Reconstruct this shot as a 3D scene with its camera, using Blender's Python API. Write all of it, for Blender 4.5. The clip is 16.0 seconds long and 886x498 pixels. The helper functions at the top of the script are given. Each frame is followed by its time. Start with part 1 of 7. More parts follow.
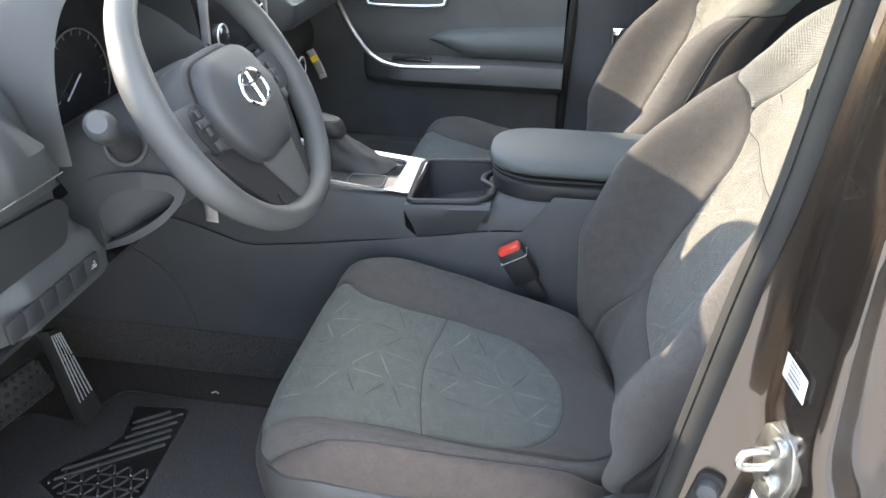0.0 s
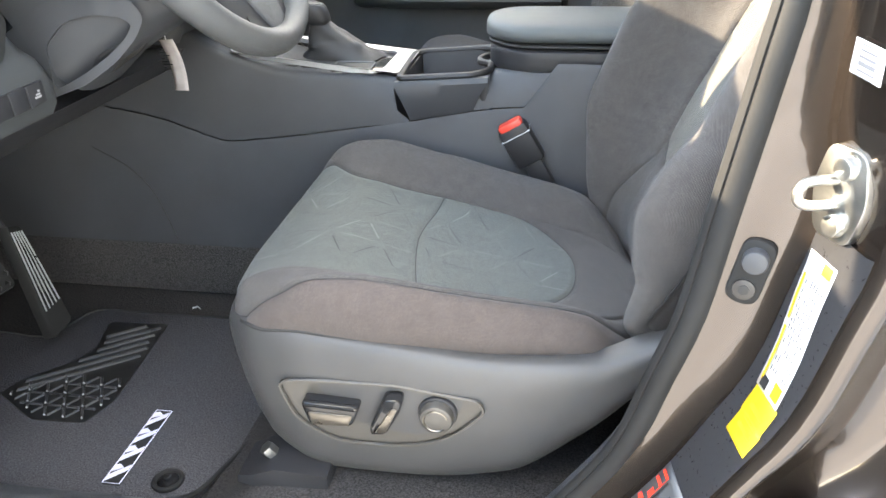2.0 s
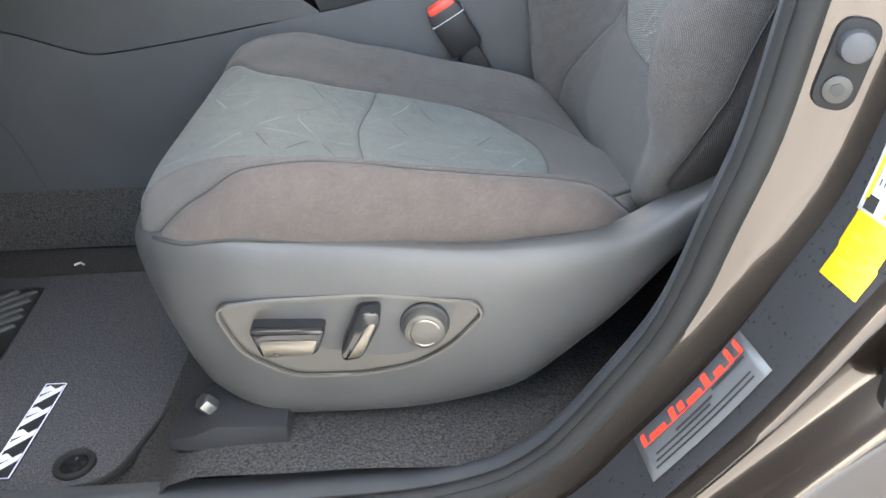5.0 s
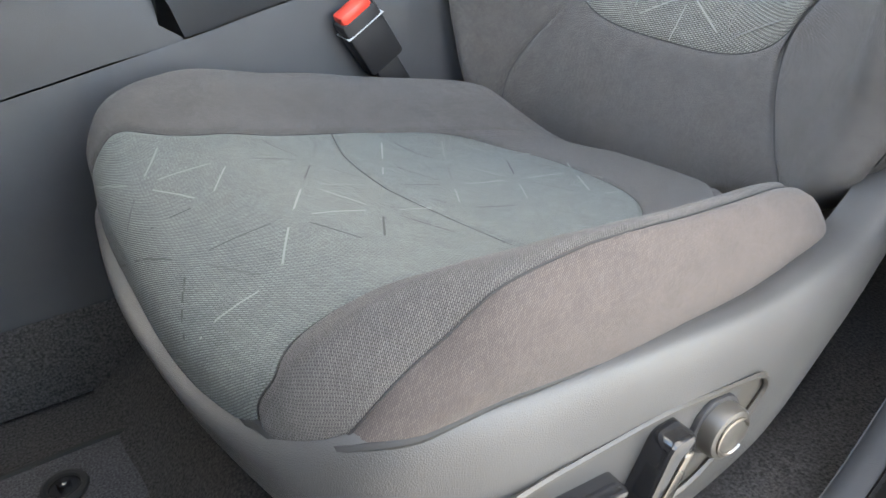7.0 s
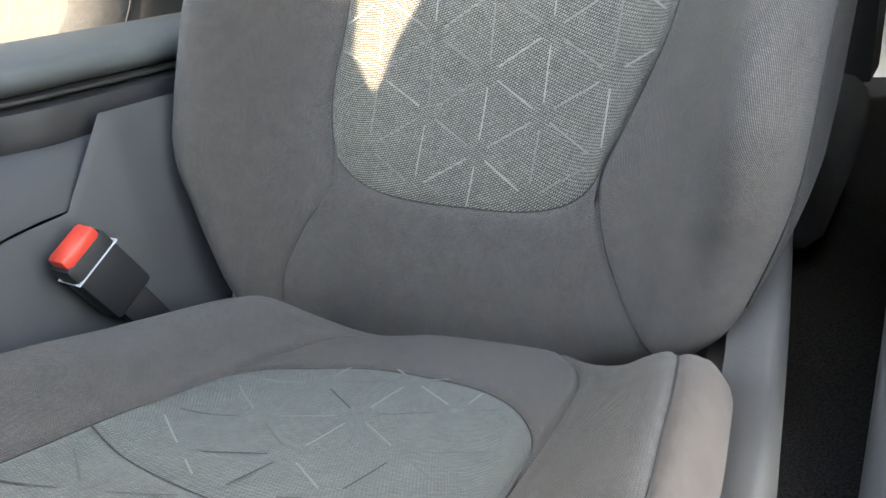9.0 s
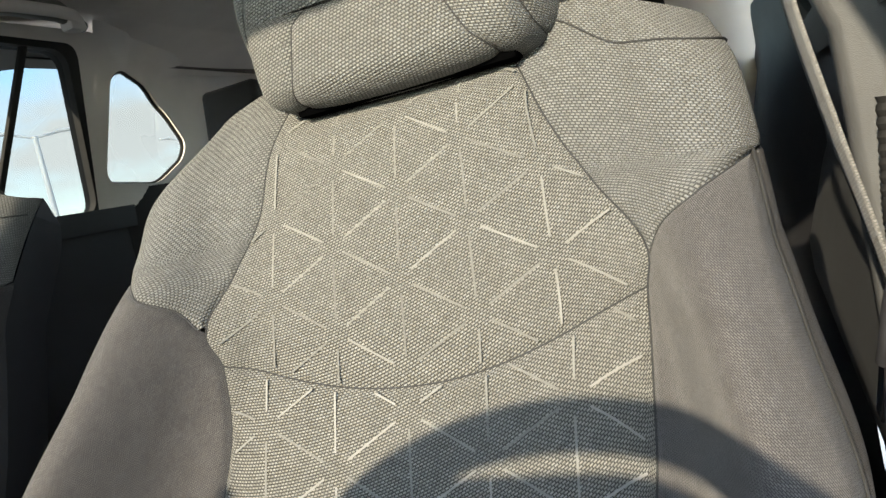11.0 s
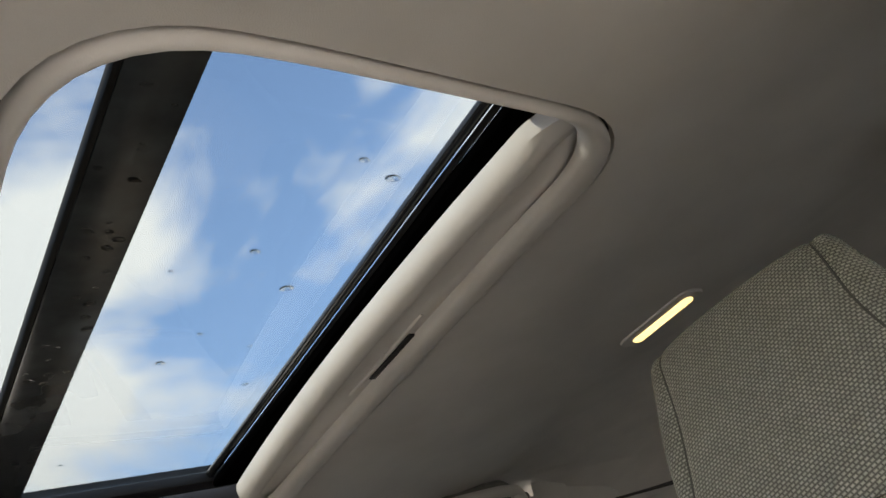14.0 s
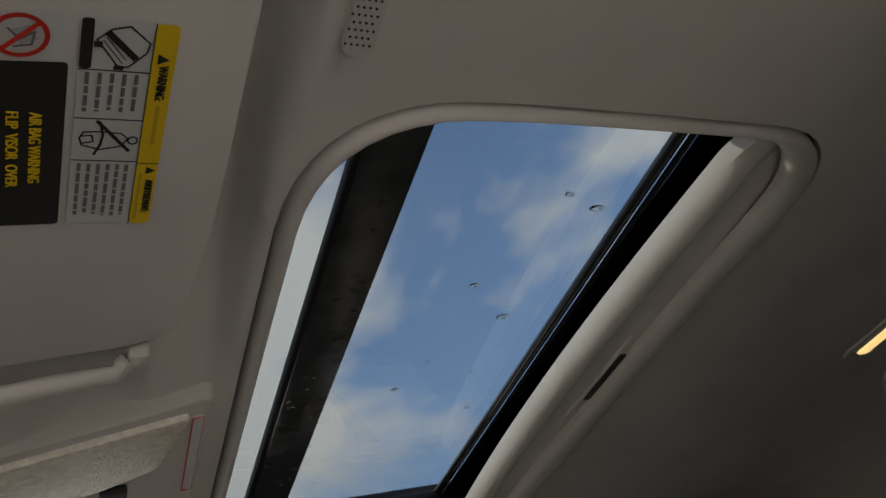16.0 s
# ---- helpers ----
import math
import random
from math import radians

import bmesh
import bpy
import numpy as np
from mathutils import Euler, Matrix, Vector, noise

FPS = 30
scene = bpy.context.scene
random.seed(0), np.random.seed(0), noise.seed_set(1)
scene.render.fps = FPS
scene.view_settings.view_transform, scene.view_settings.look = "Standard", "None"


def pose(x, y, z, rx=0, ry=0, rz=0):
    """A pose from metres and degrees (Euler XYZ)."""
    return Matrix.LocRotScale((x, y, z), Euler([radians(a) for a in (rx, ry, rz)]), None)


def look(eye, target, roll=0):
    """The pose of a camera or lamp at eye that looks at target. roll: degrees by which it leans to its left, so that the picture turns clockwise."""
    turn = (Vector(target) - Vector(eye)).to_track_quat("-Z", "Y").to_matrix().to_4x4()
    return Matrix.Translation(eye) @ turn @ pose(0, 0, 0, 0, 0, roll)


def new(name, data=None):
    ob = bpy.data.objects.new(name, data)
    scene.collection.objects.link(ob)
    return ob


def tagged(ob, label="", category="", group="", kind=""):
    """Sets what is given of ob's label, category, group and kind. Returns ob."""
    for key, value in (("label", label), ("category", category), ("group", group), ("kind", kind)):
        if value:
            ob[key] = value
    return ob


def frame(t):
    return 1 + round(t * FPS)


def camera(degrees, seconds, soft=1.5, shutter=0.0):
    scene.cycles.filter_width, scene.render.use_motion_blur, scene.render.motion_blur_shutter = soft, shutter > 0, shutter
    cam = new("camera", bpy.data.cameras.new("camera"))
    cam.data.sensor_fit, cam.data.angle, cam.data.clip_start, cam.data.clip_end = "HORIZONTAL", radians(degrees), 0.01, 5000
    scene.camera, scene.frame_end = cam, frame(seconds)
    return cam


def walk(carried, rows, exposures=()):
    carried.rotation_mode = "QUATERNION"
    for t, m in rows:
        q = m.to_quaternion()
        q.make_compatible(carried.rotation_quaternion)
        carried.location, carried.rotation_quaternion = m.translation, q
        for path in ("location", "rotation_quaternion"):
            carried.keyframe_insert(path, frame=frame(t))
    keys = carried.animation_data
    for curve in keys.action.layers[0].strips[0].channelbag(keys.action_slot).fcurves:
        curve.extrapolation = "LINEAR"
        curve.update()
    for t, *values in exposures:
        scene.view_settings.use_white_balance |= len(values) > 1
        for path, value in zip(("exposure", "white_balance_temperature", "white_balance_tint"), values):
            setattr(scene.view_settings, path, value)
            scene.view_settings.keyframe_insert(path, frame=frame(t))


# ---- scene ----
cam = camera(60.6, 16.0)
PATH = [
    (0, (-0.068, -0.879, 0.937), (-0.354, 0.855, -0.017), 0.5),
    (0.5, (-0.069, -0.876, 0.919), (-0.351, 0.846, -0.057), 0.1),
    (1, (-0.068, -0.878, 0.837), (-0.358, 0.858, -0.113), -0.4),
    (1.5, (-0.061, -0.88, 0.767), (-0.362, 0.862, -0.168), -1.1),
    (2, (-0.059, -0.878, 0.7), (-0.357, 0.874, -0.218), -1.3),
    (2.5, (-0.061, -0.866, 0.65), (-0.354, 0.886, -0.27), -1.3),
    (3, (-0.061, -0.852, 0.611), (-0.347, 0.887, -0.333), -1.2),
    (3.2, (-0.059, -0.847, 0.598), (-0.346, 0.888, -0.354), -1.1),
    (5.3, (-0.208, -0.747, 0.553), (-0.08, 0.963, -0.475), -2.6),
    (5.5, (-0.249, -0.713, 0.548), (-0.033, 0.97, -0.511), -2.6),
    (6, (-0.349, -0.632, 0.524), (0.107, 0.995, -0.546), -2.1),
    (6.5, (-0.42, -0.547, 0.514), (0.26, 1.012, -0.538), -1.9),
    (7, (-0.475, -0.475, 0.512), (0.424, 0.997, -0.5), -2.0),
    (7.5, (-0.515, -0.414, 0.493), (0.566, 0.966, -0.469), -3.0),
    (8, (-0.513, -0.37, 0.489), (0.731, 0.913, -0.409), -3.9),
    (8.2, (-0.501, -0.359, 0.489), (0.802, 0.885, -0.381), -4.4),
    (10.5, (-0.301, -0.249, 0.667), (1.489, 0.549, 0.268), -11.0),
    (11, (-0.264, -0.236, 0.692), (1.563, 0.556, 0.508), -12.8),
    (11.5, (-0.225, -0.227, 0.726), (1.604, 0.582, 0.721), -16.0),
    (12, (-0.196, -0.215, 0.762), (1.588, 0.67, 0.946), -20.1),
    (12.5, (-0.183, -0.212, 0.798), (1.516, 0.76, 1.208), -23.8),
    (13, (-0.18, -0.205, 0.811), (1.392, 0.843, 1.469), -25.3),
    (13.5, (-0.193, -0.207, 0.821), (1.228, 0.915, 1.672), -25.6),
    (14, (-0.196, -0.218, 0.824), (1.06, 0.988, 1.808), -24.7),
    (14.5, (-0.21, -0.225, 0.82), (0.897, 1.054, 1.886), -23.5),
    (15, (-0.229, -0.232, 0.817), (0.77, 1.09, 1.936), -22.8),
    (15.5, (-0.233, -0.236, 0.816), (0.677, 1.114, 1.977), -21.8),
    (16, (-0.24, -0.244, 0.809), (0.604, 1.124, 2.0), -20.8),
]
EXPOSURES = [(0, 4.3, 7700, 10), (1.0, 4.72, 7950, 10), (2.0, 4.92, 8300, 10), (3.2, 4.95, 8500, 11), (5.5, 4.9, 8150, 9), (6.5, 5.0, 8300, 10), (7.5, 5.0, 8500, 10), (8.2, 5.05, 8600, 10), (10.3, 3.65, 8100, 6), (11.0, 3.2, 7600, 6), (11.5, 3.0, 7100, 6), (12.5, 3.2, 7300, 8), (13.0, 3.25, 8200, 11), (13.5, 3.15, 8900, 12), (15.0, 3.0, 8800, 11), (15.5, 2.95, 8600, 12), (16.0, 1.95, 8700, 12)]
walk(cam, [(t, look(eye, target, roll)) for t, eye, target, roll in PATH], EXPOSURES)

# ---- world, sun ----
SUN_EL, SUN_AZ = radians(21.0), radians(174.5)   # azimuth measured from +x towards +y
SUN_DIR = Vector((math.cos(SUN_EL) * math.cos(SUN_AZ), math.cos(SUN_EL) * math.sin(SUN_AZ), math.sin(SUN_EL)))


def make_world():
    w = bpy.data.worlds.new("sky")
    scene.world = w
    w.use_nodes = True
    nt = w.node_tree
    nt.nodes.clear()
    N, L = nt.nodes.new, nt.links.new
    out, bg = N("ShaderNodeOutputWorld"), N("ShaderNodeBackground")
    sky = N("ShaderNodeTexSky")
    sky.sky_type = "NISHITA"
    sky.sun_disc = False
    sky.sun_elevation = SUN_EL
    sky.sun_rotation = math.pi / 2 - SUN_AZ
    sky.dust_density = 0.3
    sky.ozone_density = 3.0
    tc = N("ShaderNodeTexCoord")
    mp = N("ShaderNodeMapping")
    mp.inputs["Scale"].default_value = (1.0, 1.0, 1.7)
    mp.inputs["Location"].default_value = (0.62, 0.1, 0.3)
    n1, n2 = N("ShaderNodeTexNoise"), N("ShaderNodeTexNoise")
    n1.inputs["Scale"].default_value, n1.inputs["Detail"].default_value = 2.5, 9
    n1.inputs["Roughness"].default_value = 0.56
    n1.inputs["Distortion"].default_value = 0.25
    n2.inputs["Scale"].default_value, n2.inputs["Detail"].default_value = 1.3, 3
    add = N("ShaderNodeMath")
    add.operation = "MULTIPLY_ADD"
    add.inputs[1].default_value = 0.55
    ramp = N("ShaderNodeValToRGB")
    ramp.color_ramp.elements[0].position, ramp.color_ramp.elements[1].position = 0.72, 0.86
    mix = N("ShaderNodeMix")
    mix.data_type = "RGBA"
    mix.inputs[7].default_value = (2.75, 2.85, 3.05, 1)
    L(tc.outputs["Generated"], mp.inputs["Vector"])
    L(mp.outputs[0], n1.inputs["Vector"])
    L(mp.outputs[0], n2.inputs["Vector"])
    L(n2.outputs["Fac"], add.inputs[0])
    L(n1.outputs["Fac"], add.inputs[2])
    L(add.outputs[0], ramp.inputs["Fac"])
    L(ramp.outputs["Color"], mix.inputs[0])
    L(sky.outputs[0], mix.inputs[6])
    L(mix.outputs[2], bg.inputs["Color"])
    bg.inputs["Strength"].default_value = 0.15
    L(bg.outputs[0], out.inputs["Surface"])


make_world()
sun_data = bpy.data.lights.new("sun", "SUN")
sun_data.energy, sun_data.angle, sun_data.color = 1.2, radians(0.55), (1.0, 0.93, 0.82)
sun = new("sun", sun_data)
sun.matrix_world = look(SUN_DIR * 20, (0, 0, 0))


# ---- materials ----
def base_nodes(name):
    m = bpy.data.materials.new(name)
    m.use_nodes = True
    nt = m.node_tree
    return m, nt, nt.nodes["Principled BSDF"], nt.nodes.new, nt.links.new


def mat(name, col, rough=0.6, metal=0.0, var=0.15, scale=30.0, bump=0.08, bscale=900.0, coat=0.0, spec=0.5, sheen=0.0, emit=None):
    m, nt, b, N, L = base_nodes(name)
    tc = N("ShaderNodeTexCoord")
    n = N("ShaderNodeTexNoise")
    n.inputs["Scale"].default_value, n.inputs["Detail"].default_value = scale, 6
    r = N("ShaderNodeValToRGB")
    lo, hi = [max(0, c * (1 - var)) for c in col], [min(1, c * (1 + var)) for c in col]
    r.color_ramp.elements[0].position, r.color_ramp.elements[1].position = 0.3, 0.7
    r.color_ramp.elements[0].color, r.color_ramp.elements[1].color = (*lo, 1), (*hi, 1)
    L(tc.outputs["Object"], n.inputs["Vector"])
    L(n.outputs["Fac"], r.inputs["Fac"])
    L(r.outputs["Color"], b.inputs["Base Color"])
    mr = N("ShaderNodeMapRange")
    mr.inputs["To Min"].default_value, mr.inputs["To Max"].default_value = max(0.02, rough - 0.08), min(1, rough + 0.08)
    L(n.outputs["Fac"], mr.inputs["Value"])
    L(mr.outputs[0], b.inputs["Roughness"])
    b.inputs["Metallic"].default_value = metal
    b.inputs["Specular IOR Level"].default_value = spec
    b.inputs["Coat Weight"].default_value = coat
    b.inputs["Coat Roughness"].default_value = 0.04
    b.inputs["Sheen Weight"].default_value = sheen
    if bump:
        n2 = N("ShaderNodeTexNoise")
        n2.inputs["Scale"].default_value, n2.inputs["Detail"].default_value = bscale, 2
        bp = N("ShaderNodeBump")
        bp.inputs["Strength"].default_value, bp.inputs["Distance"].default_value = bump, 0.002
        L(tc.outputs["Object"], n2.inputs["Vector"])
        L(n2.outputs["Fac"], bp.inputs["Height"])
        L(bp.outputs[0], b.inputs["Normal"])
    if emit:
        b.inputs["Emission Color"].default_value = (*emit[:3], 1)
        b.inputs["Emission Strength"].default_value = emit[3]
    return m


def grained(name, col, rough=0.55, cell=700.0, depth=0.25, var=0.12, spec=0.4):
    """Moulded plastic with leather grain."""
    m, nt, b, N, L = base_nodes(name)
    tc = N("ShaderNodeTexCoord")
    v = N("ShaderNodeTexVoronoi")
    v.feature = "DISTANCE_TO_EDGE"
    v.inputs["Scale"].default_value = cell
    n = N("ShaderNodeTexNoise")
    n.inputs["Scale"].default_value, n.inputs["Detail"].default_value = 14, 6
    r = N("ShaderNodeValToRGB")
    r.color_ramp.elements[0].position, r.color_ramp.elements[1].position = 0.3, 0.72
    r.color_ramp.elements[0].color = (*[c * (1 - var) for c in col], 1)
    r.color_ramp.elements[1].color = (*[c * (1 + var) for c in col], 1)
    bp = N("ShaderNodeBump")
    bp.inputs["Strength"].default_value, bp.inputs["Distance"].default_value = depth, 0.001
    mr = N("ShaderNodeMapRange")
    mr.inputs["To Min"].default_value, mr.inputs["To Max"].default_value = rough - 0.07, rough + 0.1
    L(tc.outputs["Object"], v.inputs["Vector"])
    L(tc.outputs["Object"], n.inputs["Vector"])
    L(n.outputs["Fac"], r.inputs["Fac"])
    L(n.outputs["Fac"], mr.inputs["Value"])
    L(r.outputs["Color"], b.inputs["Base Color"])
    L(mr.outputs[0], b.inputs["Roughness"])
    L(v.outputs["Distance"], bp.inputs["Height"])
    L(bp.outputs[0], b.inputs["Normal"])
    b.inputs["Specular IOR Level"].default_value = spec
    return m


def woven(name, light, dark, wide, high, depth=0.6, turn=0.0, rough=0.9, sheen=0.08):
    """Woven cloth on UV in metres: raised threads in staggered rows, with soft mottling."""
    m, nt, b, N, L = base_nodes(name)
    uv = N("ShaderNodeUVMap")
    mp = N("ShaderNodeMapping")
    mp.inputs["Rotation"].default_value = (0, 0, turn)
    br = N("ShaderNodeTexBrick")
    br.inputs["Scale"].default_value = 1.0
    br.inputs["Brick Width"].default_value, br.inputs["Row Height"].default_value = wide, high
    br.inputs["Mortar Size"].default_value, br.inputs["Mortar Smooth"].default_value = high * 0.42, 1.0
    br.inputs["Color1"].default_value = (*light, 1)
    br.inputs["Color2"].default_value = (*[c * 0.72 for c in light], 1)
    br.inputs["Mortar"].default_value = (*dark, 1)
    n = N("ShaderNodeTexNoise")
    n.inputs["Scale"].default_value, n.inputs["Detail"].default_value = 55, 8
    mix = N("ShaderNodeMix")
    mix.data_type, mix.blend_type = "RGBA", "MULTIPLY"
    mix.inputs[0].default_value = 0.55
    mr = N("ShaderNodeMapRange")
    mr.inputs["To Min"].default_value, mr.inputs["To Max"].default_value = 0.6, 1.25
    bp = N("ShaderNodeBump")
    bp.invert = True
    bp.inputs["Strength"].default_value, bp.inputs["Distance"].default_value = depth, high * 0.35
    L(uv.outputs[0], mp.inputs["Vector"])
    L(mp.outputs[0], br.inputs["Vector"])
    L(uv.outputs[0], n.inputs["Vector"])
    L(n.outputs["Fac"], mr.inputs["Value"])
    L(br.outputs["Color"], mix.inputs[6])
    L(mr.outputs[0], mix.inputs[7])
    L(mix.outputs[2], b.inputs["Base Color"])
    L(br.outputs["Fac"], bp.inputs["Height"])
    L(bp.outputs[0], b.inputs["Normal"])
    b.inputs["Roughness"].default_value = rough
    b.inputs["Specular IOR Level"].default_value = 0.25
    b.inputs["Sheen Weight"].default_value = sheen
    return m


def yarn(name, lo, hi):
    """Woven-in accent dashes, some bright and some faint."""
    m, nt, b, N, L = base_nodes(name)
    g, r = N("ShaderNodeNewGeometry"), N("ShaderNodeValToRGB")
    r.color_ramp.elements[0].color, r.color_ramp.elements[1].color = (*lo, 1), (*hi, 1)
    r.color_ramp.elements[0].position, r.color_ramp.elements[1].position = 0.15, 0.9
    L(g.outputs["Random Per Island"], r.inputs["Fac"])
    L(r.outputs["Color"], b.inputs["Base Color"])
    b.inputs["Roughness"].default_value = 0.8
    return m


def glass(name, tint=(0.9, 0.93, 0.92), rough=0.0):
    m, nt, b, N, L = base_nodes(name)
    tr, gl, mx, fr = N("ShaderNodeBsdfTransparent"), N("ShaderNodeBsdfGlossy"), N("ShaderNodeMixShader"), N("ShaderNodeMapRange")
    lw, pw = N("ShaderNodeLayerWeight"), N("ShaderNodeMath")
    pw.operation = "POWER"
    pw.inputs[1].default_value = 4.0
    lw.inputs[0].default_value = 0.5
    L(lw.outputs["Facing"], pw.inputs[0])
    L(pw.outputs[0], fr.inputs["Value"])
    fr.inputs["To Min"].default_value, fr.inputs["To Max"].default_value = 0.04, 0.7
    tr.inputs[0].default_value = (*tint, 1)
    gl.inputs["Roughness"].default_value = rough
    L(fr.outputs[0], mx.inputs[0])
    L(tr.outputs[0], mx.inputs[1])
    L(gl.outputs[0], mx.inputs[2])
    L(mx.outputs[0], nt.nodes["Material Output"].inputs["Surface"])
    return m


def carpet(name, col, scale=1500.0):
    m = mat(name, col, rough=1.0, var=0.55, scale=scale, bump=0.9, bscale=scale * 0.7, spec=0.05)
    return m


PLASTIC = grained("dark grey grained plastic", (0.040, 0.042, 0.046), 0.5, 900, 0.3)
PLASTIC_DOOR = grained("dark grey door plastic", (0.068, 0.069, 0.070), 0.45, 800, 0.3)
PLASTIC_SOFT = grained("soft dash vinyl", (0.066, 0.073, 0.074), 0.55, 800, 0.3)
BLACK = grained("black moulded plastic", (0.016, 0.016, 0.018), 0.5, 900, 0.2)
GLOSS = mat("gloss black plastic", (0.012, 0.012, 0.013), 0.12, bump=0.0, var=0.1)
SHIELD = grained("grey grained seat shield plastic", (0.050, 0.049, 0.049), 0.42, 800, 0.28)
SWITCH = mat("satin dark switch plastic", (0.046, 0.042, 0.037), 0.32, var=0.08, bump=0.02)
RUBBER = mat("black rubber", (0.013, 0.013, 0.013), 0.7, var=0.2, bump=0.05, spec=0.25)
SILVER = mat("satin silver trim", (0.62, 0.63, 0.65), 0.3, metal=0.85, var=0.05, bump=0.02)
DARKCHROME = mat("satin dark chrome", (0.17, 0.155, 0.135), 0.28, metal=0.9, var=0.06, bump=0.02)
CHROME = mat("polished chrome", (0.8, 0.8, 0.82), 0.08, metal=1.0, var=0.03, bump=0.0)
STEEL = mat("zinc plated steel", (0.45, 0.45, 0.43), 0.34, metal=1.0, var=0.2, scale=60, bump=0.05)
PAINT = mat("brown metallic car paint", (0.050, 0.038, 0.031), 0.24, metal=0.8, var=0.12, scale=1800, bump=0.0, coat=1.0)
HINGE = mat("brown grey painted steel", (0.026, 0.023, 0.021), 0.45, metal=0.1, var=0.15, scale=60, bump=0.04)
FILM = mat("black satin protective film", (0.022, 0.022, 0.024), 0.3, var=0.1, scale=300, bump=0.03)
CARPET = carpet("black tufted carpet", (0.040, 0.038, 0.038), 420)
MATCLOTH = carpet("dark grey floor mat", (0.056, 0.055, 0.059), 520)
HEADLINER = mat("warm grey headliner cloth", (0.72, 0.68, 0.65), 0.95, var=0.07, scale=9, bump=0.25, bscale=1400, spec=0.1)
PILLAR = mat("warm grey pillar plastic", (0.65, 0.61, 0.58), 0.6, var=0.06, scale=12, bump=0.1, bscale=900)
WHITE = mat("white label paper", (0.62, 0.62, 0.61), 0.5, var=0.03, bump=0.0)
YELLOW = mat("yellow label print", (0.85, 0.56, 0.02), 0.5, var=0.03, bump=0.0)
RED = mat("red plastic", (0.62, 0.05, 0.03), 0.4, var=0.06, bump=0.0)
REDPRINT = mat("red print", (0.75, 0.04, 0.02), 0.5, var=0.03, bump=0.0)
INK = mat("black print", (0.012, 0.012, 0.012), 0.6, var=0.05, bump=0.0)
PRINT = mat("grey print", (0.16, 0.16, 0.17), 0.5, var=0.03, bump=0.0)
GREYPRINT = mat("pale grey print", (0.45, 0.46, 0.48), 0.5, var=0.03, bump=0.0)
STICKER = mat("silver grey sticker", (0.075, 0.078, 0.082), 0.4, metal=0.1, var=0.05, bump=0.0)
CLOTH_SIDE = woven("charcoal twill cloth", (0.112, 0.104, 0.099), (0.024, 0.022, 0.022), 0.0026, 0.0010, 0.6, 0.9)
CLOTH_OUT = woven("charcoal brown twill cloth", (0.092, 0.076, 0.070), (0.046, 0.038, 0.035), 0.0024, 0.0009, 0.3, 0.9)
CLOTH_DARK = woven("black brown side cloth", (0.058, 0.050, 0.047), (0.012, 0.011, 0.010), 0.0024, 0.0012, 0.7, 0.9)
CLOTH_SEAT = woven("grey green ribbed cloth", (0.142, 0.156, 0.148), (0.054, 0.059, 0.056), 0.0040, 0.0015, 0.7, 0.6)
CLOTH_BACK = woven("grey flecked woven cloth", (0.250, 0.242, 0.216), (0.026, 0.025, 0.023), 0.0031, 0.0020, 1.0, 0.35)
CLOTH_BASKET = woven("grey basket weave cloth", (0.204, 0.202, 0.191), (0.040, 0.040, 0.038), 0.0034, 0.0024, 0.9, 0.25)
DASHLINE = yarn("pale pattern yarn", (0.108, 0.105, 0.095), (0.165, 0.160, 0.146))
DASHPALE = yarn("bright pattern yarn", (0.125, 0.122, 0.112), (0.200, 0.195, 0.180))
DASHDARK = yarn("dull pattern yarn", (0.030, 0.033, 0.031), (0.16, 0.17, 0.16))
THREAD = mat("dark stitching thread", (0.020, 0.020, 0.020), 0.8, var=0.2, bump=0.0)
THREAD_PALE = mat("grey stitching thread", (0.14, 0.145, 0.145), 0.8, var=0.2, bump=0.0)
WEBBING = woven("grey seat belt webbing", (0.24, 0.23, 0.22), (0.09, 0.09, 0.085), 0.003, 0.0016, 0.6, 0.5)
DROP, _nt, _b, _N, _L = base_nodes("water")
_b.inputs["Transmission Weight"].default_value, _b.inputs["IOR"].default_value, _b.inputs["Roughness"].default_value = 1.0, 1.33, 0.03
GLASS = glass("privacy window glass", (0.175, 0.20, 0.215))
GLASS_CLEAR = glass("clear windscreen glass", (0.90, 0.94, 0.93))
GLASS_ROOF = glass("tinted sunroof glass", (0.465, 0.515, 0.555))
# blacker than rubber, to hold the shade of sunroof channel and headrest gap
VOID = mat("near black rubber and gap shade", (0.0012, 0.0012, 0.0013), 0.95, var=0.1, bump=0.0, spec=0.0)
SMOKED = mat("smoked black ceramic band", (0.050, 0.056, 0.060), 0.22, var=0.3, scale=30, bump=0.0)
LENS = mat("ribbed clear lamp lens", (0.86, 0.80, 0.70), 0.22, var=0.15, scale=200, bump=0.35, bscale=520)
LAMP_ON = mat("lit dome lamp lens", (0.9, 0.85, 0.6), 0.3, var=0.05, bump=0.0, emit=(1.0, 0.80, 0.4, 0.22))
CONCRETE = mat("grey concrete", (0.48, 0.46, 0.43), 0.9, var=0.2, scale=0.8, bump=0.3, bscale=40)
YELLOWINK = mat("darker yellow print", (0.62, 0.38, 0.02), 0.5, var=0.05, bump=0.0)
TAGPAPER = mat("dull tag paper", (0.34, 0.31, 0.30), 0.7, var=0.1, scale=90, bump=0.0)
DULLSTEEL = mat("dull grey steel", (0.17, 0.17, 0.165), 0.4, metal=0.9, var=0.15, scale=60, bump=0.05)
POLE = mat("white painted lamp pole", (0.72, 0.72, 0.72), 0.5, var=0.05, bump=0.0)


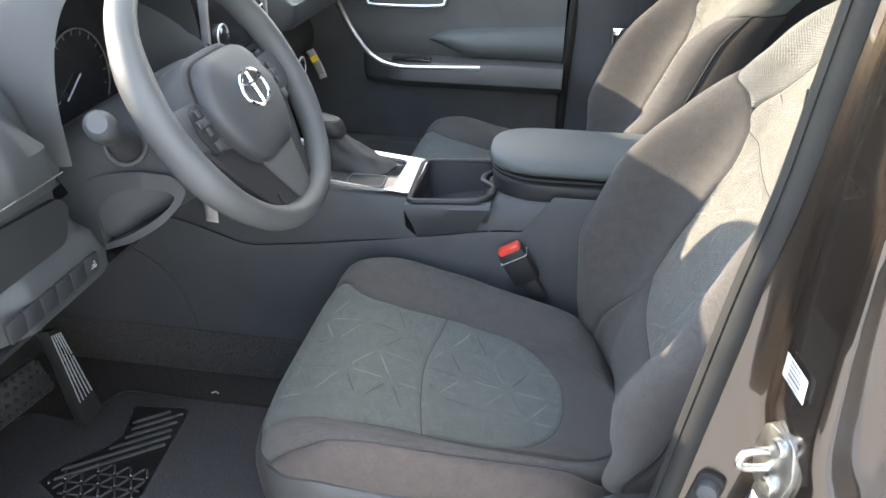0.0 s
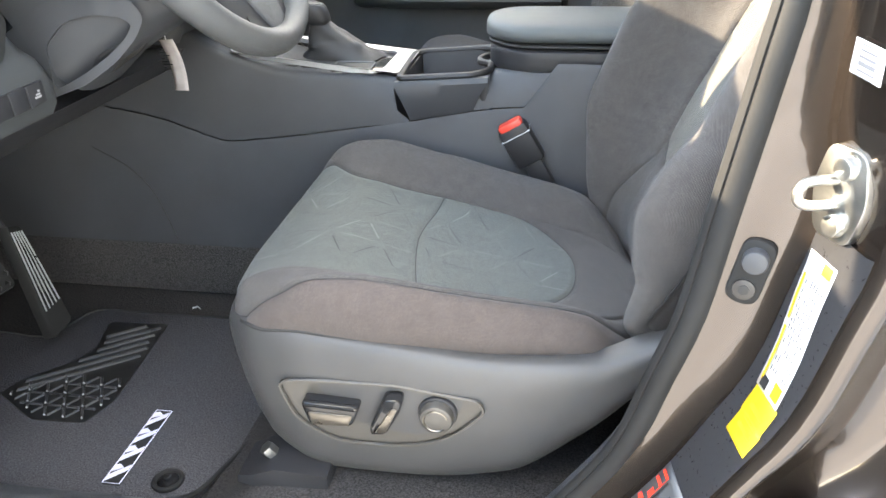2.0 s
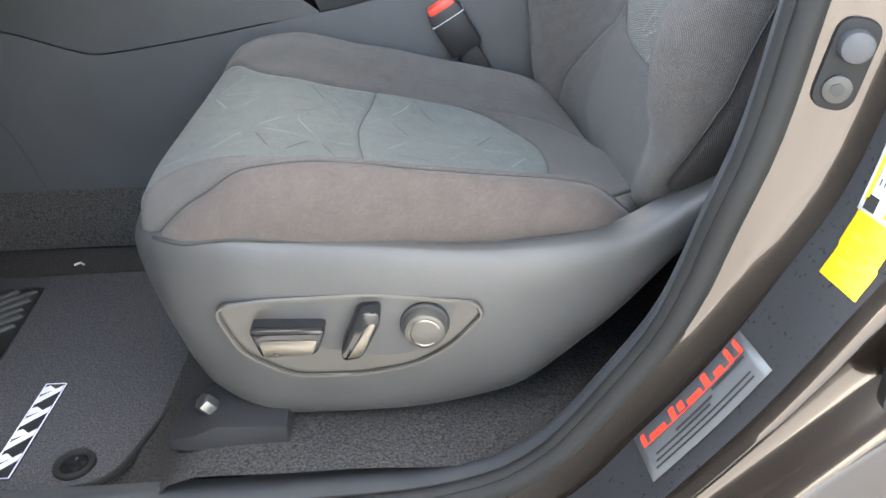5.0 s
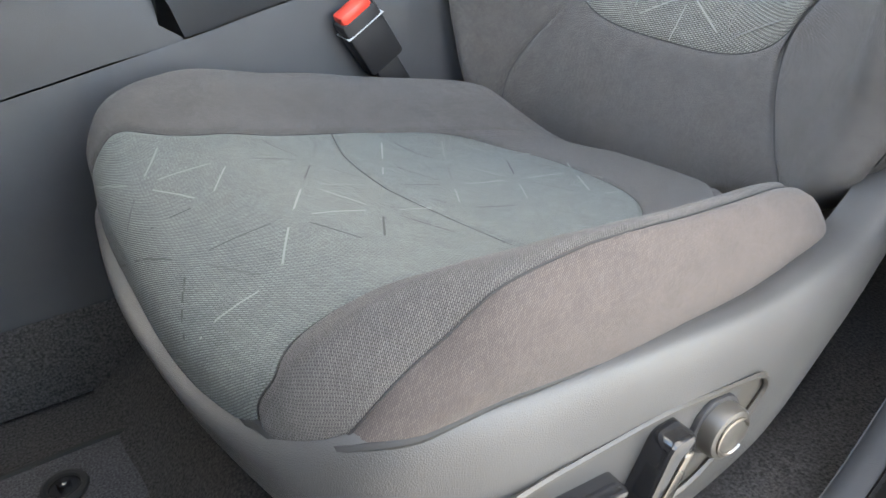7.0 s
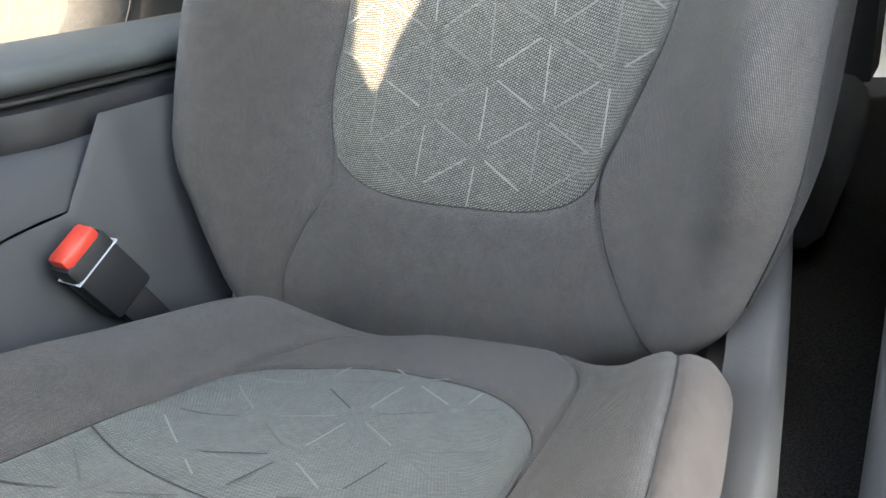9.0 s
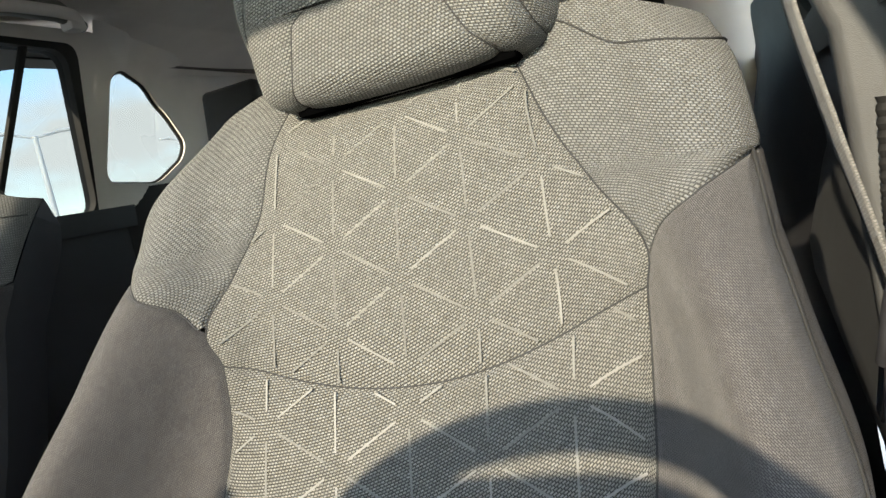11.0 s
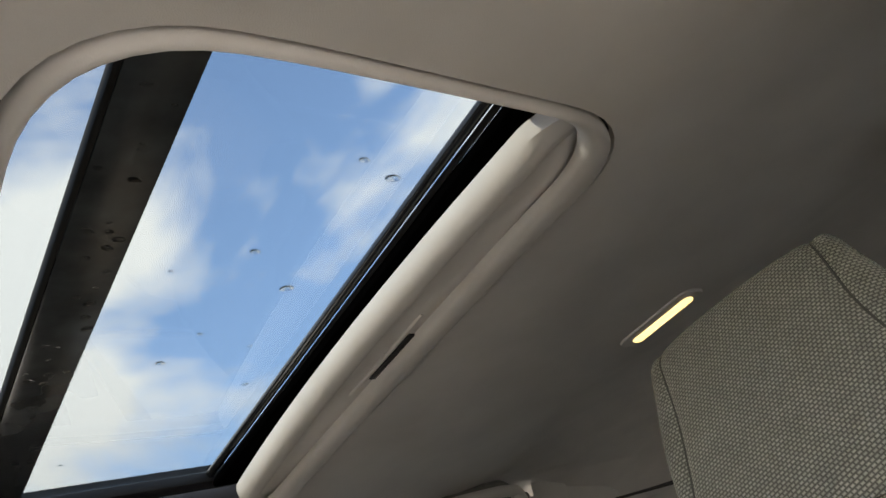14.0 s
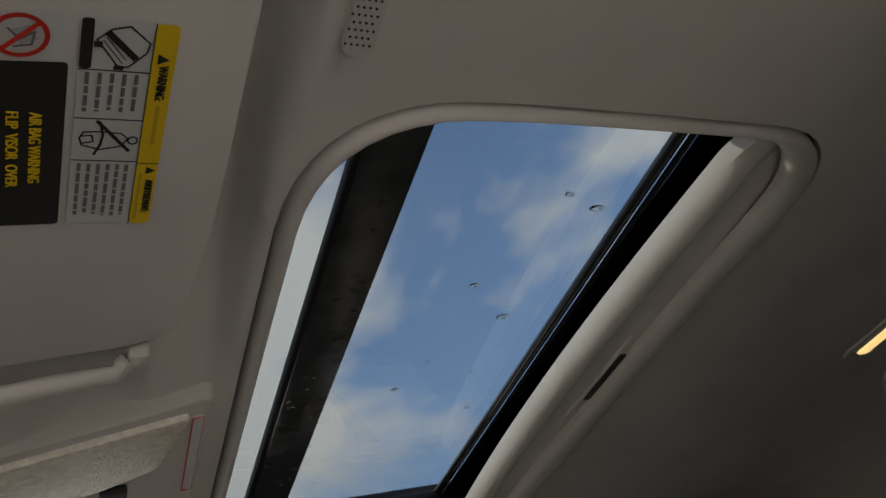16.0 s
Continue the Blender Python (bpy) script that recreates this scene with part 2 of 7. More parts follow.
# ---- mesh helpers ----
def obj(name, me, material, parent=None, label=""):
    me.materials.append(material)
    o = new(name, me)
    if parent is not None:
        o.parent = parent
    if label:
        o["label"] = label
    return o


def finish(me, angle=40):
    me.polygons.foreach_set("use_smooth", [True] * len(me.polygons))
    me.set_sharp_from_angle(angle=radians(angle))
    me.update()
    return me


def part(name, bm, material, parent, label="", angle=40):
    me = bpy.data.meshes.new(name)
    bmesh.ops.recalc_face_normals(bm, faces=bm.faces)
    bm.to_mesh(me)
    bm.free()
    return obj(name, finish(me, angle), material, parent, label)


def thing(name, label, category, at=(0, 0, 0), group="", kind=""):
    o = new(name)
    o.empty_display_size = 0.02
    o.location = at
    return tagged(o, label, category, group, kind)


def crv(*pts):
    """A smooth curve through (x, y) knots."""
    xs, ys = np.array([p[0] for p in pts], float), np.array([p[1] for p in pts], float)
    d = np.diff(ys) / np.diff(xs)
    m = np.concatenate([[d[0]], [0 if a * b <= 0 else 2 * a * b / (a + b) for a, b in zip(d[:-1], d[1:])], [d[-1]]])

    def f(x):
        x = np.clip(np.asarray(x, float), xs[0], xs[-1])
        i = np.clip(np.searchsorted(xs, x) - 1, 0, len(xs) - 2)
        h = xs[i + 1] - xs[i]
        t = (x - xs[i]) / h
        return ((2 * t ** 3 - 3 * t ** 2 + 1) * ys[i] + (t ** 3 - 2 * t ** 2 + t) * h * m[i]
                + (3 * t ** 2 - 2 * t ** 3) * ys[i + 1] + (t ** 3 - t ** 2) * h * m[i + 1])
    return f


def grid_mesh(name, P, flip=False, uv=True, wrap=False):
    """A mesh from an (n, m, 3) array of points, with UV in metres."""
    n, m = P.shape[:2]
    idx = np.arange(n * m).reshape(n, m)
    a, b, c, d = idx[:-1, :-1], idx[1:, :-1], idx[1:, 1:], idx[:-1, 1:]
    q = np.stack([a, d, c, b] if flip else [a, b, c, d], -1).reshape(-1, 4)
    if wrap:
        a, b, c, d = idx[:-1, -1], idx[1:, -1], idx[1:, 0], idx[:-1, 0]
        q = np.concatenate([q, np.stack([a, d, c, b] if flip else [a, b, c, d], -1)])
    me = bpy.data.meshes.new(name)
    me.from_pydata(P.reshape(-1, 3).tolist(), [], q.tolist())
    if uv:
        du = np.linalg.norm(np.diff(P, axis=1), axis=2)
        dv = np.linalg.norm(np.diff(P, axis=0), axis=2)
        U = np.concatenate([np.zeros((n, 1)), np.cumsum(du, 1)], 1)
        U -= U[:, m // 2:m // 2 + 1]
        V = np.concatenate([np.zeros((1, m)), np.cumsum(dv, 0)], 0).mean(1, keepdims=True).repeat(m, 1)
        W = np.stack([U, V], -1).reshape(-1, 2)
        lay = me.uv_layers.new(name="UVMap")
        li = np.empty(len(me.loops), int)
        me.loops.foreach_get("vertex_index", li)
        lay.data.foreach_set("uv", W[li].astype(np.float32).ravel())
    return finish(me, 60)


def cluster(n, k=0.6):
    """Steps from 0 to 1, closer together at both ends."""
    t = np.linspace(0, 1, n + 1)
    return (1 - k) * t + k * (1 - np.cos(math.pi * t)) / 2


def patch(name, S, F, n, m, seams, material, parent, label="", groove=0.0019, puff=0.003, flip=False, width=0.0035):
    """One cloth panel of the surface S over F(p, q), sunk along the seams named in "p0 p1 q0 q1"."""
    p, q = np.meshgrid(cluster(n), cluster(m), indexing="ij")
    s, v = F(p, q)
    P = S(s, v)
    G = np.cross(np.gradient(P, axis=0), np.gradient(P, axis=1))
    G /= np.maximum(np.linalg.norm(G, axis=2, keepdims=True), 1e-9)
    if flip:
        G = -G
    dq = np.concatenate([np.zeros((n + 1, 1)), np.cumsum(np.linalg.norm(np.diff(P, axis=1), axis=2), 1)], 1)
    dp = np.concatenate([np.zeros((1, m + 1)), np.cumsum(np.linalg.norm(np.diff(P, axis=0), axis=2), 0)], 0)
    D = np.full(P.shape[:2], 0.5)
    for e in seams.split():
        D = np.minimum(D, {"q0": dq, "q1": dq[:, -1:] - dq, "p0": dp, "p1": dp[-1:] - dp}[e])
    off = -groove * np.exp(-(D / width) ** 2) + puff * (1 - np.exp(-D / 0.02))
    P = P + G * off[..., None]
    return obj(name, grid_mesh(name, P, flip), material, parent, label)


def box(c, s, r=0.004, seg=2, m=None):
    bm = bmesh.new()
    bmesh.ops.create_cube(bm, size=1.0)
    bmesh.ops.scale(bm, vec=s, verts=bm.verts)
    if r:
        bmesh.ops.bevel(bm, geom=bm.edges[:], offset=min(r, min(s) * 0.49), segments=seg, profile=0.5, affect="EDGES")
    if m is not None:
        bm.transform(m)
    bmesh.ops.translate(bm, vec=c, verts=bm.verts)
    return bm


def prism(pts, axis, lo, hi, r=0.0, seg=2):
    """A plate: the outline pts (pairs) in the plane across an axis, from lo to hi."""
    bm = bmesh.new()
    put = {"x": lambda a, b, c: (c, a, b), "y": lambda a, b, c: (a, c, b), "z": lambda a, b, c: (a, b, c)}[axis]
    vs = [bm.verts.new(put(a, b, lo)) for a, b in pts]
    f = bm.faces.new(vs)
    ex = bmesh.ops.extrude_face_region(bm, geom=[f])
    d = Vector(put(0, 0, hi - lo))
    bmesh.ops.translate(bm, vec=d, verts=[g for g in ex["geom"] if isinstance(g, bmesh.types.BMVert)])
    if r:
        top = [e for e in bm.edges if all(abs((v.co - Vector(put(0, 0, hi))).dot(Vector(put(0, 0, 1)))) < 1e-6 for v in e.verts)]
        bmesh.ops.bevel(bm, geom=top, offset=r, segments=seg, profile=0.5, affect="EDGES")
    return bm


def rounded(pts, r, n=4):
    """The outline pts with rounded corners."""
    out = []
    k = len(pts)
    for i in range(k):
        p0, p1, p2 = (Vector((*pts[(i + j) % k], 0)) for j in (-1, 0, 1))
        a, b = (p0 - p1), (p2 - p1)
        d = min(r, a.length * 0.45, b.length * 0.45)
        A, B = p1 + a.normalized() * d, p1 + b.normalized() * d
        for j in range(n + 1):
            t = j / n
            w = A * (1 - t) ** 2 + p1 * 2 * t * (1 - t) + B * t ** 2
            out.append((w.x, w.y))
    return out


def tube(pts, r, n=10, closed=False, flat=1.0):
    """A tube along points; r one radius or one for each point."""
    pts = [Vector(p) for p in pts]
    k = len(pts)
    rad = r if isinstance(r, (list, tuple)) else [r] * k
    bm = bmesh.new()
    rings, up = [], None
    for i, p in enumerate(pts):
        t = (pts[(i + 1) % k] - pts[i - 1]) if closed else (pts[min(i + 1, k - 1)] - pts[max(i - 1, 0)])
        t.normalize()
        if up is None:
            up = Vector((0, 0, 1)) if abs(t.z) < 0.9 else Vector((0, 1, 0))
        side = t.cross(up).normalized()
        up = side.cross(t).normalized()
        rings.append([bm.verts.new(p + (side * math.cos(2 * math.pi * j / n) + up * flat * math.sin(2 * math.pi * j / n)) * rad[i]) for j in range(n)])
    for i in range(k if closed else k - 1):
        A, B = rings[i], rings[(i + 1) % k]
        for j in range(n):
            bm.faces.new((A[j], A[(j + 1) % n], B[(j + 1) % n], B[j]))
    if not closed:
        bm.faces.new(rings[0][::-1])
        bm.faces.new(rings[-1])
    return bm


def loft(rings, cap=True, closed=True):
    bm = bmesh.new()
    R = [[bm.verts.new(p) for p in ring] for ring in rings]
    n = len(R[0])
    for A, B in zip(R[:-1], R[1:]):
        for j in range(n if closed else n - 1):
            bm.faces.new((A[j], A[(j + 1) % n], B[(j + 1) % n], B[j]))
    if cap and closed:
        bm.faces.new(R[0][::-1])
        bm.faces.new(R[-1])
    return bm


def disc(c, axis, r, depth, n=24, bevel=0.002):
    """A round button or bolt head facing along an axis vector."""
    bm = bmesh.new()
    bmesh.ops.create_cone(bm, cap_ends=True, segments=n, radius1=r, radius2=r, depth=depth)
    if bevel:
        es = [e for e in bm.edges if all(v.co.z > depth * 0.4 for v in e.verts)]
        bmesh.ops.bevel(bm, geom=es, offset=bevel, segments=2, profile=0.5, affect="EDGES")
    q = Vector((0, 0, 1)).rotation_difference(Vector(axis))
    bm.transform(Matrix.Translation(c) @ q.to_matrix().to_4x4())
    return bm


def join(*bms):
    out = bms[0]
    for b in bms[1:]:
        me = bpy.data.meshes.new("tmp")
        b.to_mesh(me)
        b.free()
        out.from_mesh(me)
        bpy.data.meshes.remove(me)
    return out


def spline(pts, n=8):
    """Points along a smooth line through pts."""
    P = [Vector(p) for p in pts]
    t = np.concatenate([[0], np.cumsum([(b - a).length for a, b in zip(P[:-1], P[1:])])])
    f = [crv(*[(tt, p[k]) for tt, p in zip(t, P)]) for k in range(3)]
    T = np.linspace(0, t[-1], n * (len(P) - 1) + 1)
    return [Vector((float(f[0](x)), float(f[1](x)), float(f[2](x)))) for x in T]


def bars(origin, right, up, rows, material, parent, name="text_bar", lift=0.0004):
    """Print as flat bars: rows of (x, y, width, height) on the plane at origin."""
    bm = bmesh.new()
    o, r, u = Vector(origin), Vector(right).normalized(), Vector(up).normalized()
    nrm = r.cross(u)
    for x, y, w, h in rows:
        vs = [bm.verts.new(o + r * (x + a * w) + u * (y + b * h) + nrm * lift) for a, b in ((0, 0), (1, 0), (1, 1), (0, 1))]
        bm.faces.new(vs)
    return part(name, bm, material, parent)


def words(text, size, m, material, parent, name="lettering", depth=0.0003):
    cu = bpy.data.curves.new(name, "FONT")
    cu.body, cu.size, cu.extrude, cu.align_x, cu.align_y = text, size, depth, "CENTER", "CENTER"
    tmp = bpy.data.objects.new(name, cu)
    me = bpy.data.meshes.new_from_object(tmp)
    bpy.data.objects.remove(tmp)
    bpy.data.curves.remove(cu)
    me.transform(m)
    me.materials.clear()
    return obj(name, me, material, parent)


def axes(o, right, up):
    """A pose with x along right and y along up."""
    r = Vector(right).normalized()
    n = r.cross(Vector(up)).normalized()
    u = n.cross(r)
    m = Matrix((r, u, n)).transposed().to_4x4()
    m.translation = o
    return m


# ---- front seats ----
C_X = crv((0, -0.405), (0.08, -0.428), (0.16, -0.426), (0.25, -0.402), (0.36, -0.345), (0.5, -0.25), (0.65, -0.16), (0.8, -0.07), (1, 0.05))
C_Z = crv((0, 0.205), (0.08, 0.235), (0.16, 0.262), (0.25, 0.282), (0.36, 0.288), (0.5, 0.264), (0.65, 0.240), (0.8, 0.224), (1, 0.205))
C_W = crv((-0.43, 0.208), (-0.40, 0.230), (-0.36, 0.241), (-0.30, 0.246), (-0.25, 0.245), (-0.15, 0.235), (-0.06, 0.221), (-0.02, 0.213), (0.01, 0.195), (0.05, 0.13))
C_Y = crv((0, 0), (0.35, 0.36), (0.62, 0.66), (0.78, 0.875), (0.86, 0.965), (0.93, 1.02), (1, 0.99))
C_H = crv((0, 0), (0.35, 0.06), (0.55, 0.38), (0.68, 0.85), (0.76, 1.0), (0.86, 0.86), (1, 0.8))
C_N = crv((0, 0), (0.5, 0.0), (0.62, 0.09), (0.70, 0.36), (0.78, 0.74), (0.85, 0.93), (0.885, 0.92), (0.93, 0.86), (1, 0.8))
C_S = crv((0, 0.90), (0.25, 0.885), (0.34, 0.862), (0.5, 0.858), (0.6, 0.84), (0.68, 0.82), (0.8, 0.80), (0.92, 0.77), (1, 0.74))
C_B = crv((0, -0.03), (0.1, -0.005), (0.2, 0.012), (0.25, 0.022), (0.30, 0.030), (0.36, 0.036), (0.42, 0.044), (0.5, 0.052), (0.6, 0.057), (0.8, 0.054), (0.87, 0.048), (0.93, 0.02), (1, -0.03))
C_D = crv((0, 0.0), (0.15, 0.022), (0.3, 0.030), (0.36, 0.026), (0.42, 0.010), (0.5, 0.002), (1, 0.0))
C_L = crv((-0.43, 0.225), (-0.38, 0.243), (-0.33, 0.252), (-0.24, 0.240), (-0.10, 0.229), (-0.04, 0.224), (0.05, 0.215))
CUSHION_ROLL = 0.085


def cushion_at(s, v):
    a = np.abs(v)
    x, z = C_X(s), C_Z(s)
    w = C_W(x)
    low = C_L(x)
    x = x + np.where(v < 0, 0.062, 0.036) * a ** 4 * np.clip(1 - s / 0.45, 0, 1)
    y = np.sign(v) * C_Y(a) * w - 0.010
    e = np.clip((a - 0.76) / 0.12, 0, 1)
    z = z + np.where(v < 0, C_N(np.minimum(1, a * 0.86 / C_S(s))), C_H(a)) * C_B(s) - C_D(s) * e * e * (3 - 2 * e) - CUSHION_ROLL * np.clip((s - 0.25) / 0.25, 0, 1) * y
    u = np.clip((a - 0.86) / 0.14, 0, 1)
    z = z + (np.minimum(low, z - 0.004) - z) * u ** 1.15
    return np.stack([x, y, z], -1)


B_X = crv((0, 0.052), (0.08, 0.045), (0.2, 0.066), (0.25, 0.084), (0.354, 0.122), (0.493, 0.155), (0.662, 0.197), (0.705, 0.205), (0.80, 0.226), (0.93, 0.262), (1, 0.293))
B_Z = crv((0, 0.17), (0.08, 0.22), (0.2, 0.30), (0.35, 0.40), (0.4, 0.435), (1, 0.785))
B_W = crv((0, 0.215), (0.1, 0.235), (0.25, 0.253), (0.4, 0.260), (0.5, 0.262), (0.63, 0.250), (0.79, 0.236), (0.92, 0.222), (1, 0.203))
B_Y = crv((0, 0), (0.5, 0.52), (0.66, 0.70), (0.8, 0.87), (0.9, 0.965), (0.97, 1.0), (1, 0.985))
B_F = crv((0, 0), (0.5, 0.002), (0.6, 0.008), (0.66, 0.016), (0.79, 0.050), (0.88, 0.040), (0.95, 0.012), (1, -0.03))
B_B = crv((0, 0.4), (0.2, 0.9), (0.275, 1.57), (0.37, 2.2), (0.43, 2.1), (0.48, 1.85), (0.56, 1.85), (0.66, 1.8), (0.8, 1.0), (0.92, 0.6), (1, 0.3))
B_C = crv((0, 0.7), (0.2, 1.75), (0.35, 2.75), (0.49, 2.75), (0.6, 2.5), (0.7, 1.9), (0.8, 1.1), (0.92, 0.6), (1, 0.3))


def back_at(s, v):
    a = np.abs(v)
    f = B_F(a)
    x = B_X(s) - np.where(f > 0, f * np.where(v < 0, B_B(s), B_C(s)), f) + 0.02 * a ** 2 * np.clip((s - 0.75) / 0.25, 0, 1)
    wide = 0.012 * np.exp(-((s - 0.36) / 0.14) ** 2) - 0.012 * np.exp(-((s - 0.68) / 0.09) ** 2) + 0.018 * np.exp(-((s - 0.91) / 0.06) ** 2)
    y = np.sign(v) * B_Y(a) * (B_W(s) + np.where(v > 0, wide, 0)) + 0.003 + 0.005 * np.clip(1 - s / 0.5, 0, 1)
    x = x + 0.05 * np.clip(1 - s / 0.10, 0, 1) ** 2 * np.where(v < 0, a ** 2, 0)
    top = np.clip((s - 0.72) / 0.28, 0, 1)
    y = y - np.where(v < 0, 0.020, 0.0) * a ** 2 * top
    z = B_Z(s) - 0.014 * np.clip((s - 0.93) / 0.07, 0, 1) * np.clip(1 - (a / 0.5) ** 2, 0, 1)
    z = z - np.where(v < 0, 0.030, 0.028) * a ** 2.2 * np.clip((s - 0.65) / 0.35, 0, 1) ** 1.5 + np.where(v < 0, 0.095, 0.02) * a ** 2.5 * np.clip(1 - s / 0.3, 0, 1)
    z = z + 0.018 * np.exp(-((a - 0.6) / 0.22) ** 2) * np.clip((s - 0.85) / 0.15, 0, 1)
    return np.stack([x, y, z], -1)


H_Z = crv((0, 0.761), (0.1, 0.774), (0.3, 0.825), (0.6, 0.896), (0.85, 0.957), (0.95, 0.984), (1, 0.990))
H_X = crv((0, 0.280), (0.06, 0.245), (0.15, 0.230), (0.35, 0.233), (0.6, 0.253), (0.85, 0.280), (0.95, 0.295), (1, 0.320))
H_W = crv((0, 0.098), (0.1, 0.106), (0.3, 0.107), (0.6, 0.099), (0.9, 0.083), (1, 0.074))
H_Y = crv((0, 0), (0.35, 0.5), (0.66, 0.93), (0.75, 1.0), (0.85, 1.03), (1, 1.0))
H_D = crv((0, 0), (0.4, 0.001), (0.66, 0.007), (0.75, 0.020), (0.85, 0.048), (1, 0.092))


H_T = crv((0, 1.2), (0.2, 1.0), (0.5, 0.5), (1, 0.1))
H_G = crv((0, 0.006), (0.2, 0.018), (0.45, 0.011), (0.8, 0.0), (1, 0.0))


def head_at(s, v):
    a = np.abs(v)
    x = H_X(s) + H_D(a) * H_T(s)
    y = np.sign(v) * H_Y(a) * H_W(s) - 0.007 + 0.033 * s
    y = y - np.where(v < 0, H_G(s), 0.0) * np.clip((a - 0.70) / 0.30, 0, 1)
    z = H_Z(s) - 0.010 * a ** 4 * np.clip((s - 0.6) / 0.4, 0, 1) + 0.012 * a ** 4 * np.clip(1 - s / 0.3, 0, 1)
    return np.stack([x, y, z], -1)


def shell(name, S, thick, way, material, parent, n=24, m=20, label="", taper=0.0):
    """The back of an upholstered pad: closes the surface S at its edges."""
    s, v = np.meshgrid(np.linspace(0, 1, n + 1), np.linspace(-1, 1, m + 1), indexing="ij")
    L, R = S(s, -np.ones_like(v)), S(s, np.ones_like(v))
    t = ((v + 1) / 2)[..., None]
    E = L * (1 - t) + R * t
    e = np.clip(1 - np.abs(2 * s - 1) ** 10, 0, 1)
    bulge = thick * (1 - taper * s) * (1 - np.abs(v) ** 6) ** 0.5 * e ** 0.5
    P = E + np.array(way) * bulge[..., None]
    ends = S(s, v)
    k = (1 - e)[..., None] ** 6
    P = P * (1 - k) + ends * k
    return obj(name, grid_mesh(name, P, flip=True), material, parent, label)


def lattice(S, s_range, step, length, wide, clip, material, parent, name, keep=1.0, phase=(0.0, 0.0)):
    """Short yarn dashes on the edges of a triangular net laid over S, where clip(s, v) is positive."""
    T = np.linspace(s_range[0], s_range[1], 200)
    C = S(T, np.zeros_like(T))
    arc = np.concatenate([[0], np.cumsum(np.linalg.norm(np.diff(C, axis=0), axis=1))])
    Wd = np.abs(S(T, np.full_like(T, 0.5))[:, 1]) / 0.5
    rng = random.Random(5)
    quads = []
    dirs = [(0.0, 1.0), (math.sin(radians(60)), 0.5), (math.sin(radians(60)), -0.5)]
    row = step * math.sin(radians(60))
    for i in range(-8, 9):
        for j in range(-2, int(arc[-1] / step) + 3):
            nx, ny = i * row + phase[0], j * step + (step / 2 if i % 2 else 0) + phase[1]
            for dx, dy in dirs:
                if rng.random() > keep:
                    continue

                def at(t, side):
                    l = ny + dy * step * t + dx * side * wide / 2
                    if not 0 < l < arc[-1]:
                        return None
                    s = float(np.interp(l, arc, T))
                    v = (nx + dx * step * t - dy * side * wide / 2) / float(np.interp(s, T, Wd))
                    return (s, v) if clip(s, v) >= 0 else None

                # a dash that meets a seam is cut off there
                ts = [0.5 + length * (k / 12 - 0.5) for k in range(13)]
                good = [t for t in ts if at(t, -1) and at(t, 1)]
                if len(good) < 5 or good[-1] - good[0] > length / 12 * (len(good) - 0.5):
                    continue
                quads.append([at(good[0] + (good[-1] - good[0]) * k / 3, side) or at(good[0], side) for k in range(4) for side in (-1, 1)])
    if not quads:
        return None
    A = np.array(quads)
    s, v = A[..., 0], A[..., 1]
    e = 1e-3
    P = S(s, v)
    N = np.cross(S(s + e, v) - S(s - e, v), S(s, v + e) - S(s, v - e))
    N /= np.linalg.norm(N, axis=-1, keepdims=True)
    N *= np.where(N[..., :1] > 0.15, -1, 1) if S is back_at else np.where(N[..., 2:] < 0, -1, 1)
    P = P + N * 0.0031
    k = len(quads)
    vs = P.reshape(-1, 3)
    fs = []
    for q in range(k):
        for r in range(3):
            b = q * 8 + r * 2
            fs.append((b, b + 1, b + 3, b + 2))
    me = bpy.data.meshes.new(name)
    me.from_pydata(vs.tolist(), [], fs)
    return tagged(obj(name, finish(me), material, parent), kind="stuff")


def seam(name, S, s, v, parent, r=0.0007, lift=0.0006):
    """A sunken line of dark thread along a curve on S."""
    P = S(s, v)
    e = 1e-3
    N = np.cross(S(s + e, v) - S(s - e, v), S(s, v + e) - S(s, v - e))
    N /= np.maximum(np.linalg.norm(N, axis=-1, keepdims=True), 1e-9)
    return part(name, tube([tuple(p) for p in P + N * (lift - 0.0022)], r, 5), THREAD, parent)


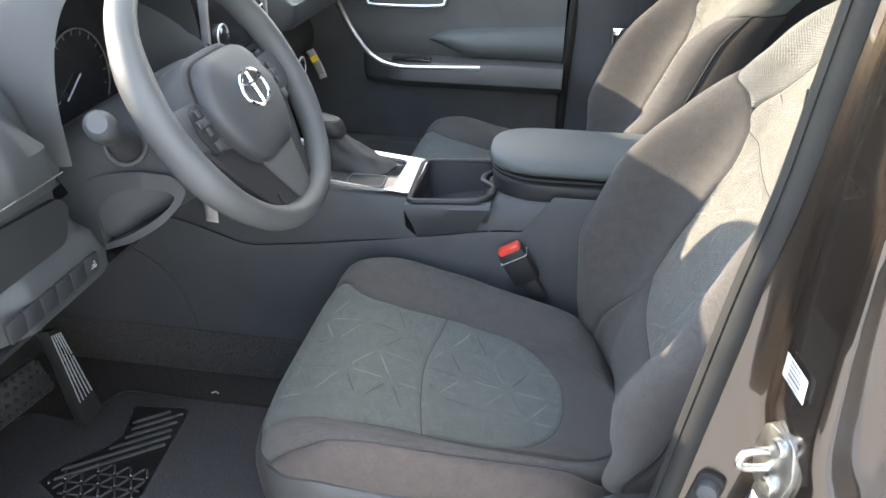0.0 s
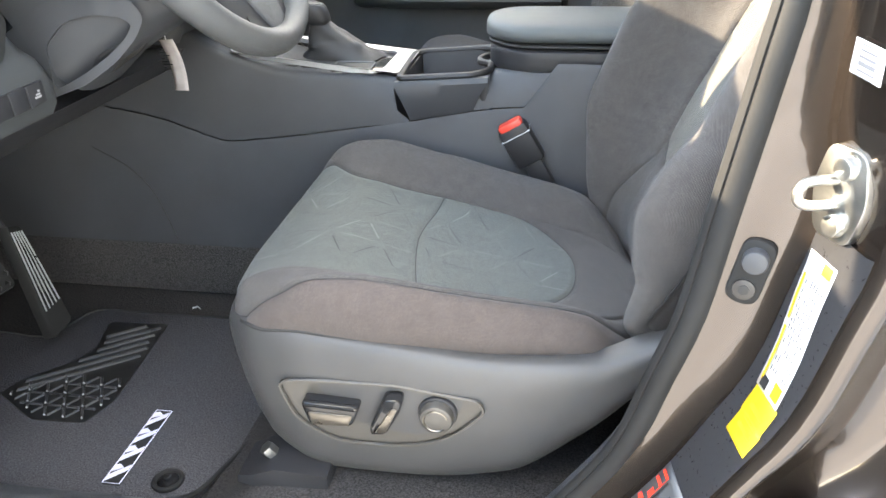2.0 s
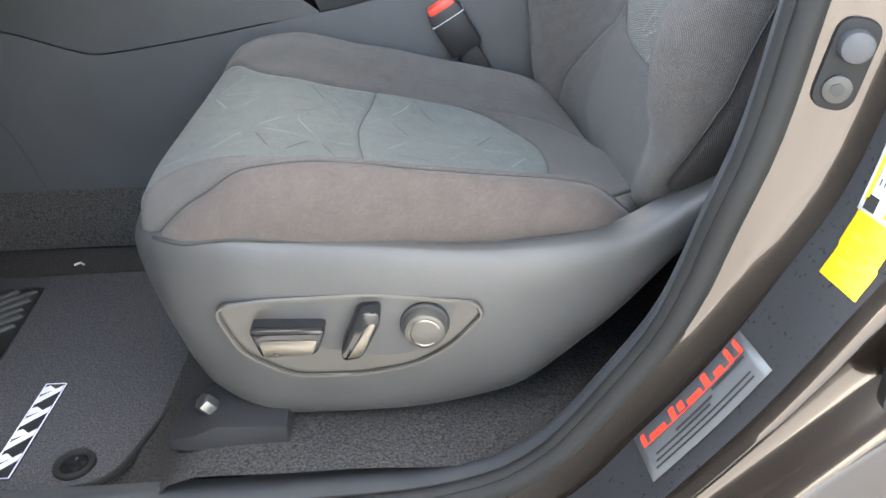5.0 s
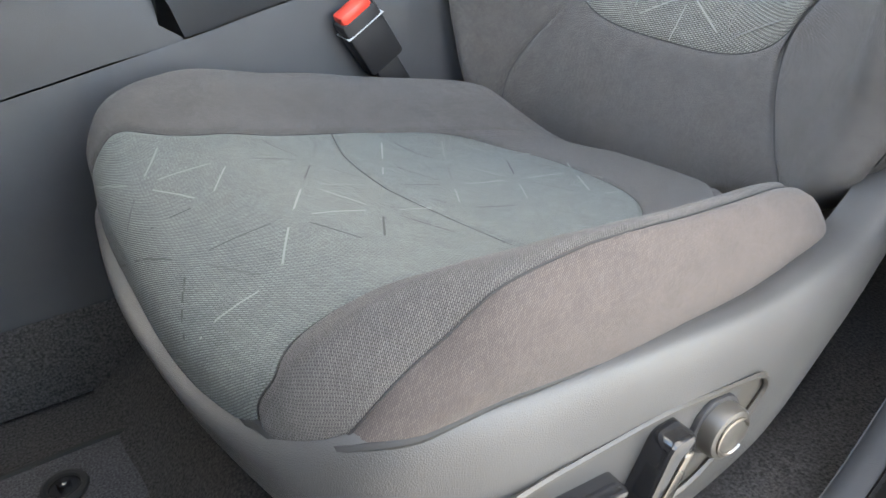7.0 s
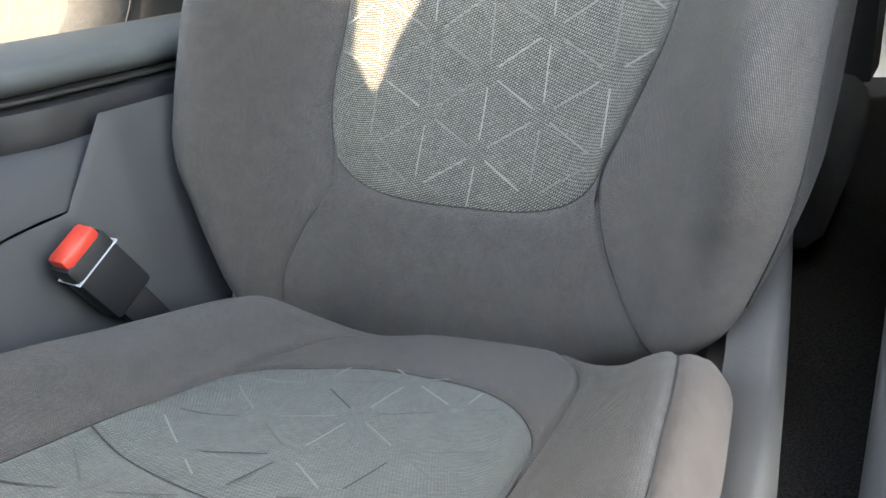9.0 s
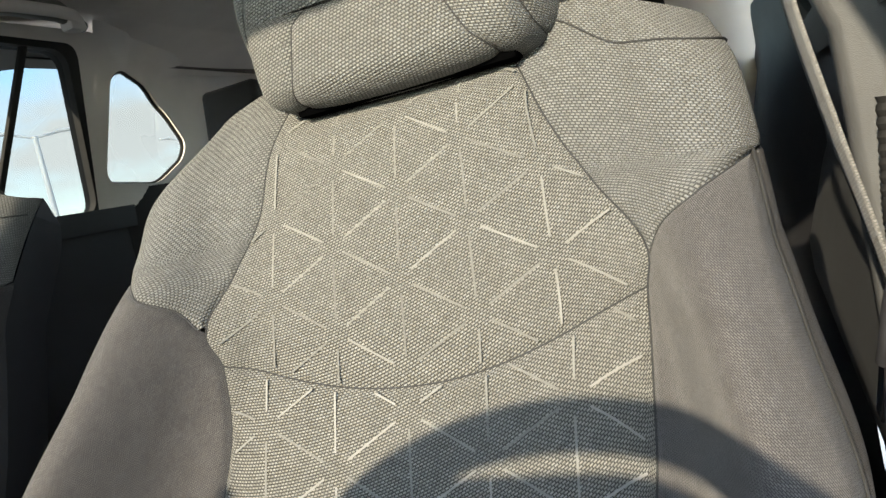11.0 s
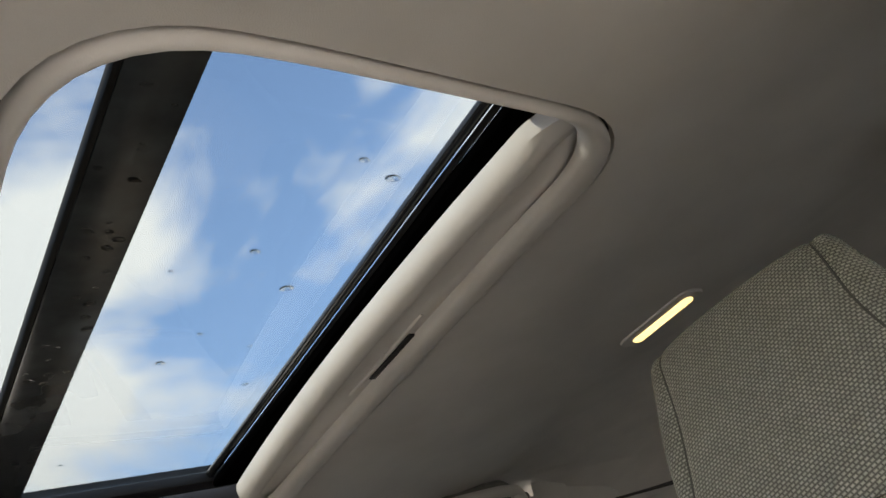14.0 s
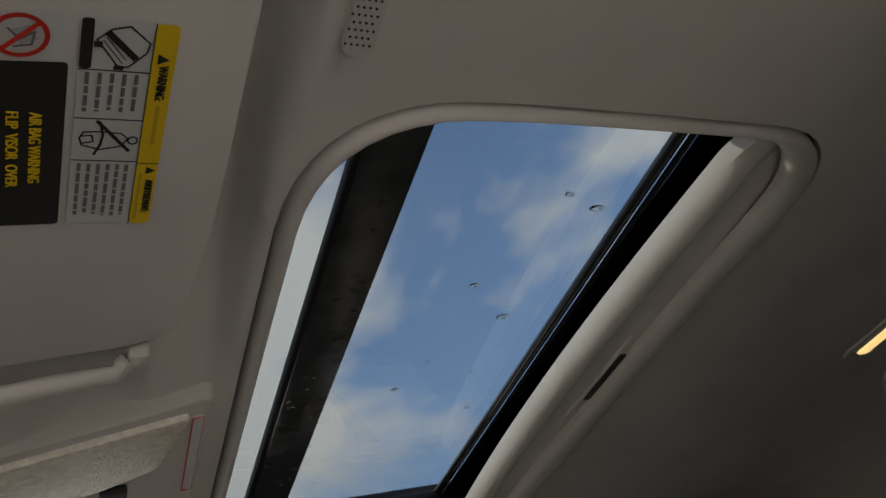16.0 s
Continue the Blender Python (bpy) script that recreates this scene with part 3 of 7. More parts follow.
def make_seat(name, at, driver, label):
    seat = thing(name, label, "car seat", at, group="front car seats")
    S = cushion_at
    vi = crv((0, 0.71), (0.15, 0.67), (0.22, 0.64), (0.27, 0.61), (0.30, 0.565), (0.33, 0.515), (0.38, 0.475), (0.43, 0.475), (0.5, 0.50), (0.6, 0.514), (0.71, 0.516), (1, 0.50))
    vb = crv((0, 0.90), (0.2, 0.88), (0.3, 0.865), (0.5, 0.86), (1, 0.86))
    vn = crv((0, 0.80), (0.15, 0.78), (0.21, 0.77), (0.25, 0.72), (0.28, 0.69), (0.33, 0.665), (0.4, 0.65), (0.47, 0.605), (0.54, 0.58), (0.65, 0.56), (0.86, 0.53), (1, 0.50))
    s_r = 0.86

    def vw(s, g):
        """Half width of the insert, a little wider towards the door."""
        return np.where(np.asarray(g) < 0, vn(s), vi(s))

    def vin(s):
        k = np.clip((s - 0.66) / (s_r - 0.66), 0, 1)
        return vi(s) * (1 - k ** 2.6) ** (1 / 2.6)

    def mid(n):
        return 0.520 + 0.022 * n ** 2 + 0.02 * np.maximum(0, -n)

    def end(n):
        return 0.66 + (s_r - 0.66) * (1 - np.abs(n) ** 2.6) ** (1 / 2.6)

    def rows(f0, f1):
        """Panel coordinates from the curve f0 to the curve f1, as wide as the insert."""
        def F(p, q):
            n = 2 * q - 1
            s = f0(n) + p * (f1(n) - f0(n))
            return s, n * vw(s, n)
        return F

    part("cushion_core", box((-0.18, 0, 0.16), (0.42, 0.36, 0.09), 0.03), BLACK, seat)
    patch("cushion_front_panel", S, rows(lambda n: 0 * n, mid), 60, 50, "q0 q1 p1", CLOTH_SEAT, seat, "grey-green ribbed cloth with pattern dashes")
    patch("cushion_rear_panel", S, rows(mid, end), 44, 50, "q0 q1 p0 p1", CLOTH_SEAT, seat)
    patch("cushion_rear_band", S, rows(end, lambda n: 0 * n + 1), 24, 50, "q0 q1 p0", CLOTH_SIDE, seat)
    for g, vb in ((-1, C_S), (1, vb)):
        patch("cushion_bolster", S, lambda p, q: (p, g * (vw(p, g) + q * (vb(p) - vw(p, g)))), 80, 24, "q0 q1", CLOTH_SIDE, seat, "charcoal twill side bolster", flip=g < 0)
        patch("cushion_side", S, lambda p, q: (p, g * (vb(p) + q * (1 - vb(p)))), 80, 16, "q0", CLOTH_OUT, seat, flip=g < 0)
    n = np.linspace(-1, 1, 60)
    seam("seam", S, mid(n), n * vw(mid(n), n), seat)
    seam("seam", S, end(n), n * vw(end(n), n), seat)
    t = np.linspace(0, 1, 80)
    for g in (-1, 1):
        seam("seam", S, t * 0.66, g * vw(t * 0.66, g), seat)
        seam("seam", S, t, g * (C_S if g < 0 else vb)(t), seat)
    # a black tube draws the shaded crease where cushion meets shield
    gap = ((0.09, 0.4), (0.10, 0.55), (0.135, 0.75), (0.2, 0.86), (0.26, 0.90), (0.33, 0.938), (0.43, 0.962), (0.55, 0.965), (0.75, 0.968), (0.84, 0.952), (0.90, 0.92), (0.928, 0.87))
    t = np.linspace(0.09, 0.928, 90)
    part("cushion_edge_shade", tube([tuple(p) for p in S(t, -crv(*gap)(t)) + np.array((0, -0.0010, -0.001))], 0.0026, 6), THREAD, seat, "black tube painting the shade under the cushion edge")
    lattice(S, (0.0, s_r), 0.0653, 0.60, 0.0014, lambda s, v: min(vin(s) - 0.05 - abs(v), abs(s - mid(v / max(0.1, vi(s)))) - 0.012), DASHDARK, seat, "dash_pattern", 0.9)

    # backrest
    S = back_at
    s_u = 0.224
    bn = crv((0, 0.74), (0.088, 0.63), (0.15, 0.534), (0.198, 0.469), (0.266, 0.415), (0.33, 0.46), (0.42, 0.535), (0.49, 0.564), (0.554, 0.589), (0.632, 0.624), (0.684, 0.644), (0.717, 0.664), (0.80, 0.564), (0.90, 0.449), (1, 0.378))
    bf = crv((0, 0.78), (0.08, 0.709), (0.133, 0.68), (0.185, 0.625), (0.24, 0.545), (0.35, 0.57), (0.45, 0.55), (0.55, 0.545), (0.657, 0.60), (0.705, 0.645), (0.717, 0.645), (0.767, 0.599), (0.887, 0.494), (1, 0.47))
    split = crv((0.70, 0.64), (0.717, 0.664), (0.747, 0.70), (0.779, 0.784), (0.80, 0.88), (0.82, 1.0), (1.0, 1.0001))

    def bi(s, n):
        """Half width of the patterned panel on the side that n names."""
        return np.where(np.asarray(n) < 0, bn(s), bf(s))

    def bin_(s):
        k = np.clip((0.30 - s) / (0.30 - s_u), 0, 1)
        return np.minimum(bn(s), bf(s)) * (1 - k ** 3) ** (1 / 3)

    def top(n):
        return 0.604 + np.where(n < 0, 0.080, 0.055) * n ** 2

    def low(n):
        return 0.30 - (0.30 - s_u) * (1 - np.abs(n) ** 3) ** (1 / 3)

    def brows(f0, f1):
        def F(p, q):
            n = 2 * q - 1
            s = f0(n) + p * (f1(n) - f0(n))
            return s, n * bi(s, n)
        return F

    patch("lower_back_panel", S, brows(low, top), 60, 50, "q0 q1 p0 p1", CLOTH_BACK, seat, "grey flecked cloth with pale dash pattern")
    patch("upper_back_panel", S, brows(top, lambda n: 0 * n + 1), 40, 50, "q0 q1 p0", CLOTH_BACK, seat)
    patch("lower_back_band", S, brows(lambda n: 0 * n, low), 30, 50, "q0 q1 p1", CLOTH_SIDE, seat)
    for g in (-1, 1):
        patch("shoulder_panel", S, lambda p, q: (lambda s: (s, g * (bi(s, g) + q * (np.maximum(split(s), bi(s, g)) - bi(s, g)))))(0.715 + p * 0.285), 44, 26, "q0 q1", CLOTH_BASKET, seat, "grey basket weave shoulder panel", flip=g < 0)
        patch("back_bolster", S, lambda p, q: (lambda s: (lambda lo: (s, g * (lo + q * (np.maximum(0.935, lo) - lo))))(np.where(s > 0.715, np.maximum(split(s), bi(s, g)), bi(s, g))))(p * 0.82), 80, 30, "q0 q1", CLOTH_SIDE, seat, "charcoal twill side bolster", flip=g < 0)
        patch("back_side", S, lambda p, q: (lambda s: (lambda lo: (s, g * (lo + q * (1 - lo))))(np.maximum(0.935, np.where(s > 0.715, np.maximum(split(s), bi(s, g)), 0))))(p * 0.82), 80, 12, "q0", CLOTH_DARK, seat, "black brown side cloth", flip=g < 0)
    n = np.linspace(-1, 1, 60)
    seam("seam", S, top(n), n * bi(top(n), n), seat)
    seam("seam", S, low(n), n * bi(low(n), n), seat)
    t = np.linspace(0, 1, 80)
    for g in (-1, 1):
        seam("seam", S, t, g * bi(t, g), seat)
        u = 0.715 + t * 0.105
        seam("seam", S, u, g * np.maximum(split(u), bi(u, g)), seat)
        w = np.linspace(0.1, 0.81, 80)
        seam("piping", S, w, g * (0.93 + 0 * w), seat, 0.0011, lift=0.0030)
        if g < 0:
            y = np.linspace(0.45, 0.985, 40)
            seam("seam", S, crv((0.45, 1.0), (0.55, 0.98), (0.7, 0.942), (0.85, 0.945), (1, 0.962))(y), g * y, seat, 0.0008, lift=0.0054)
    shell("seat_back_cover", S, 0.10, (0.93, 0, -0.25), BLACK, seat)
    wide = lambda s, v: float(bin_(s)) if s < 0.32 else float(bi(s, v))
    # below the mid seam the dashes get brighter yarn than above it
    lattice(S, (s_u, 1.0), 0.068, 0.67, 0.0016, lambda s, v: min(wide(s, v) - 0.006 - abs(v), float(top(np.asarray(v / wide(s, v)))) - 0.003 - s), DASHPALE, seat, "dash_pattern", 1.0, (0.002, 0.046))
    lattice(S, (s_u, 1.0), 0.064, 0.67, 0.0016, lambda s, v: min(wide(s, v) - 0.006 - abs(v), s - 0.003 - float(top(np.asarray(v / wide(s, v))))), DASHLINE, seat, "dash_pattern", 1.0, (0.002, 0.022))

    # headrest on two posts
    S = head_at
    hi = crv((0, 0.56), (0.05, 0.54), (0.15, 0.465), (0.25, 0.40), (0.3, 0.365), (0.32, 0.32), (0.34, 0.24))
    gv = crv((0, 0.84), (0.143, 0.77), (0.286, 0.689), (0.46, 0.615), (0.72, 0.555), (0.957, 0.63), (1, 0.65))
    head = patch("headrest", S, lambda p, q: (lambda s: (s, (2 * q - 1) * gv(s)))(0.335 + p * 0.665), 40, 44, "q0 q1", CLOTH_BASKET, seat, "grey basket weave headrest", groove=0.0017)
    for g in (-1, 1):
        patch("headrest_gusset", S, lambda p, q: (lambda s: (s, g * (gv(s) + (1 - gv(s)) * q)))(0.02 + p * 0.98), 50, 18, "q0", CLOTH_BASKET, head, flip=g < 0, groove=0.0017)
    patch("headrest_pad", S, lambda p, q: (lambda s: (s, (2 * q - 1) * hi(s)))(0.02 + p * 0.315), 24, 36, "q0 q1 p1", CLOTH_BASKET, head, groove=0.0017)
    for g in (-1, 1):
        patch("headrest_cheek", S, lambda p, q: (lambda s: (s, g * (hi(s) + q * (gv(s) - hi(s)))))(0.02 + p * 0.315), 24, 16, "q0 q1", CLOTH_BASKET, head, flip=g < 0, groove=0.0017)
    shell("headrest_back", S, 0.085, (0.95, 0, -0.2), CLOTH_BASKET, head, taper=0.75)
    t = np.linspace(0.05, 1, 60)
    for g in (-1, 1):
        seam("seam", S, t, g * gv(t), head, 0.0010)
        u = np.linspace(0.02, 0.335, 30)
        seam("seam", S, u, g * hi(u), head)
    v = np.linspace(-1, 1, 60)
    seam("seam", S, 0.335 + 0 * v, v * 0.26, head)
    for g in (-1, 1):
        part("headrest_post", tube([(0.287, g * 0.05 - 0.005, 0.737), (0.300, g * 0.05 - 0.005, 0.81)], 0.006), CHROME, seat)
    # a black block fills in the shade between headrest and backrest
    part("headrest_gap_shade", box((0.287, -0.005, 0.766), (0.060, 0.184, 0.010), 0.004), VOID, seat)
    if driver:
        seat_controls(seat)
    else:
        part("seat_base", box((-0.18, 0, 0.13), (0.46, 0.46, 0.12), 0.03), BLACK, seat)
    return seat


SH_P = [(-0.395, 0.215), (-0.425, 0.12), (-0.435, -0.02), (-0.428, -0.13), (-0.409, -0.210), (-0.370, -0.250), (-0.30, -0.265), (-0.2, -0.267), (-0.1, -0.262), (-0.02, -0.252), (0.06, -0.24), (0.16, -0.222), (0.22, -0.215)]
SH_T = [0.235, 0.238, 0.240, 0.246, 0.258, 0.269, 0.265, 0.257, 0.248, 0.249, 0.285, 0.360, 0.40]
SH_B = [0.218, 0.222, 0.224, 0.224, 0.195, 0.098, 0.074, 0.076, 0.090, 0.146, 0.235, 0.33, 0.38]


def seat_controls(seat):
    """The driver's plastic seat shield with its power switches, and the front rail foot."""
    t = np.concatenate([[0], np.cumsum([math.dist(a, b) for a, b in zip(SH_P[:-1], SH_P[1:])])])
    fx, fy = crv(*zip(t, [p[0] for p in SH_P])), crv(*zip(t, [p[1] for p in SH_P]))
    ft, fb = crv(*zip(t, SH_T)), crv(*zip(t, SH_B))
    T = np.linspace(0, t[-1], 90)
    x, y = fx(T), fy(T)
    nx, ny = np.gradient(y), -np.gradient(x)
    ln = np.hypot(nx, ny)
    nx, ny = -nx / ln, -ny / ln
    prof = [(1.0, -0.030), (1.03, -0.012), (1.02, -0.003), (0.95, 0.004), (0.8, 0.007), (0.55, 0.006), (0.3, 0.001), (0.1, -0.010), (0.0, -0.026), (-0.02, -0.045)]
    P = np.stack([np.stack([x + nx * o, y + ny * o, fb(T) + (ft(T) - fb(T)) * k], -1) for k, o in prof], 1)
    if np.mean(P[:, 4, 1]) > np.mean(P[:, 0, 1]):
        P = np.stack([np.stack([x - nx * o, y - ny * o, fb(T) + (ft(T) - fb(T)) * k], -1) for k, o in prof], 1)
    dense = []
    for i in range(len(P)):
        f = [crv(*zip(np.arange(len(prof)), P[i, :, k])) for k in range(3)]
        u = np.linspace(0, len(prof) - 1, 36)
        dense.append(np.stack([g(u) for g in f], -1))
    sh = obj("seat_shield", grid_mesh("seat_shield", np.array(dense), flip=True), SHIELD, seat, "grey grained plastic side shield")
    # recessed switch panel
    built = set(scene.objects)
    out = rounded([(-0.342, 0.222), (-0.30, 0.227), (-0.215, 0.228), (-0.128, 0.216), (-0.123, 0.204), (-0.15, 0.174), (-0.183, 0.155), (-0.23, 0.148), (-0.285, 0.150), (-0.325, 0.176)], 0.014)
    rim = tube([(a, -0.2865, b) for a, b in out], 0.0022, 6, closed=True)
    part("switch_panel_rim", rim, SWITCH, sh)
    pan = part("switch_panel", prism(out, "y", -0.280, -0.2845), SWITCH, sh, "satin grey-brown switch panel")
    lev = [(-0.313, 0.209), (-0.250, 0.207), (-0.259, 0.182), (-0.305, 0.180)]
    part("cushion_switch", prism(rounded(lev, 0.006), "y", -0.284, -0.302, 0.004), GLOSS, pan, "black seat slide switch")
    part("switch_face", prism(rounded([(-0.305, 0.199), (-0.257, 0.198), (-0.263, 0.184), (-0.302, 0.183)], 0.003), "y", -0.301, -0.3035, 0.001), DARKCHROME, pan)
    rec = [(-0.224, 0.222), (-0.205, 0.223), (-0.206, 0.210), (-0.223, 0.177), (-0.240, 0.175), (-0.240, 0.185)]
    part("recline_switch", prism(rounded(rec, 0.006), "y", -0.284, -0.304, 0.004), GLOSS, pan, "black recline switch")
    part("switch_face", prism(rounded([(-0.216, 0.213), (-0.209, 0.213), (-0.223, 0.181), (-0.235, 0.180)], 0.003), "y", -0.303, -0.3055, 0.001), DARKCHROME, pan)
    part("lumbar_switch_rim", disc((-0.171, -0.286, 0.199), (0, -1, 0), 0.0205, 0.008), BLACK, pan)
    part("lumbar_switch", disc((-0.171, -0.293, 0.199), (0, -1, 0), 0.0175, 0.016, 32, 0.004), SWITCH, pan, "round lumbar switch")
    part("lumbar_ring", tube([(-0.171 + 0.0125 * math.cos(a), -0.3012, 0.199 + 0.0125 * math.sin(a)) for a in np.linspace(0.3, 2 * math.pi - 0.9, 24)], 0.0012, 5), DARKCHROME, pan)
    for ob in set(scene.objects) - built:
        ob.data.transform(Matrix.Translation((0.000, 0.0125, -0.005)))
    words("SRS AIRBAG", 0.0085, axes((0.0100, -0.231, 0.2585), (0.89, 0.0, 0.45), (0, 1, 0)), INK, sh, "airbag_lettering")
    # rail foot and bolt
    foot = part("rail_foot", loft([[(-0.408, -0.272, 0.066), (-0.408, -0.212, 0.066), (-0.408, -0.214, 0.074), (-0.408, -0.270, 0.074)],
                                   [(-0.390, -0.276, 0.066), (-0.390, -0.210, 0.066), (-0.390, -0.212, 0.082), (-0.390, -0.274, 0.079)],
                                   [(-0.36, -0.275, 0.066), (-0.36, -0.215, 0.066), (-0.36, -0.215, 0.098), (-0.36, -0.275, 0.092)],
                                   [(-0.30, -0.272, 0.066), (-0.30, -0.215, 0.066), (-0.30, -0.215, 0.10), (-0.30, -0.272, 0.086)]]), BLACK, seat, "black seat rail foot")
    part("rail_bolt", disc((-0.376, -0.246, 0.094), (-0.5, -0.2, 0.8), 0.009, 0.014, 6), DULLSTEEL, foot)


driver_seat = make_seat("driver_seat", (0, 0, 0), True, "charcoal and grey-green cloth driver seat with power switches")
passenger_seat = make_seat("passenger_seat", (0.012, 0.71, 0.012), False, "charcoal and grey cloth front passenger seat")


# ---- floor, sill and pillar of the driver's doorway ----
def setting(name, bm, material, label="", category="", angle=40):
    o = part(name, bm, material, None, angle=angle)
    return tagged(o, label, category, kind="structure")


setting("floor", join(box((0.45, 0.36, -0.035), (3.5, 1.42, 0.06), 0)), CARPET, "black tufted car floor carpet", "carpet")


def carpet_hump():
    X = np.linspace(-0.47, 0.9, 60)
    Y = np.linspace(-0.31, 0.25, 40)
    P = np.array([[(x, y, 0.068 / (1 + math.exp(-(x + 0.425) * 70)) + 0.004 * noise.noise(Vector((x * 9, y * 9, 0)))) for y in Y] for x in X])
    o = obj("floor_carpet", grid_mesh("floor_carpet", P, uv=False), CARPET)
    return tagged(o, "black tufted carpet rising under the seat", "carpet", kind="structure")


carpet_hump()

STRIP = [(-1.15, 0.052), (-0.8, 0.055), (-0.4, 0.060), (-0.2, 0.068), (-0.125, 0.085), (-0.085, 0.112), (-0.042, 0.169), (-0.001, 0.239), (0.021, 0.315), (0.038, 0.377), (0.049, 0.456), (0.058, 0.521), (0.074, 0.634), (0.088, 0.716), (0.096, 0.792), (0.103, 0.86), (0.12, 1.0), (0.135, 1.12)]
strip_line = spline([(x, 0, z) for x, z in STRIP], 6)
strip_n = []
for i, p in enumerate(strip_line):
    t = strip_line[min(i + 1, len(strip_line) - 1)] - strip_line[max(i - 1, 0)]
    t.normalize()
    strip_n.append(Vector((t.z, 0, -t.x)))


jamb_f = crv((0.0, 0.62), (0.15, 0.62), (0.21, 0.68), (0.30, 1.02), (0.36, 1.22), (0.43, 1.30), (0.47, 1.36), (0.505, 1.32), (0.55, 1.05), (0.6, 0.90), (0.66, 0.74), (0.75, 0.55), (1.2, 0.5))


def jamb_k(a, z):
    """How far the painted face spreads at a height."""
    f = float(jamb_f(z))
    return f if a > 0.04 else min(1.0, f / 0.9) if a > 0.02 else 1.0


def sweep(name, prof, material, label, category, lo=0, hi=None, angle=50):
    """A profile of (away from the opening, y) pairs carried along the doorway's edge."""
    P = np.array([[tuple(p + n * a * jamb_k(a, p.z) + Vector((0, y, 0))) for a, y in prof] for p, n in zip(strip_line[lo:hi], strip_n[lo:hi])])
    o = obj(name, finish(grid_mesh(name, P, uv=False), angle), material)
    return tagged(o, label, category, kind="structure")


sweep("sill_trim", [(0.05, -0.286), (0.026, -0.288), (0.017, -0.293), (0.012, -0.302), (0.0105, -0.316), (0.013, -0.325), (0.03, -0.328)], PLASTIC, "dark grey plastic door sill trim", "trim", 0, 49)
sweep("pillar_edge_trim", [(0.030, -0.303), (0.024, -0.302), (0.017, -0.303), (0.012, -0.307), (0.0105, -0.316), (0.013, -0.325), (0.03, -0.328)], PLASTIC, "dark grey plastic pillar edge trim", "trim", 48)
sweep("weatherstrip", [(0.03, -0.325), (0.013, -0.3255), (0.0075, -0.328), (0.0085, -0.3305), (0.003, -0.3335), (-0.0005, -0.338), (0.0, -0.3425), (0.003, -0.3455), (0.0045, -0.3445), (0.006, -0.348), (0.012, -0.3515), (0.018, -0.3512), (0.026, -0.345)], RUBBER, "black rubber door weatherstrip", "weatherstrip")
sweep("door_frame_flange", [(0.016, -0.346), (0.026, -0.3495), (0.032, -0.351), (0.042, -0.356), (0.047, -0.360), (0.050, -0.3645), (0.0525, -0.370)], PAINT, "brown metallic painted door frame", "car body")
sweep("jamb_band", [(0.0500, -0.3690), (0.0512, -0.3740), (0.0610, -0.4200), (0.0640, -0.4235)], FILM, "black protective film along the door frame", "trim", 0, 72)
sweep("jamb_panel", [(0.0505, -0.3645), (0.0535, -0.372), (0.0640, -0.425), (0.067, -0.430), (0.072, -0.433), (0.078, -0.432), (0.084, -0.424), (0.092, -0.414), (0.104, -0.410), (0.120, -0.411), (0.130, -0.417), (0.137, -0.430), (0.142, -0.438), (0.150, -0.441), (0.158, -0.436), (0.170, -0.424), (0.20, -0.420), (0.26, -0.425)], PAINT, "brown metallic painted pillar panel", "car body")

# moulded teeth along the seal's inner lip
teeth = []
for i in range(24, len(strip_line) - 8):
    for k in range(3):
        p, n = strip_line[i].lerp(strip_line[i + 1], k / 3), strip_n[i]
        teeth.append(box(p + n * 0.0095 + Vector((0, -0.3292, 0)), (0.003, 0.0028, 0.0022), 0))
setting("weatherstrip_teeth", join(*teeth), RUBBER, "fine moulded teeth along the black door seal", "weatherstrip")

# outside, ground
g = bmesh.new()
bmesh.ops.create_grid(g, x_segments=2, y_segments=2, size=1500)
bmesh.ops.translate(g, vec=(0, 0, -0.48), verts=g.verts)
setting("ground", g, CONCRETE, "pale grey concrete parking lot", "ground")

# ---- roof ----
CABIN = Vector((0, -0.02, -0.123))      # origin of the roof, the rear cabin and the belt, which are laid out in their own frame


def top_level():
    return {o for o in scene.objects if o.parent is None}


def settle(before):
    """Moves what was built since before into the upper cabin's frame."""
    for o in top_level() - before:
        o.location = o.location + CABIN


standing = top_level()
OPEN = (-0.149, 0.276, -0.011, 0.730)   # sunroof opening x0 x1 y0 y1
RC = 0.36


def roof_z(x, y):
    k = (y - RC) / 0.62
    edge = crv((-0.75, 1.02), (-0.45, 1.14), (-0.2, 1.205), (0.0, 1.235), (0.3, 1.245), (0.62, 1.245), (0.8, 1.27), (1.3, 1.275), (1.7, 1.295), (2.0, 1.290))
    return edge(x) - 0.055 * np.abs(k) ** 4


def sides(x0, x1, y0, y1, r, n=9, m=8):
    """A rounded rectangle with points along its straight sides too."""
    c = rounded([(x0, y0), (x1, y0), (x1, y1), (x0, y1)], r, n)
    out = []
    for k in range(4):
        out += c[k * (n + 1):(k + 1) * (n + 1)]
        a, b = c[k * (n + 1) + n], c[((k + 1) * (n + 1)) % len(c)]
        out += [(a[0] + (b[0] - a[0]) * i / m, a[1] + (b[1] - a[1]) * i / m) for i in range(1, m)]
    return out


def opening(x0, x1, y0, y1, r):
    """The sunroof's outline, its driver's side running slightly inwards to the rear."""
    return [(x, y + 0.040 * (x + 0.149) * max(0.0, 1 - y / RC)) for x, y in sides(x0, x1, y0, y1, r)]


def rrect(x0, x1, y0, y1, r, n=10):
    return rounded([(x0, y0), (x1, y0), (x1, y1), (x0, y1)], r, n)


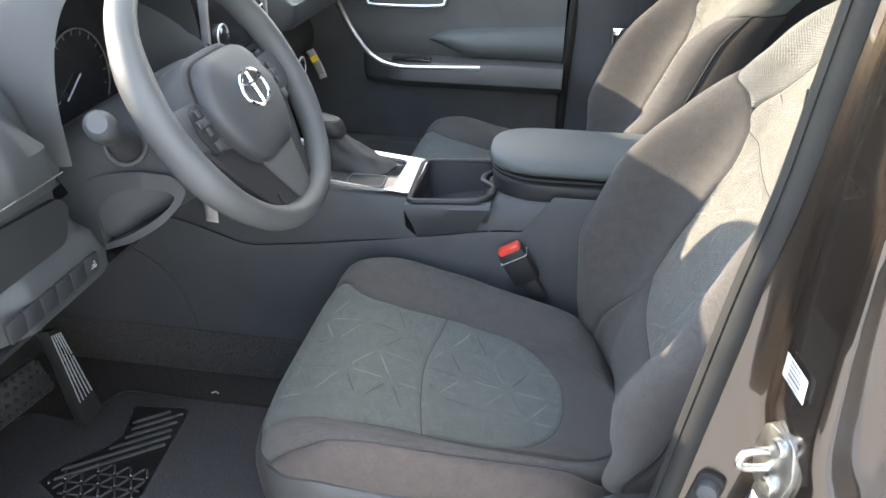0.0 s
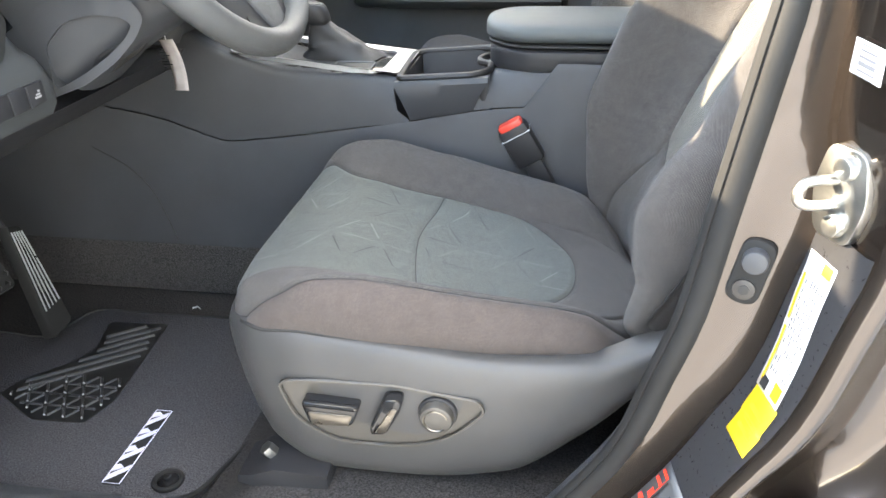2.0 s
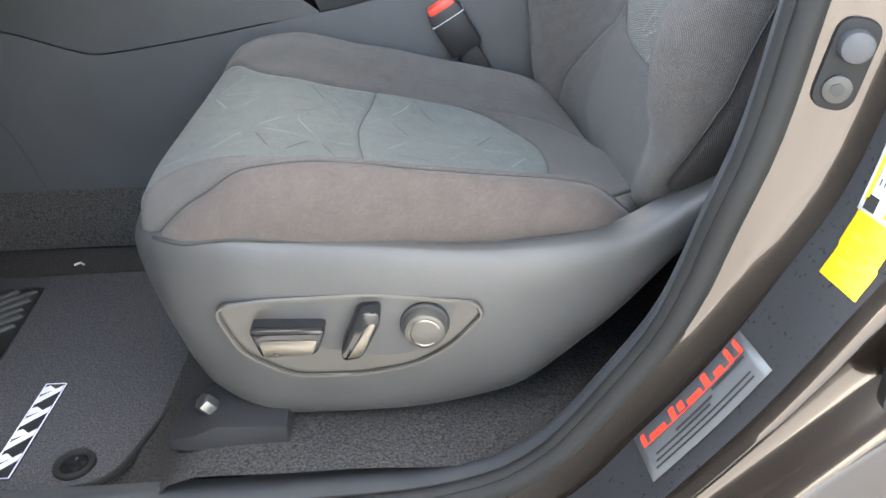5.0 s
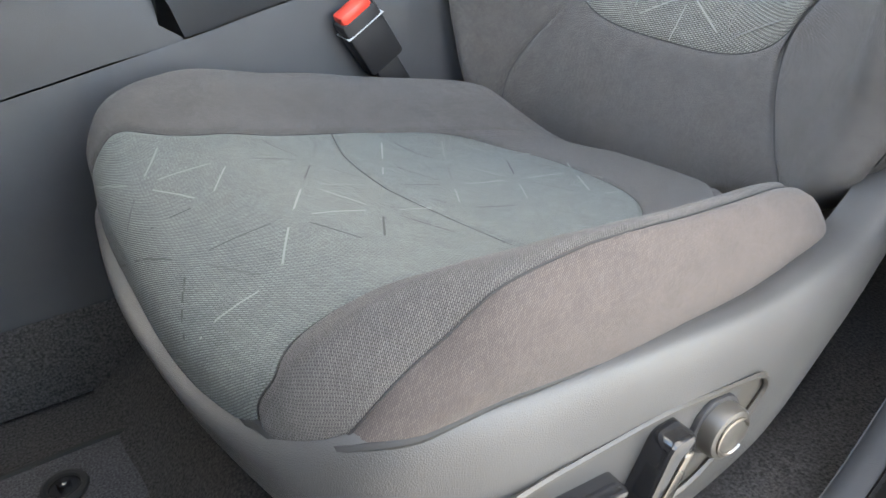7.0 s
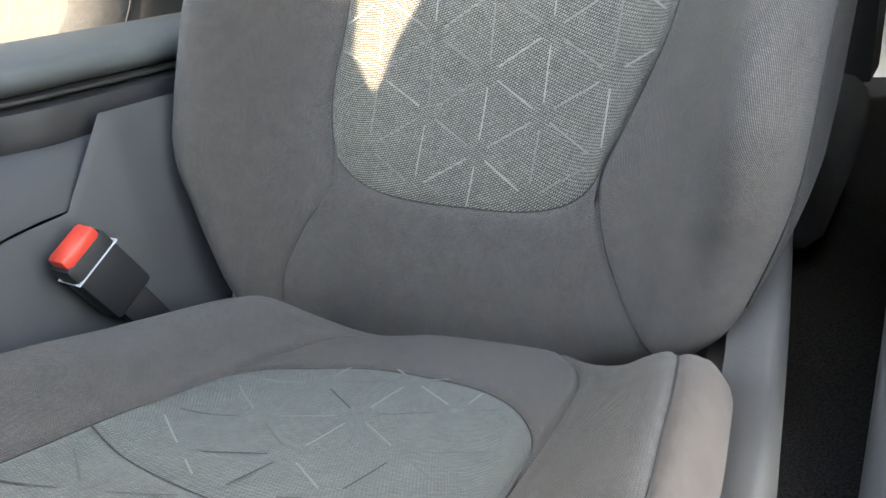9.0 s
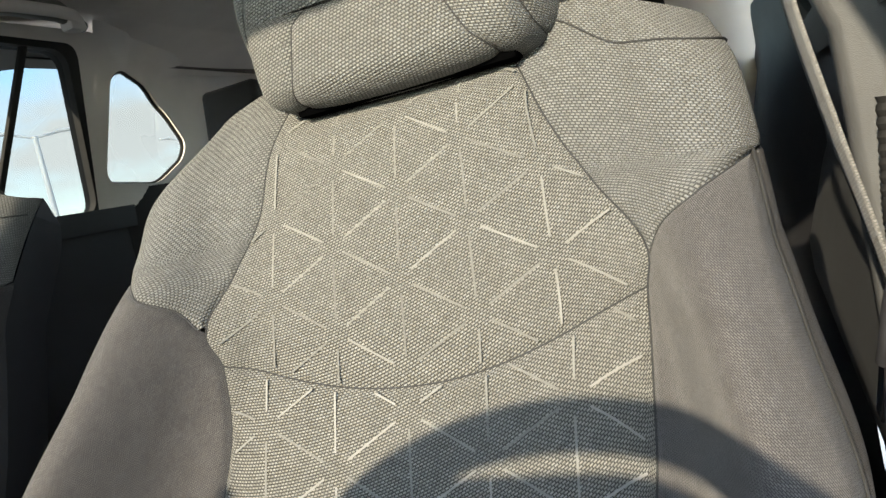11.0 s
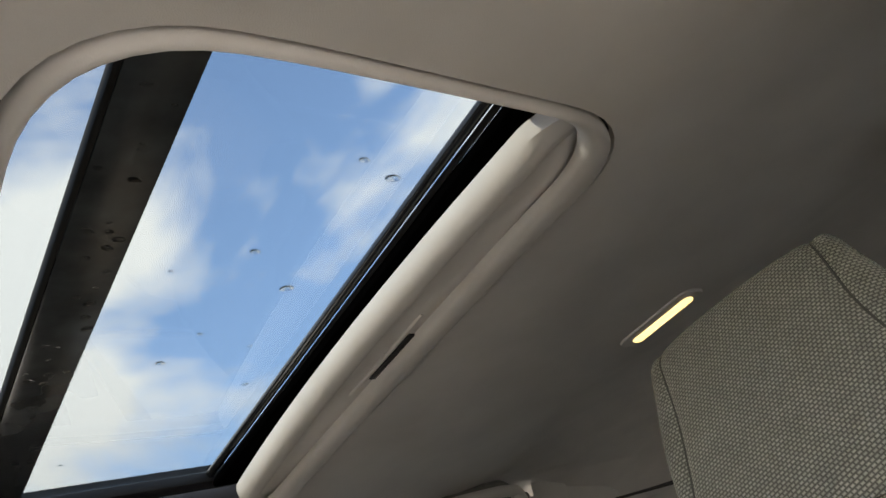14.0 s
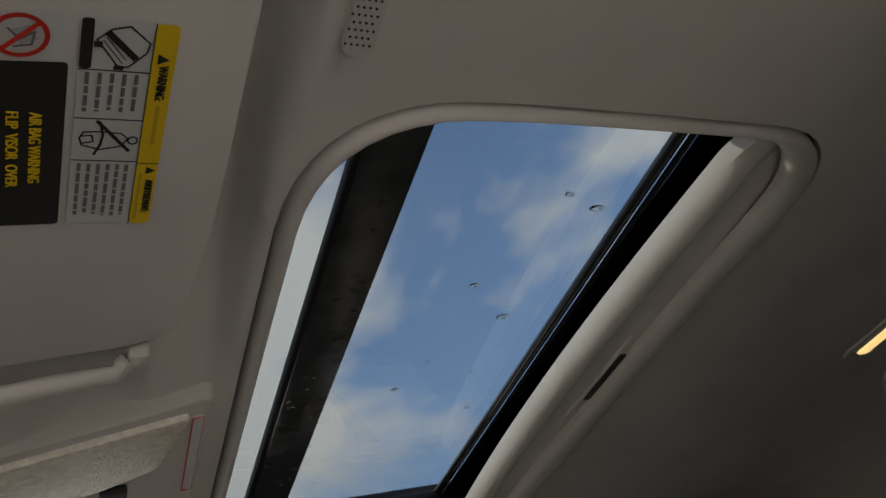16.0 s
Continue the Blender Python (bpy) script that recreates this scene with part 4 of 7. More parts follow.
def headliner():
    """One sheet from the windscreen to the tailgate with the rounded sunroof opening left out."""
    inner = opening(*OPEN, 0.090)
    outer = sides(-0.315, 1.95, -0.185, 0.905, 0.02)
    rings = []
    for k in np.concatenate([np.linspace(0, 0.25, 16), np.linspace(0.28, 1, 28)]):
        ring = []
        for (x0, y0), (x1, y1) in zip(inner, outer):
            X, Y = x0 + (x1 - x0) * k, y0 + (y1 - y0) * k
            u = min(1.0, max(0.0, (-0.153 - X) / 0.022)) * min(1.0, max(0.0, (0.178 - Y) / 0.02))      # hollow above the folded visor
            ring.append((X, Y, float(roof_z(X, Y)) + 0.028 * u * u * (3 - 2 * u)))
        rings.append(ring)
    up = [[(x, y, z + 0.009) for x, y, z in rings[0]]]
    P = np.array(up + rings)
    P = np.concatenate([P, P[:, :1]], 1)
    o = obj("ceiling", grid_mesh("ceiling", P, uv=False), HEADLINER)
    return tagged(o, "warm grey cloth headliner with a sunroof opening", "headliner", kind="structure")


headliner()
def ring_panel(name, inner, outer, place, material, label, category, n=6, lip=None, parent=None):
    """A sheet between two outlines of the same count, laid out by place(a, b)."""
    rows = []
    for k in np.linspace(0, 1, n):
        rows.append([place(a0 + (a1 - a0) * k, b0 + (b1 - b0) * k) for (a0, b0), (a1, b1) in zip(inner, outer)])
    if lip is not None:
        rows.insert(0, [tuple(Vector(p) + Vector(lip)) for p in rows[0]])
    P = np.array([[tuple(p) for p in r] for r in rows])
    P = np.concatenate([P, P[:, :1]], 1)
    o = obj(name, grid_mesh(name, P, uv=False), material, parent)
    return o if parent is not None else tagged(o, label, category, kind="structure")


# ---- sunroof ----
def sunroof():
    x0, x1, y0, y1 = OPEN
    rings = []
    for k, dz in ((0.0, 0.0055), (0.0, -0.001), (0.08, -0.005), (0.3, -0.0075), (0.6, -0.0070), (0.85, -0.0045), (0.96, -0.001), (1.0, 0.006)):
        a, b = opening(-0.136, 0.241, -0.002, 0.7225, 0.082), opening(x0 + 0.0026, x1 - 0.0026, y0 + 0.0026, y1 - 0.0026, 0.0875)
        rings.append([(p[0] + (q[0] - p[0]) * k, p[1] + (q[1] - p[1]) * k) for p, q in zip(a, b)])
        rings[-1] = [(x, y, float(roof_z(x, y)) + dz) for x, y in rings[-1]]
    P = np.array(rings)
    P = np.concatenate([P, P[:, :1]], 1)
    tagged(obj("sunroof_trim", grid_mesh("sunroof_trim", P, uv=False), PILLAR), "warm grey rounded sunroof opening trim", "trim", kind="structure")
    # black sheet added above the open gap to keep it dark
    ring_panel("sunroof_gap_shade", opening(x0 + 0.008, x1 - 0.008, y0 + 0.008, y1 - 0.008, 0.082), opening(x0 - 0.012, x1 + 0.012, y0 - 0.012, y1 + 0.012, 0.1), lambda x, y: (x, y, float(roof_z(x, y)) + 0.0105), RUBBER, "black sheet for the shade in the gap round the sunroof trim", "trim", 3)
    well = rrect(x0 - 0.003, x1 + 0.02, y0 - 0.03, y1 + 0.03, 0.07, 9)
    P = np.array([[(x, y, float(roof_z(x, y)) + 0.008 if k == 0 else z) for x, y in well] for k, z in enumerate((0, 1.30, 1.335))])
    P = np.concatenate([P, P[:, :1]], 1)
    tagged(obj("sunroof_well", grid_mesh("sunroof_well", P, uv=False), BLACK), "black sunroof frame well", "trim", kind="structure")
    x1 = 0.241
    sr = thing("sunroof", "glass sunroof panel with black seals and raindrops", "sunroof", (0, 0, 0))
    pane = part("pane", box((0.05, 0.36, 1.313), (0.46, 0.74, 0.005), 0), GLASS_ROOF, sr)
    band = part("front_band", box((-0.0500, 0.36, 1.306), (0.046, 0.72, 0.008), 0.002), SMOKED, sr, "smoked dark front band spotted with water")
    part("front_seal", box((-0.0755, 0.36, 1.307), (0.005, 0.72, 0.012), 0.002), RUBBER, sr)
    for x, z, r, m in ((0.186, 1.3030, 0.0055, GLOSS), (0.1945, 1.2985, 0.0030, RUBBER), (0.2015, 1.2960, 0.0035, GLOSS), (0.212, 1.2930, 0.005, RUBBER), (0.226, 1.289, 0.006, BLACK)):
        bow = [(x - 0.004 + 0.010 * y, y, z) for y in np.linspace(0.0, 0.72, 17)]
        part("rear_seal", tube(bow, r, 10), m, sr)
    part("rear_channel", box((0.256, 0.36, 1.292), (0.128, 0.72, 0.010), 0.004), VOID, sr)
    for y in (0.045, 0.715):
        part("side_seal", box((0.09, y + (0.01 if y > 0.3 else -0.01), 1.300), (0.33, 0.03, 0.014), 0.004), BLACK, sr)
    rng = random.Random(3)
    spots = [(0.121, 0.143, 0.0036), (0.157, 0.159, 0.0052), (0.077, 0.261, 0.0036), (0.128, 0.313, 0.0050), (0.071, 0.386, 0.0022), (0.049, 0.435, 0.0034), (0.13, 0.412, 0.0020), (0.155, 0.491, 0.0026), (0.016, 0.29, 0.0018), (0.002, 0.639, 0.002)]
    spots += [(rng.uniform(-0.068, -0.032), rng.uniform(0.05, 0.66), rng.uniform(0.0012, 0.0034)) for _ in range(40)]
    for i, (x, y, r) in enumerate(spots):
        onband = i > 9
        b = bmesh.new()
        bmesh.ops.create_uvsphere(b, u_segments=10, v_segments=6, radius=r)
        bmesh.ops.scale(b, vec=(1.5, 0.8, 0.45), verts=b.verts)
        b.transform(Matrix.Rotation(rng.uniform(-0.4, 0.4), 4, "Z"))
        bmesh.ops.translate(b, vec=(x, y, 1.3015 if onband else 1.310), verts=b.verts)
        d = part("water_drop", b, DROP, sr)
        d.visible_shadow = False
    sh = thing("sunshade", "warm grey sliding sunroof shade pushed back", "sunshade", (0, 0, 0))
    prof = [(0.163, 1.260), (0.1645, 1.252), (0.170, 1.2465), (0.178, 1.2440), (0.186, 1.2462), (0.195, 1.2525), (0.204, 1.2548), (0.214, 1.2525), (0.224, 1.2498), (0.234, 1.2498), (0.244, 1.2522), (0.262, 1.2530), (0.34, 1.264), (0.34, 1.270), (0.19, 1.272), (0.172, 1.270), (0.164, 1.266)]
    rings = []
    for y in np.concatenate([np.linspace(0.012, 0.06, 8), np.linspace(0.1, 0.62, 20), np.linspace(0.66, 0.708, 8)]):
        e = min(1.0, max(0.0, min(y - 0.012, 0.708 - y) / 0.05))
        pull = 0.05 * (1 - math.sqrt(max(0, 1 - (1 - e) ** 2))) + 0.015 + 0.013 * ((y - 0.3) / 0.3) ** 2
        rings.append([(x + pull * (1 if x < 0.2 else 0.4 if x < 0.3 else 0), y, z + (0.010 * (1 - e) if z < 1.25 else 0.004 * (1 - e))) for x, z in prof])
    body = part("shade_board", loft(rings), HEADLINER, sh)
    part("handle_recess", box((0.2390, 0.345, 1.2510), (0.010, 0.085, 0.006), 0.0018, 2), BLACK, body)
    part("handle_lip", tube([(0.2300, 0.27, 1.2510), (0.2290, 0.31, 1.2492), (0.2290, 0.38, 1.2492), (0.2300, 0.42, 1.2510)], 0.0022, 8), HEADLINER, body)


sunroof()


def roof_skin():
    inner = sides(OPEN[0] - 0.03, OPEN[1] + 0.02, OPEN[2] - 0.03, OPEN[3] + 0.03, 0.07)
    outer = sides(-0.34, 2.0, -0.25, 0.97, 0.05)
    ring_panel("roof_skin", inner, outer, lambda x, y: (x, y, float(roof_z(x, y)) + 0.085 - 0.05 * abs((y - RC) / 0.61) ** 4), PAINT, "brown metallic painted roof", "car body", 10)


roof_skin()
setting("windscreen_header", box((-0.330, 0.36, 1.205), (0.03, 1.12, 0.07), 0.01), BLACK, "black windscreen header bar", "car body")


def side_y(z, x=0.5):
    """The inner face of the passenger side above the belt line."""
    return 1.025 - (z - 0.90) * (0.46 if x < 0.93 else 0.46 - 0.35 * min(1, (x - 0.93) / 0.2))


def flip_side(p, driver):
    return (p[0], 2 * RC - p[1], p[2]) if driver else tuple(p)


def side(driver):
    """Rear door, window, quarter trim and pillars of one side of the cabin."""
    w = "driver" if driver else "passenger"
    F = lambda x, z, d=0.0: flip_side((x, side_y(z, x) + d, z), driver)
    # rear door glass opening with a black frame
    x0 = 0.09 if driver else 0.0
    inner = rounded([(0.15 + x0, 0.885), (0.905, 0.90), (0.803, 1.19), (0.22 + x0, 1.205)], 0.035, 6)
    outer = rounded([(0.09 + x0, 0.84), (0.932, 0.84), (0.868, 1.225), (0.09 + x0, 1.225)], 0.01, 6)
    ring_panel("window_frame_" + w, inner, [(a0 + (a1 - a0) * 0.32, b0 + (b1 - b0) * 0.32) for (a0, b0), (a1, b1) in zip(inner, outer)], lambda x, z: F(x, z, -0.004), RUBBER, "black rear door window seal", "window frame", 3, lip=(0, -0.03 if driver else 0.03, 0))
    ring_panel("window_surround_" + w, [(a0 + (a1 - a0) * 0.30, b0 + (b1 - b0) * 0.30) for (a0, b0), (a1, b1) in zip(inner, outer)], outer, lambda x, z: F(x, z), PILLAR, "warm grey rear window surround trim", "trim", 4)
    bar = part("window_bar", tube([F(0.675, 0.885, 0.006), F(0.722, 1.20, 0.006)], 0.0085, 8, flat=0.7), RUBBER, None)
    tagged(bar, "black upright divider of the rear door window", "window bar", kind="structure")
    pane = part("window_" + ("2" if driver else "1"), loft([[F(0.13, 0.87, 0.012), F(0.93, 0.87, 0.012)], [F(0.13, 1.21, 0.012), F(0.86, 1.21, 0.012)]], cap=False, closed=False), GLASS, None)
    pane.visible_shadow = False
    tagged(pane, "tinted rear door window glass", "window", kind="structure")
    # quarter window in its warm grey trim
    q = rounded([(0.925, 0.955), (1.09, 0.943), (1.185, 0.992), (1.205, 1.03), (1.15, 1.105), (1.08, 1.155), (0.96, 1.170), (0.915, 1.155)], 0.03, 5)
    ring_panel("quarter_trim_" + w, q, rounded([(0.925, 0.84), (1.1, 0.84), (1.3, 0.84), (1.75, 0.90), (1.75, 1.1), (1.75, 1.27), (1.0, 1.27), (0.858, 1.27)], 0.01, 5), lambda x, z: F(x, z, 0.0), PILLAR, "warm grey rear pillar trim round a quarter window", "trim", 10, lip=(0, -0.012 if driver else 0.012, 0))
    seal = tagged(part("quarter_seal_" + w, tube([F(x, z, 0.009) for x, z in q], 0.005, 6, closed=True), RUBBER, None), "black quarter window seal", "weatherstrip", kind="structure")
    pane = part("window_" + ("4" if driver else "3"), loft([[F(x, z, 0.010) for x in np.linspace(0.905, 1.215, 16)] for z in np.linspace(0.935, 1.178, 6)], cap=False, closed=False), GLASS, None)
    pane.visible_shadow = False
    tagged(pane, "tinted quarter window glass", "window", kind="structure")
    # dark door trim below the belt line, and wheel arch trim
    prof = [(0.86, 1.02), (0.905, 1.015), (0.90, 1.035), (0.74, 1.03), (0.60, 0.985), (0.55, 0.985), (0.50, 1.03), (0.15, 1.04), (0.02, 1.03)]
    P = np.array([[flip_side((x, y, z), driver) for z, y in prof] for x in np.linspace(0.10, 1.0, 20)])
    # the driver's side has lighter plastic for the light it catches
    o = obj("door_trim_" + w, grid_mesh("door_trim_" + w, P, uv=False), PLASTIC_DOOR if driver else PLASTIC)
    tagged(o, "black rear door trim panel", "door trim", kind="structure")
    P = np.array([[flip_side((x, 1.03 - 0.10 * min(1, (x - 0.98) / 0.3) * (1 if z < 0.85 else 0.6), z), driver) for z in (1.0 if driver and x < 1.5 else 0.94, 0.9, 0.75, 0.5, 0.0)] for x in np.linspace(0.98, 2.0, 20)])
    o = obj("cargo_trim_" + w, grid_mesh("cargo_trim_" + w, P, uv=False), BLACK)
    tagged(o, "black cargo side trim", "trim", kind="structure")
    # outer skin
    P = np.array([[flip_side((x, y, z), driver) for z, y in ((-0.25, 1.12), (0.3, 1.17), (0.80, 1.15), (0.87, 1.10), (0.88, 1.05))] for x in np.linspace(0.26 if driver else -1.1, 2.05, 8)])
    o = obj("body_side_" + w, grid_mesh("body_side_" + w, P, uv=False), PAINT)
    tagged(o, "brown metallic painted body side", "car body", kind="structure")
    P = np.array([[flip_side((x, y, z), driver) for y, z in ((0.935, 1.235), (0.935, 1.262), (0.955, 1.275), (0.985, 1.24), (0.965, 1.195))] for x in np.linspace(0.1 if driver else -0.46, 2.0, 12)])
    o = obj("roof_rail_" + w, grid_mesh("roof_rail_" + w, P, uv=False), PAINT)
    tagged(o, "brown metallic painted roof side rail", "car body", kind="structure")


side(False)
side(True)
for drv in (False, True):
    X = np.linspace(0.72, 1.9, 18)
    P = np.array([[flip_side((x, y, min(float(roof_z(x, 0.88)), 1.26) - dz), drv) for y, dz in ((0.850, -0.006), (0.91, 0.008), (0.95, 0.028), (0.985, 0.060))] for x in X])
    tagged(obj("roof_side_trim", grid_mesh("roof_side_trim", P, uv=False), HEADLINER), "warm grey headliner edge above the rear side", "headliner", kind="structure")

settle(standing)

# passenger B pillar, front door
P = np.array([[(x, y - 0.02 * math.cos((x - 0.02) * 14), z) for z, y in ((0.0, 1.02), (0.5, 1.04), (0.78, 1.01), (0.88, 0.965), (1.10, 0.875))] for x in np.linspace(-0.07, 0.13, 8)])
o = obj("pillar_passenger", grid_mesh("pillar_passenger", P, uv=False), PLASTIC)
tagged(o, "dark grey passenger side pillar trim", "pillar trim", kind="structure")


def passenger_door():
    d = thing("passenger_door", "dark grey closed front passenger door with silver trim", "car door", (0, 0, 0))
    X = np.linspace(-1.0, -0.085, 50)
    prof = [(0.765, 1.06), (0.745, 1.03), (0.68, 1.035), (0.60, 1.04), (0.50, 1.045), (0.445, 1.045), (0.44, 1.05), (0.30, 1.05), (0.10, 1.055), (0.0, 1.06)]
    P = np.array([[(x, y, z) for z, y in prof] for x in X])
    obj("door_panel", grid_mesh("door_panel", P, uv=False), PLASTIC_DOOR, d)
    # armrest with a padded top, running to a point at the front
    rings = []
    for x in np.linspace(-0.60, -0.082, 30):
        k = min(1, (x + 0.60) / 0.12) ** 0.5
        top = 0.445
        w = 0.075 * k + 0.004
        rings.append([(x, 1.06, top), (x, 1.055 - w, top - 0.002), (x, 1.048 - w, top - 0.012), (x, 1.050 - w, top - 0.05), (x, 1.058 - w * 0.8, 0.375), (x, 1.06, 0.365)])
    part("armrest", loft(rings), PLASTIC_DOOR, d)
    up_ = crv((-0.425, 0.487), (-0.40, 0.503), (-0.365, 0.513), (-0.25, 0.522), (-0.085, 0.532))
    dn_ = crv((-0.425, 0.484), (-0.385, 0.468), (-0.335, 0.449), (-0.29, 0.440), (-0.085, 0.440))
    rings = []
    for x in np.linspace(-0.425, -0.085, 36):
        a, b = float(up_(x)), float(dn_(x))
        rings.append([(x, 1.046 - 0.034 * math.sin(math.pi * k) ** 0.6 * min(1, 0.15 + (x + 0.425) / 0.10), b + (a - b) * k) for k in np.linspace(0, 1, 13)])
    part("armrest_pad", loft(rings, cap=False, closed=False), PLASTIC_SOFT, d, "soft padded insert")
    line = spline([(-0.665, 1.02, 0.60), (-0.645, 1.005, 0.565), (-0.60, 0.985, 0.497), (-0.56, 0.975, 0.455), (-0.525, 0.972, 0.437), (-0.48, 0.972, 0.430), (-0.285, 0.972, 0.436)], 6)
    part("silver_trim", tube(line, 0.0058, 8), SILVER, d, "satin silver trim strip")
    sw = part("switch_plate", box((-0.46, 0.985, 0.4475), (0.10, 0.03, 0.004), 0.0015), GLOSS, d)
    part("window_switch", box((-0.44, 0.985, 0.451), (0.025, 0.014, 0.006), 0.002), BLACK, sw)
    part("lock_switch", box((-0.485, 0.985, 0.4505), (0.018, 0.014, 0.005), 0.002), BLACK, sw)
    h = part("door_handle", box((-0.48, 1.024, 0.588), (0.20, 0.016, 0.03), 0.008), PLASTIC_DOOR, d)
    part("handle_rim", tube(spline([(-0.58, 1.022, 0.600), (-0.575, 1.018, 0.572), (-0.48, 1.016, 0.570), (-0.385, 1.018, 0.575), (-0.378, 1.022, 0.60)], 6), 0.004, 8), SILVER, h)
    part("speaker", disc((-0.80, 1.048, 0.20), (0, -1, 0), 0.09, 0.012, 40), BLACK, d)
    part("pocket", box((-0.42, 1.03, 0.14), (0.5, 0.05, 0.16), 0.015), PLASTIC_DOOR, d)
    part("edge_seal", tube([(-0.078, 1.03, 0.02), (-0.078, 1.03, 0.4), (-0.06, 1.03, 0.7), (-0.05, 1.02, 0.86)], 0.012, 8), RUBBER, d)


passenger_door()

# passenger's belt on its pillar
pb = thing("passenger_seat_belt", "dark seat belt hanging on the passenger pillar", "seat belt", (0, 0, 0))
part("webbing", loft([[(0.06, 1.0, 0.5), (0.10, 0.99, 0.5)], [(0.09, 0.985, 0.75), (0.13, 0.975, 0.75)], [(0.10, 0.93, 0.95), (0.14, 0.92, 0.95)]], cap=False, closed=False), BLACK, pb)
part("tongue", box((0.045, 0.985, 0.525), (0.04, 0.012, 0.045), 0.006), CHROME, pb)

# tailgate with rear window
standing = top_level()


def tailgate():
    pl = lambda y, z: (1.93 - (z - 0.95) * 0.45, y, z)
    inner = rounded([(-0.012, 0.955), (0.755, 0.955), (0.745, 1.248), (0.0, 1.248)], 0.13, 8)
    mid = rounded([(-0.078, 0.92), (0.825, 0.92), (0.805, 1.288), (-0.055, 1.288)], 0.16, 8)
    ring_panel("tailgate_frame", inner, mid, lambda y, z: tuple(Vector(pl(y, z)) + Vector((-0.01, 0, 0))), BLACK, "black rear window border", "window frame", 3)
    ring_panel("tailgate_trim", mid, rounded([(-0.36, 0.0), (1.08, 0.0), (1.08, 1.36), (-0.36, 1.36)], 0.02, 8), lambda y, z: tuple(Vector(pl(y, z)) + Vector((-0.02, 0, 0))), PILLAR, "warm grey tailgate trim", "trim", 6)
    p = part("window_5", loft([[pl(-0.14, 0.9), pl(0.86, 0.9)], [pl(-0.14, 1.33), pl(0.86, 1.33)]], cap=False, closed=False), GLASS, None)
    p.visible_shadow = False
    tagged(p, "tinted rear window glass", "window", kind="structure")


tailgate()


# rear bench
def rear_seats():
    b = thing("rear_bench", "black cloth rear bench with three backrests", "rear bench", (0, 0, 0))
    for y0, y1 in ((-0.19, 0.10), (0.10, 0.62), (0.62, 0.91)):
        rings = []
        for y in np.linspace(y0 + 0.004, y1 - 0.004, 9):
            e = 1 - abs((y - (y0 + y1) / 2) / ((y1 - y0) / 2)) ** 6
            d = 0.02 * (1 - e)
            rings.append([(1.0 + d, y, 0.35), (1.02 + d, y, 0.55), (1.10 + d, y, 0.80), (1.15 + d, y, 0.90 - d), (1.19, y, 0.935 - d), (1.24, y, 0.93 - d), (1.26, y, 0.88), (1.16, y, 0.35)])
        part("backrest", loft(rings), SEATBLACK, b)
    for yc, w in ((0.030, 0.150), (0.79, 0.15)):
        h = thing("rear_headrest", "black cloth rear headrest", "headrest", (0, 0, 0), group="rear headrests")
        part("cushion", box((1.17, yc + (0.012 if yc < 0.3 else 0.03), 1.026 if yc < 0.3 else 1.03), (0.07, w, 0.17), 0.014, 3, Matrix.Rotation(0.15, 4, "Y")), SEATBLACK, h)
        for g in (-1, 1):
            part("post", tube([(1.18, yc + g * 0.04, 0.90), (1.18, yc + g * 0.04, 0.96)], 0.005), DULLSTEEL, h)
    part("bench_cushion", box((0.80, 0.36, 0.29), (0.50, 1.1, 0.16), 0.05, 3), SEATBLACK, b)


SEATBLACK = mat("black seat cloth", (0.022, 0.023, 0.026), 0.9, var=0.3, scale=500, bump=0.4, bscale=900, sheen=0.2)
rear_seats()


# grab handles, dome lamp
# the backing's darker grey carries the shade behind the grip
RECESS_SHADE = mat("pillar plastic darkened for recess shade", (0.16, 0.15, 0.135), 0.6, var=0.08, scale=12, bump=0.1)


def grab(driver):
    g = thing("grab_handle", "warm grey fold-up roof grab handle", "grab handle", (0, 0, 0), group="roof grab handles")
    F = lambda x, y, z: flip_side((x, y, z), driver)
    pl = spline([F(0.558, 0.80, 1.198), F(0.575, 0.79, 1.214), F(0.62, 0.785, 1.219), F(0.70, 0.785, 1.220), F(0.745, 0.79, 1.217), F(0.762, 0.80, 1.200)], 5)
    part("backing", tube([F(0.545, 0.805, 1.205), F(0.60, 0.80, 1.226), F(0.66, 0.80, 1.229), F(0.72, 0.80, 1.226), F(0.775, 0.805, 1.205)], [0.010, 0.018, 0.02, 0.018, 0.010], 10), RECESS_SHADE, g)
    part("grip", tube(pl, 0.0105, 10), PILLAR, g)
    for x in (0.575, 0.745):
        part("mount", box(F(x, 0.80, 1.208), (0.028, 0.03, 0.03), 0.008), PILLAR, g)


grab(False)
grab(True)
dl = thing("dome_lamp", "lit oval dome lamp in the roof", "lamp", (0, 0, 0))
part("housing", prism(rrect(0.586, 0.634, 0.222, 0.348, 0.02), "z", 1.262, 1.2415, 0.003), PILLAR, dl)
part("lens", prism(rrect(0.600, 0.619, 0.234, 0.334, 0.009), "z", 1.244, 1.2385, 0.003), LAMP_ON, dl)

settle(standing)


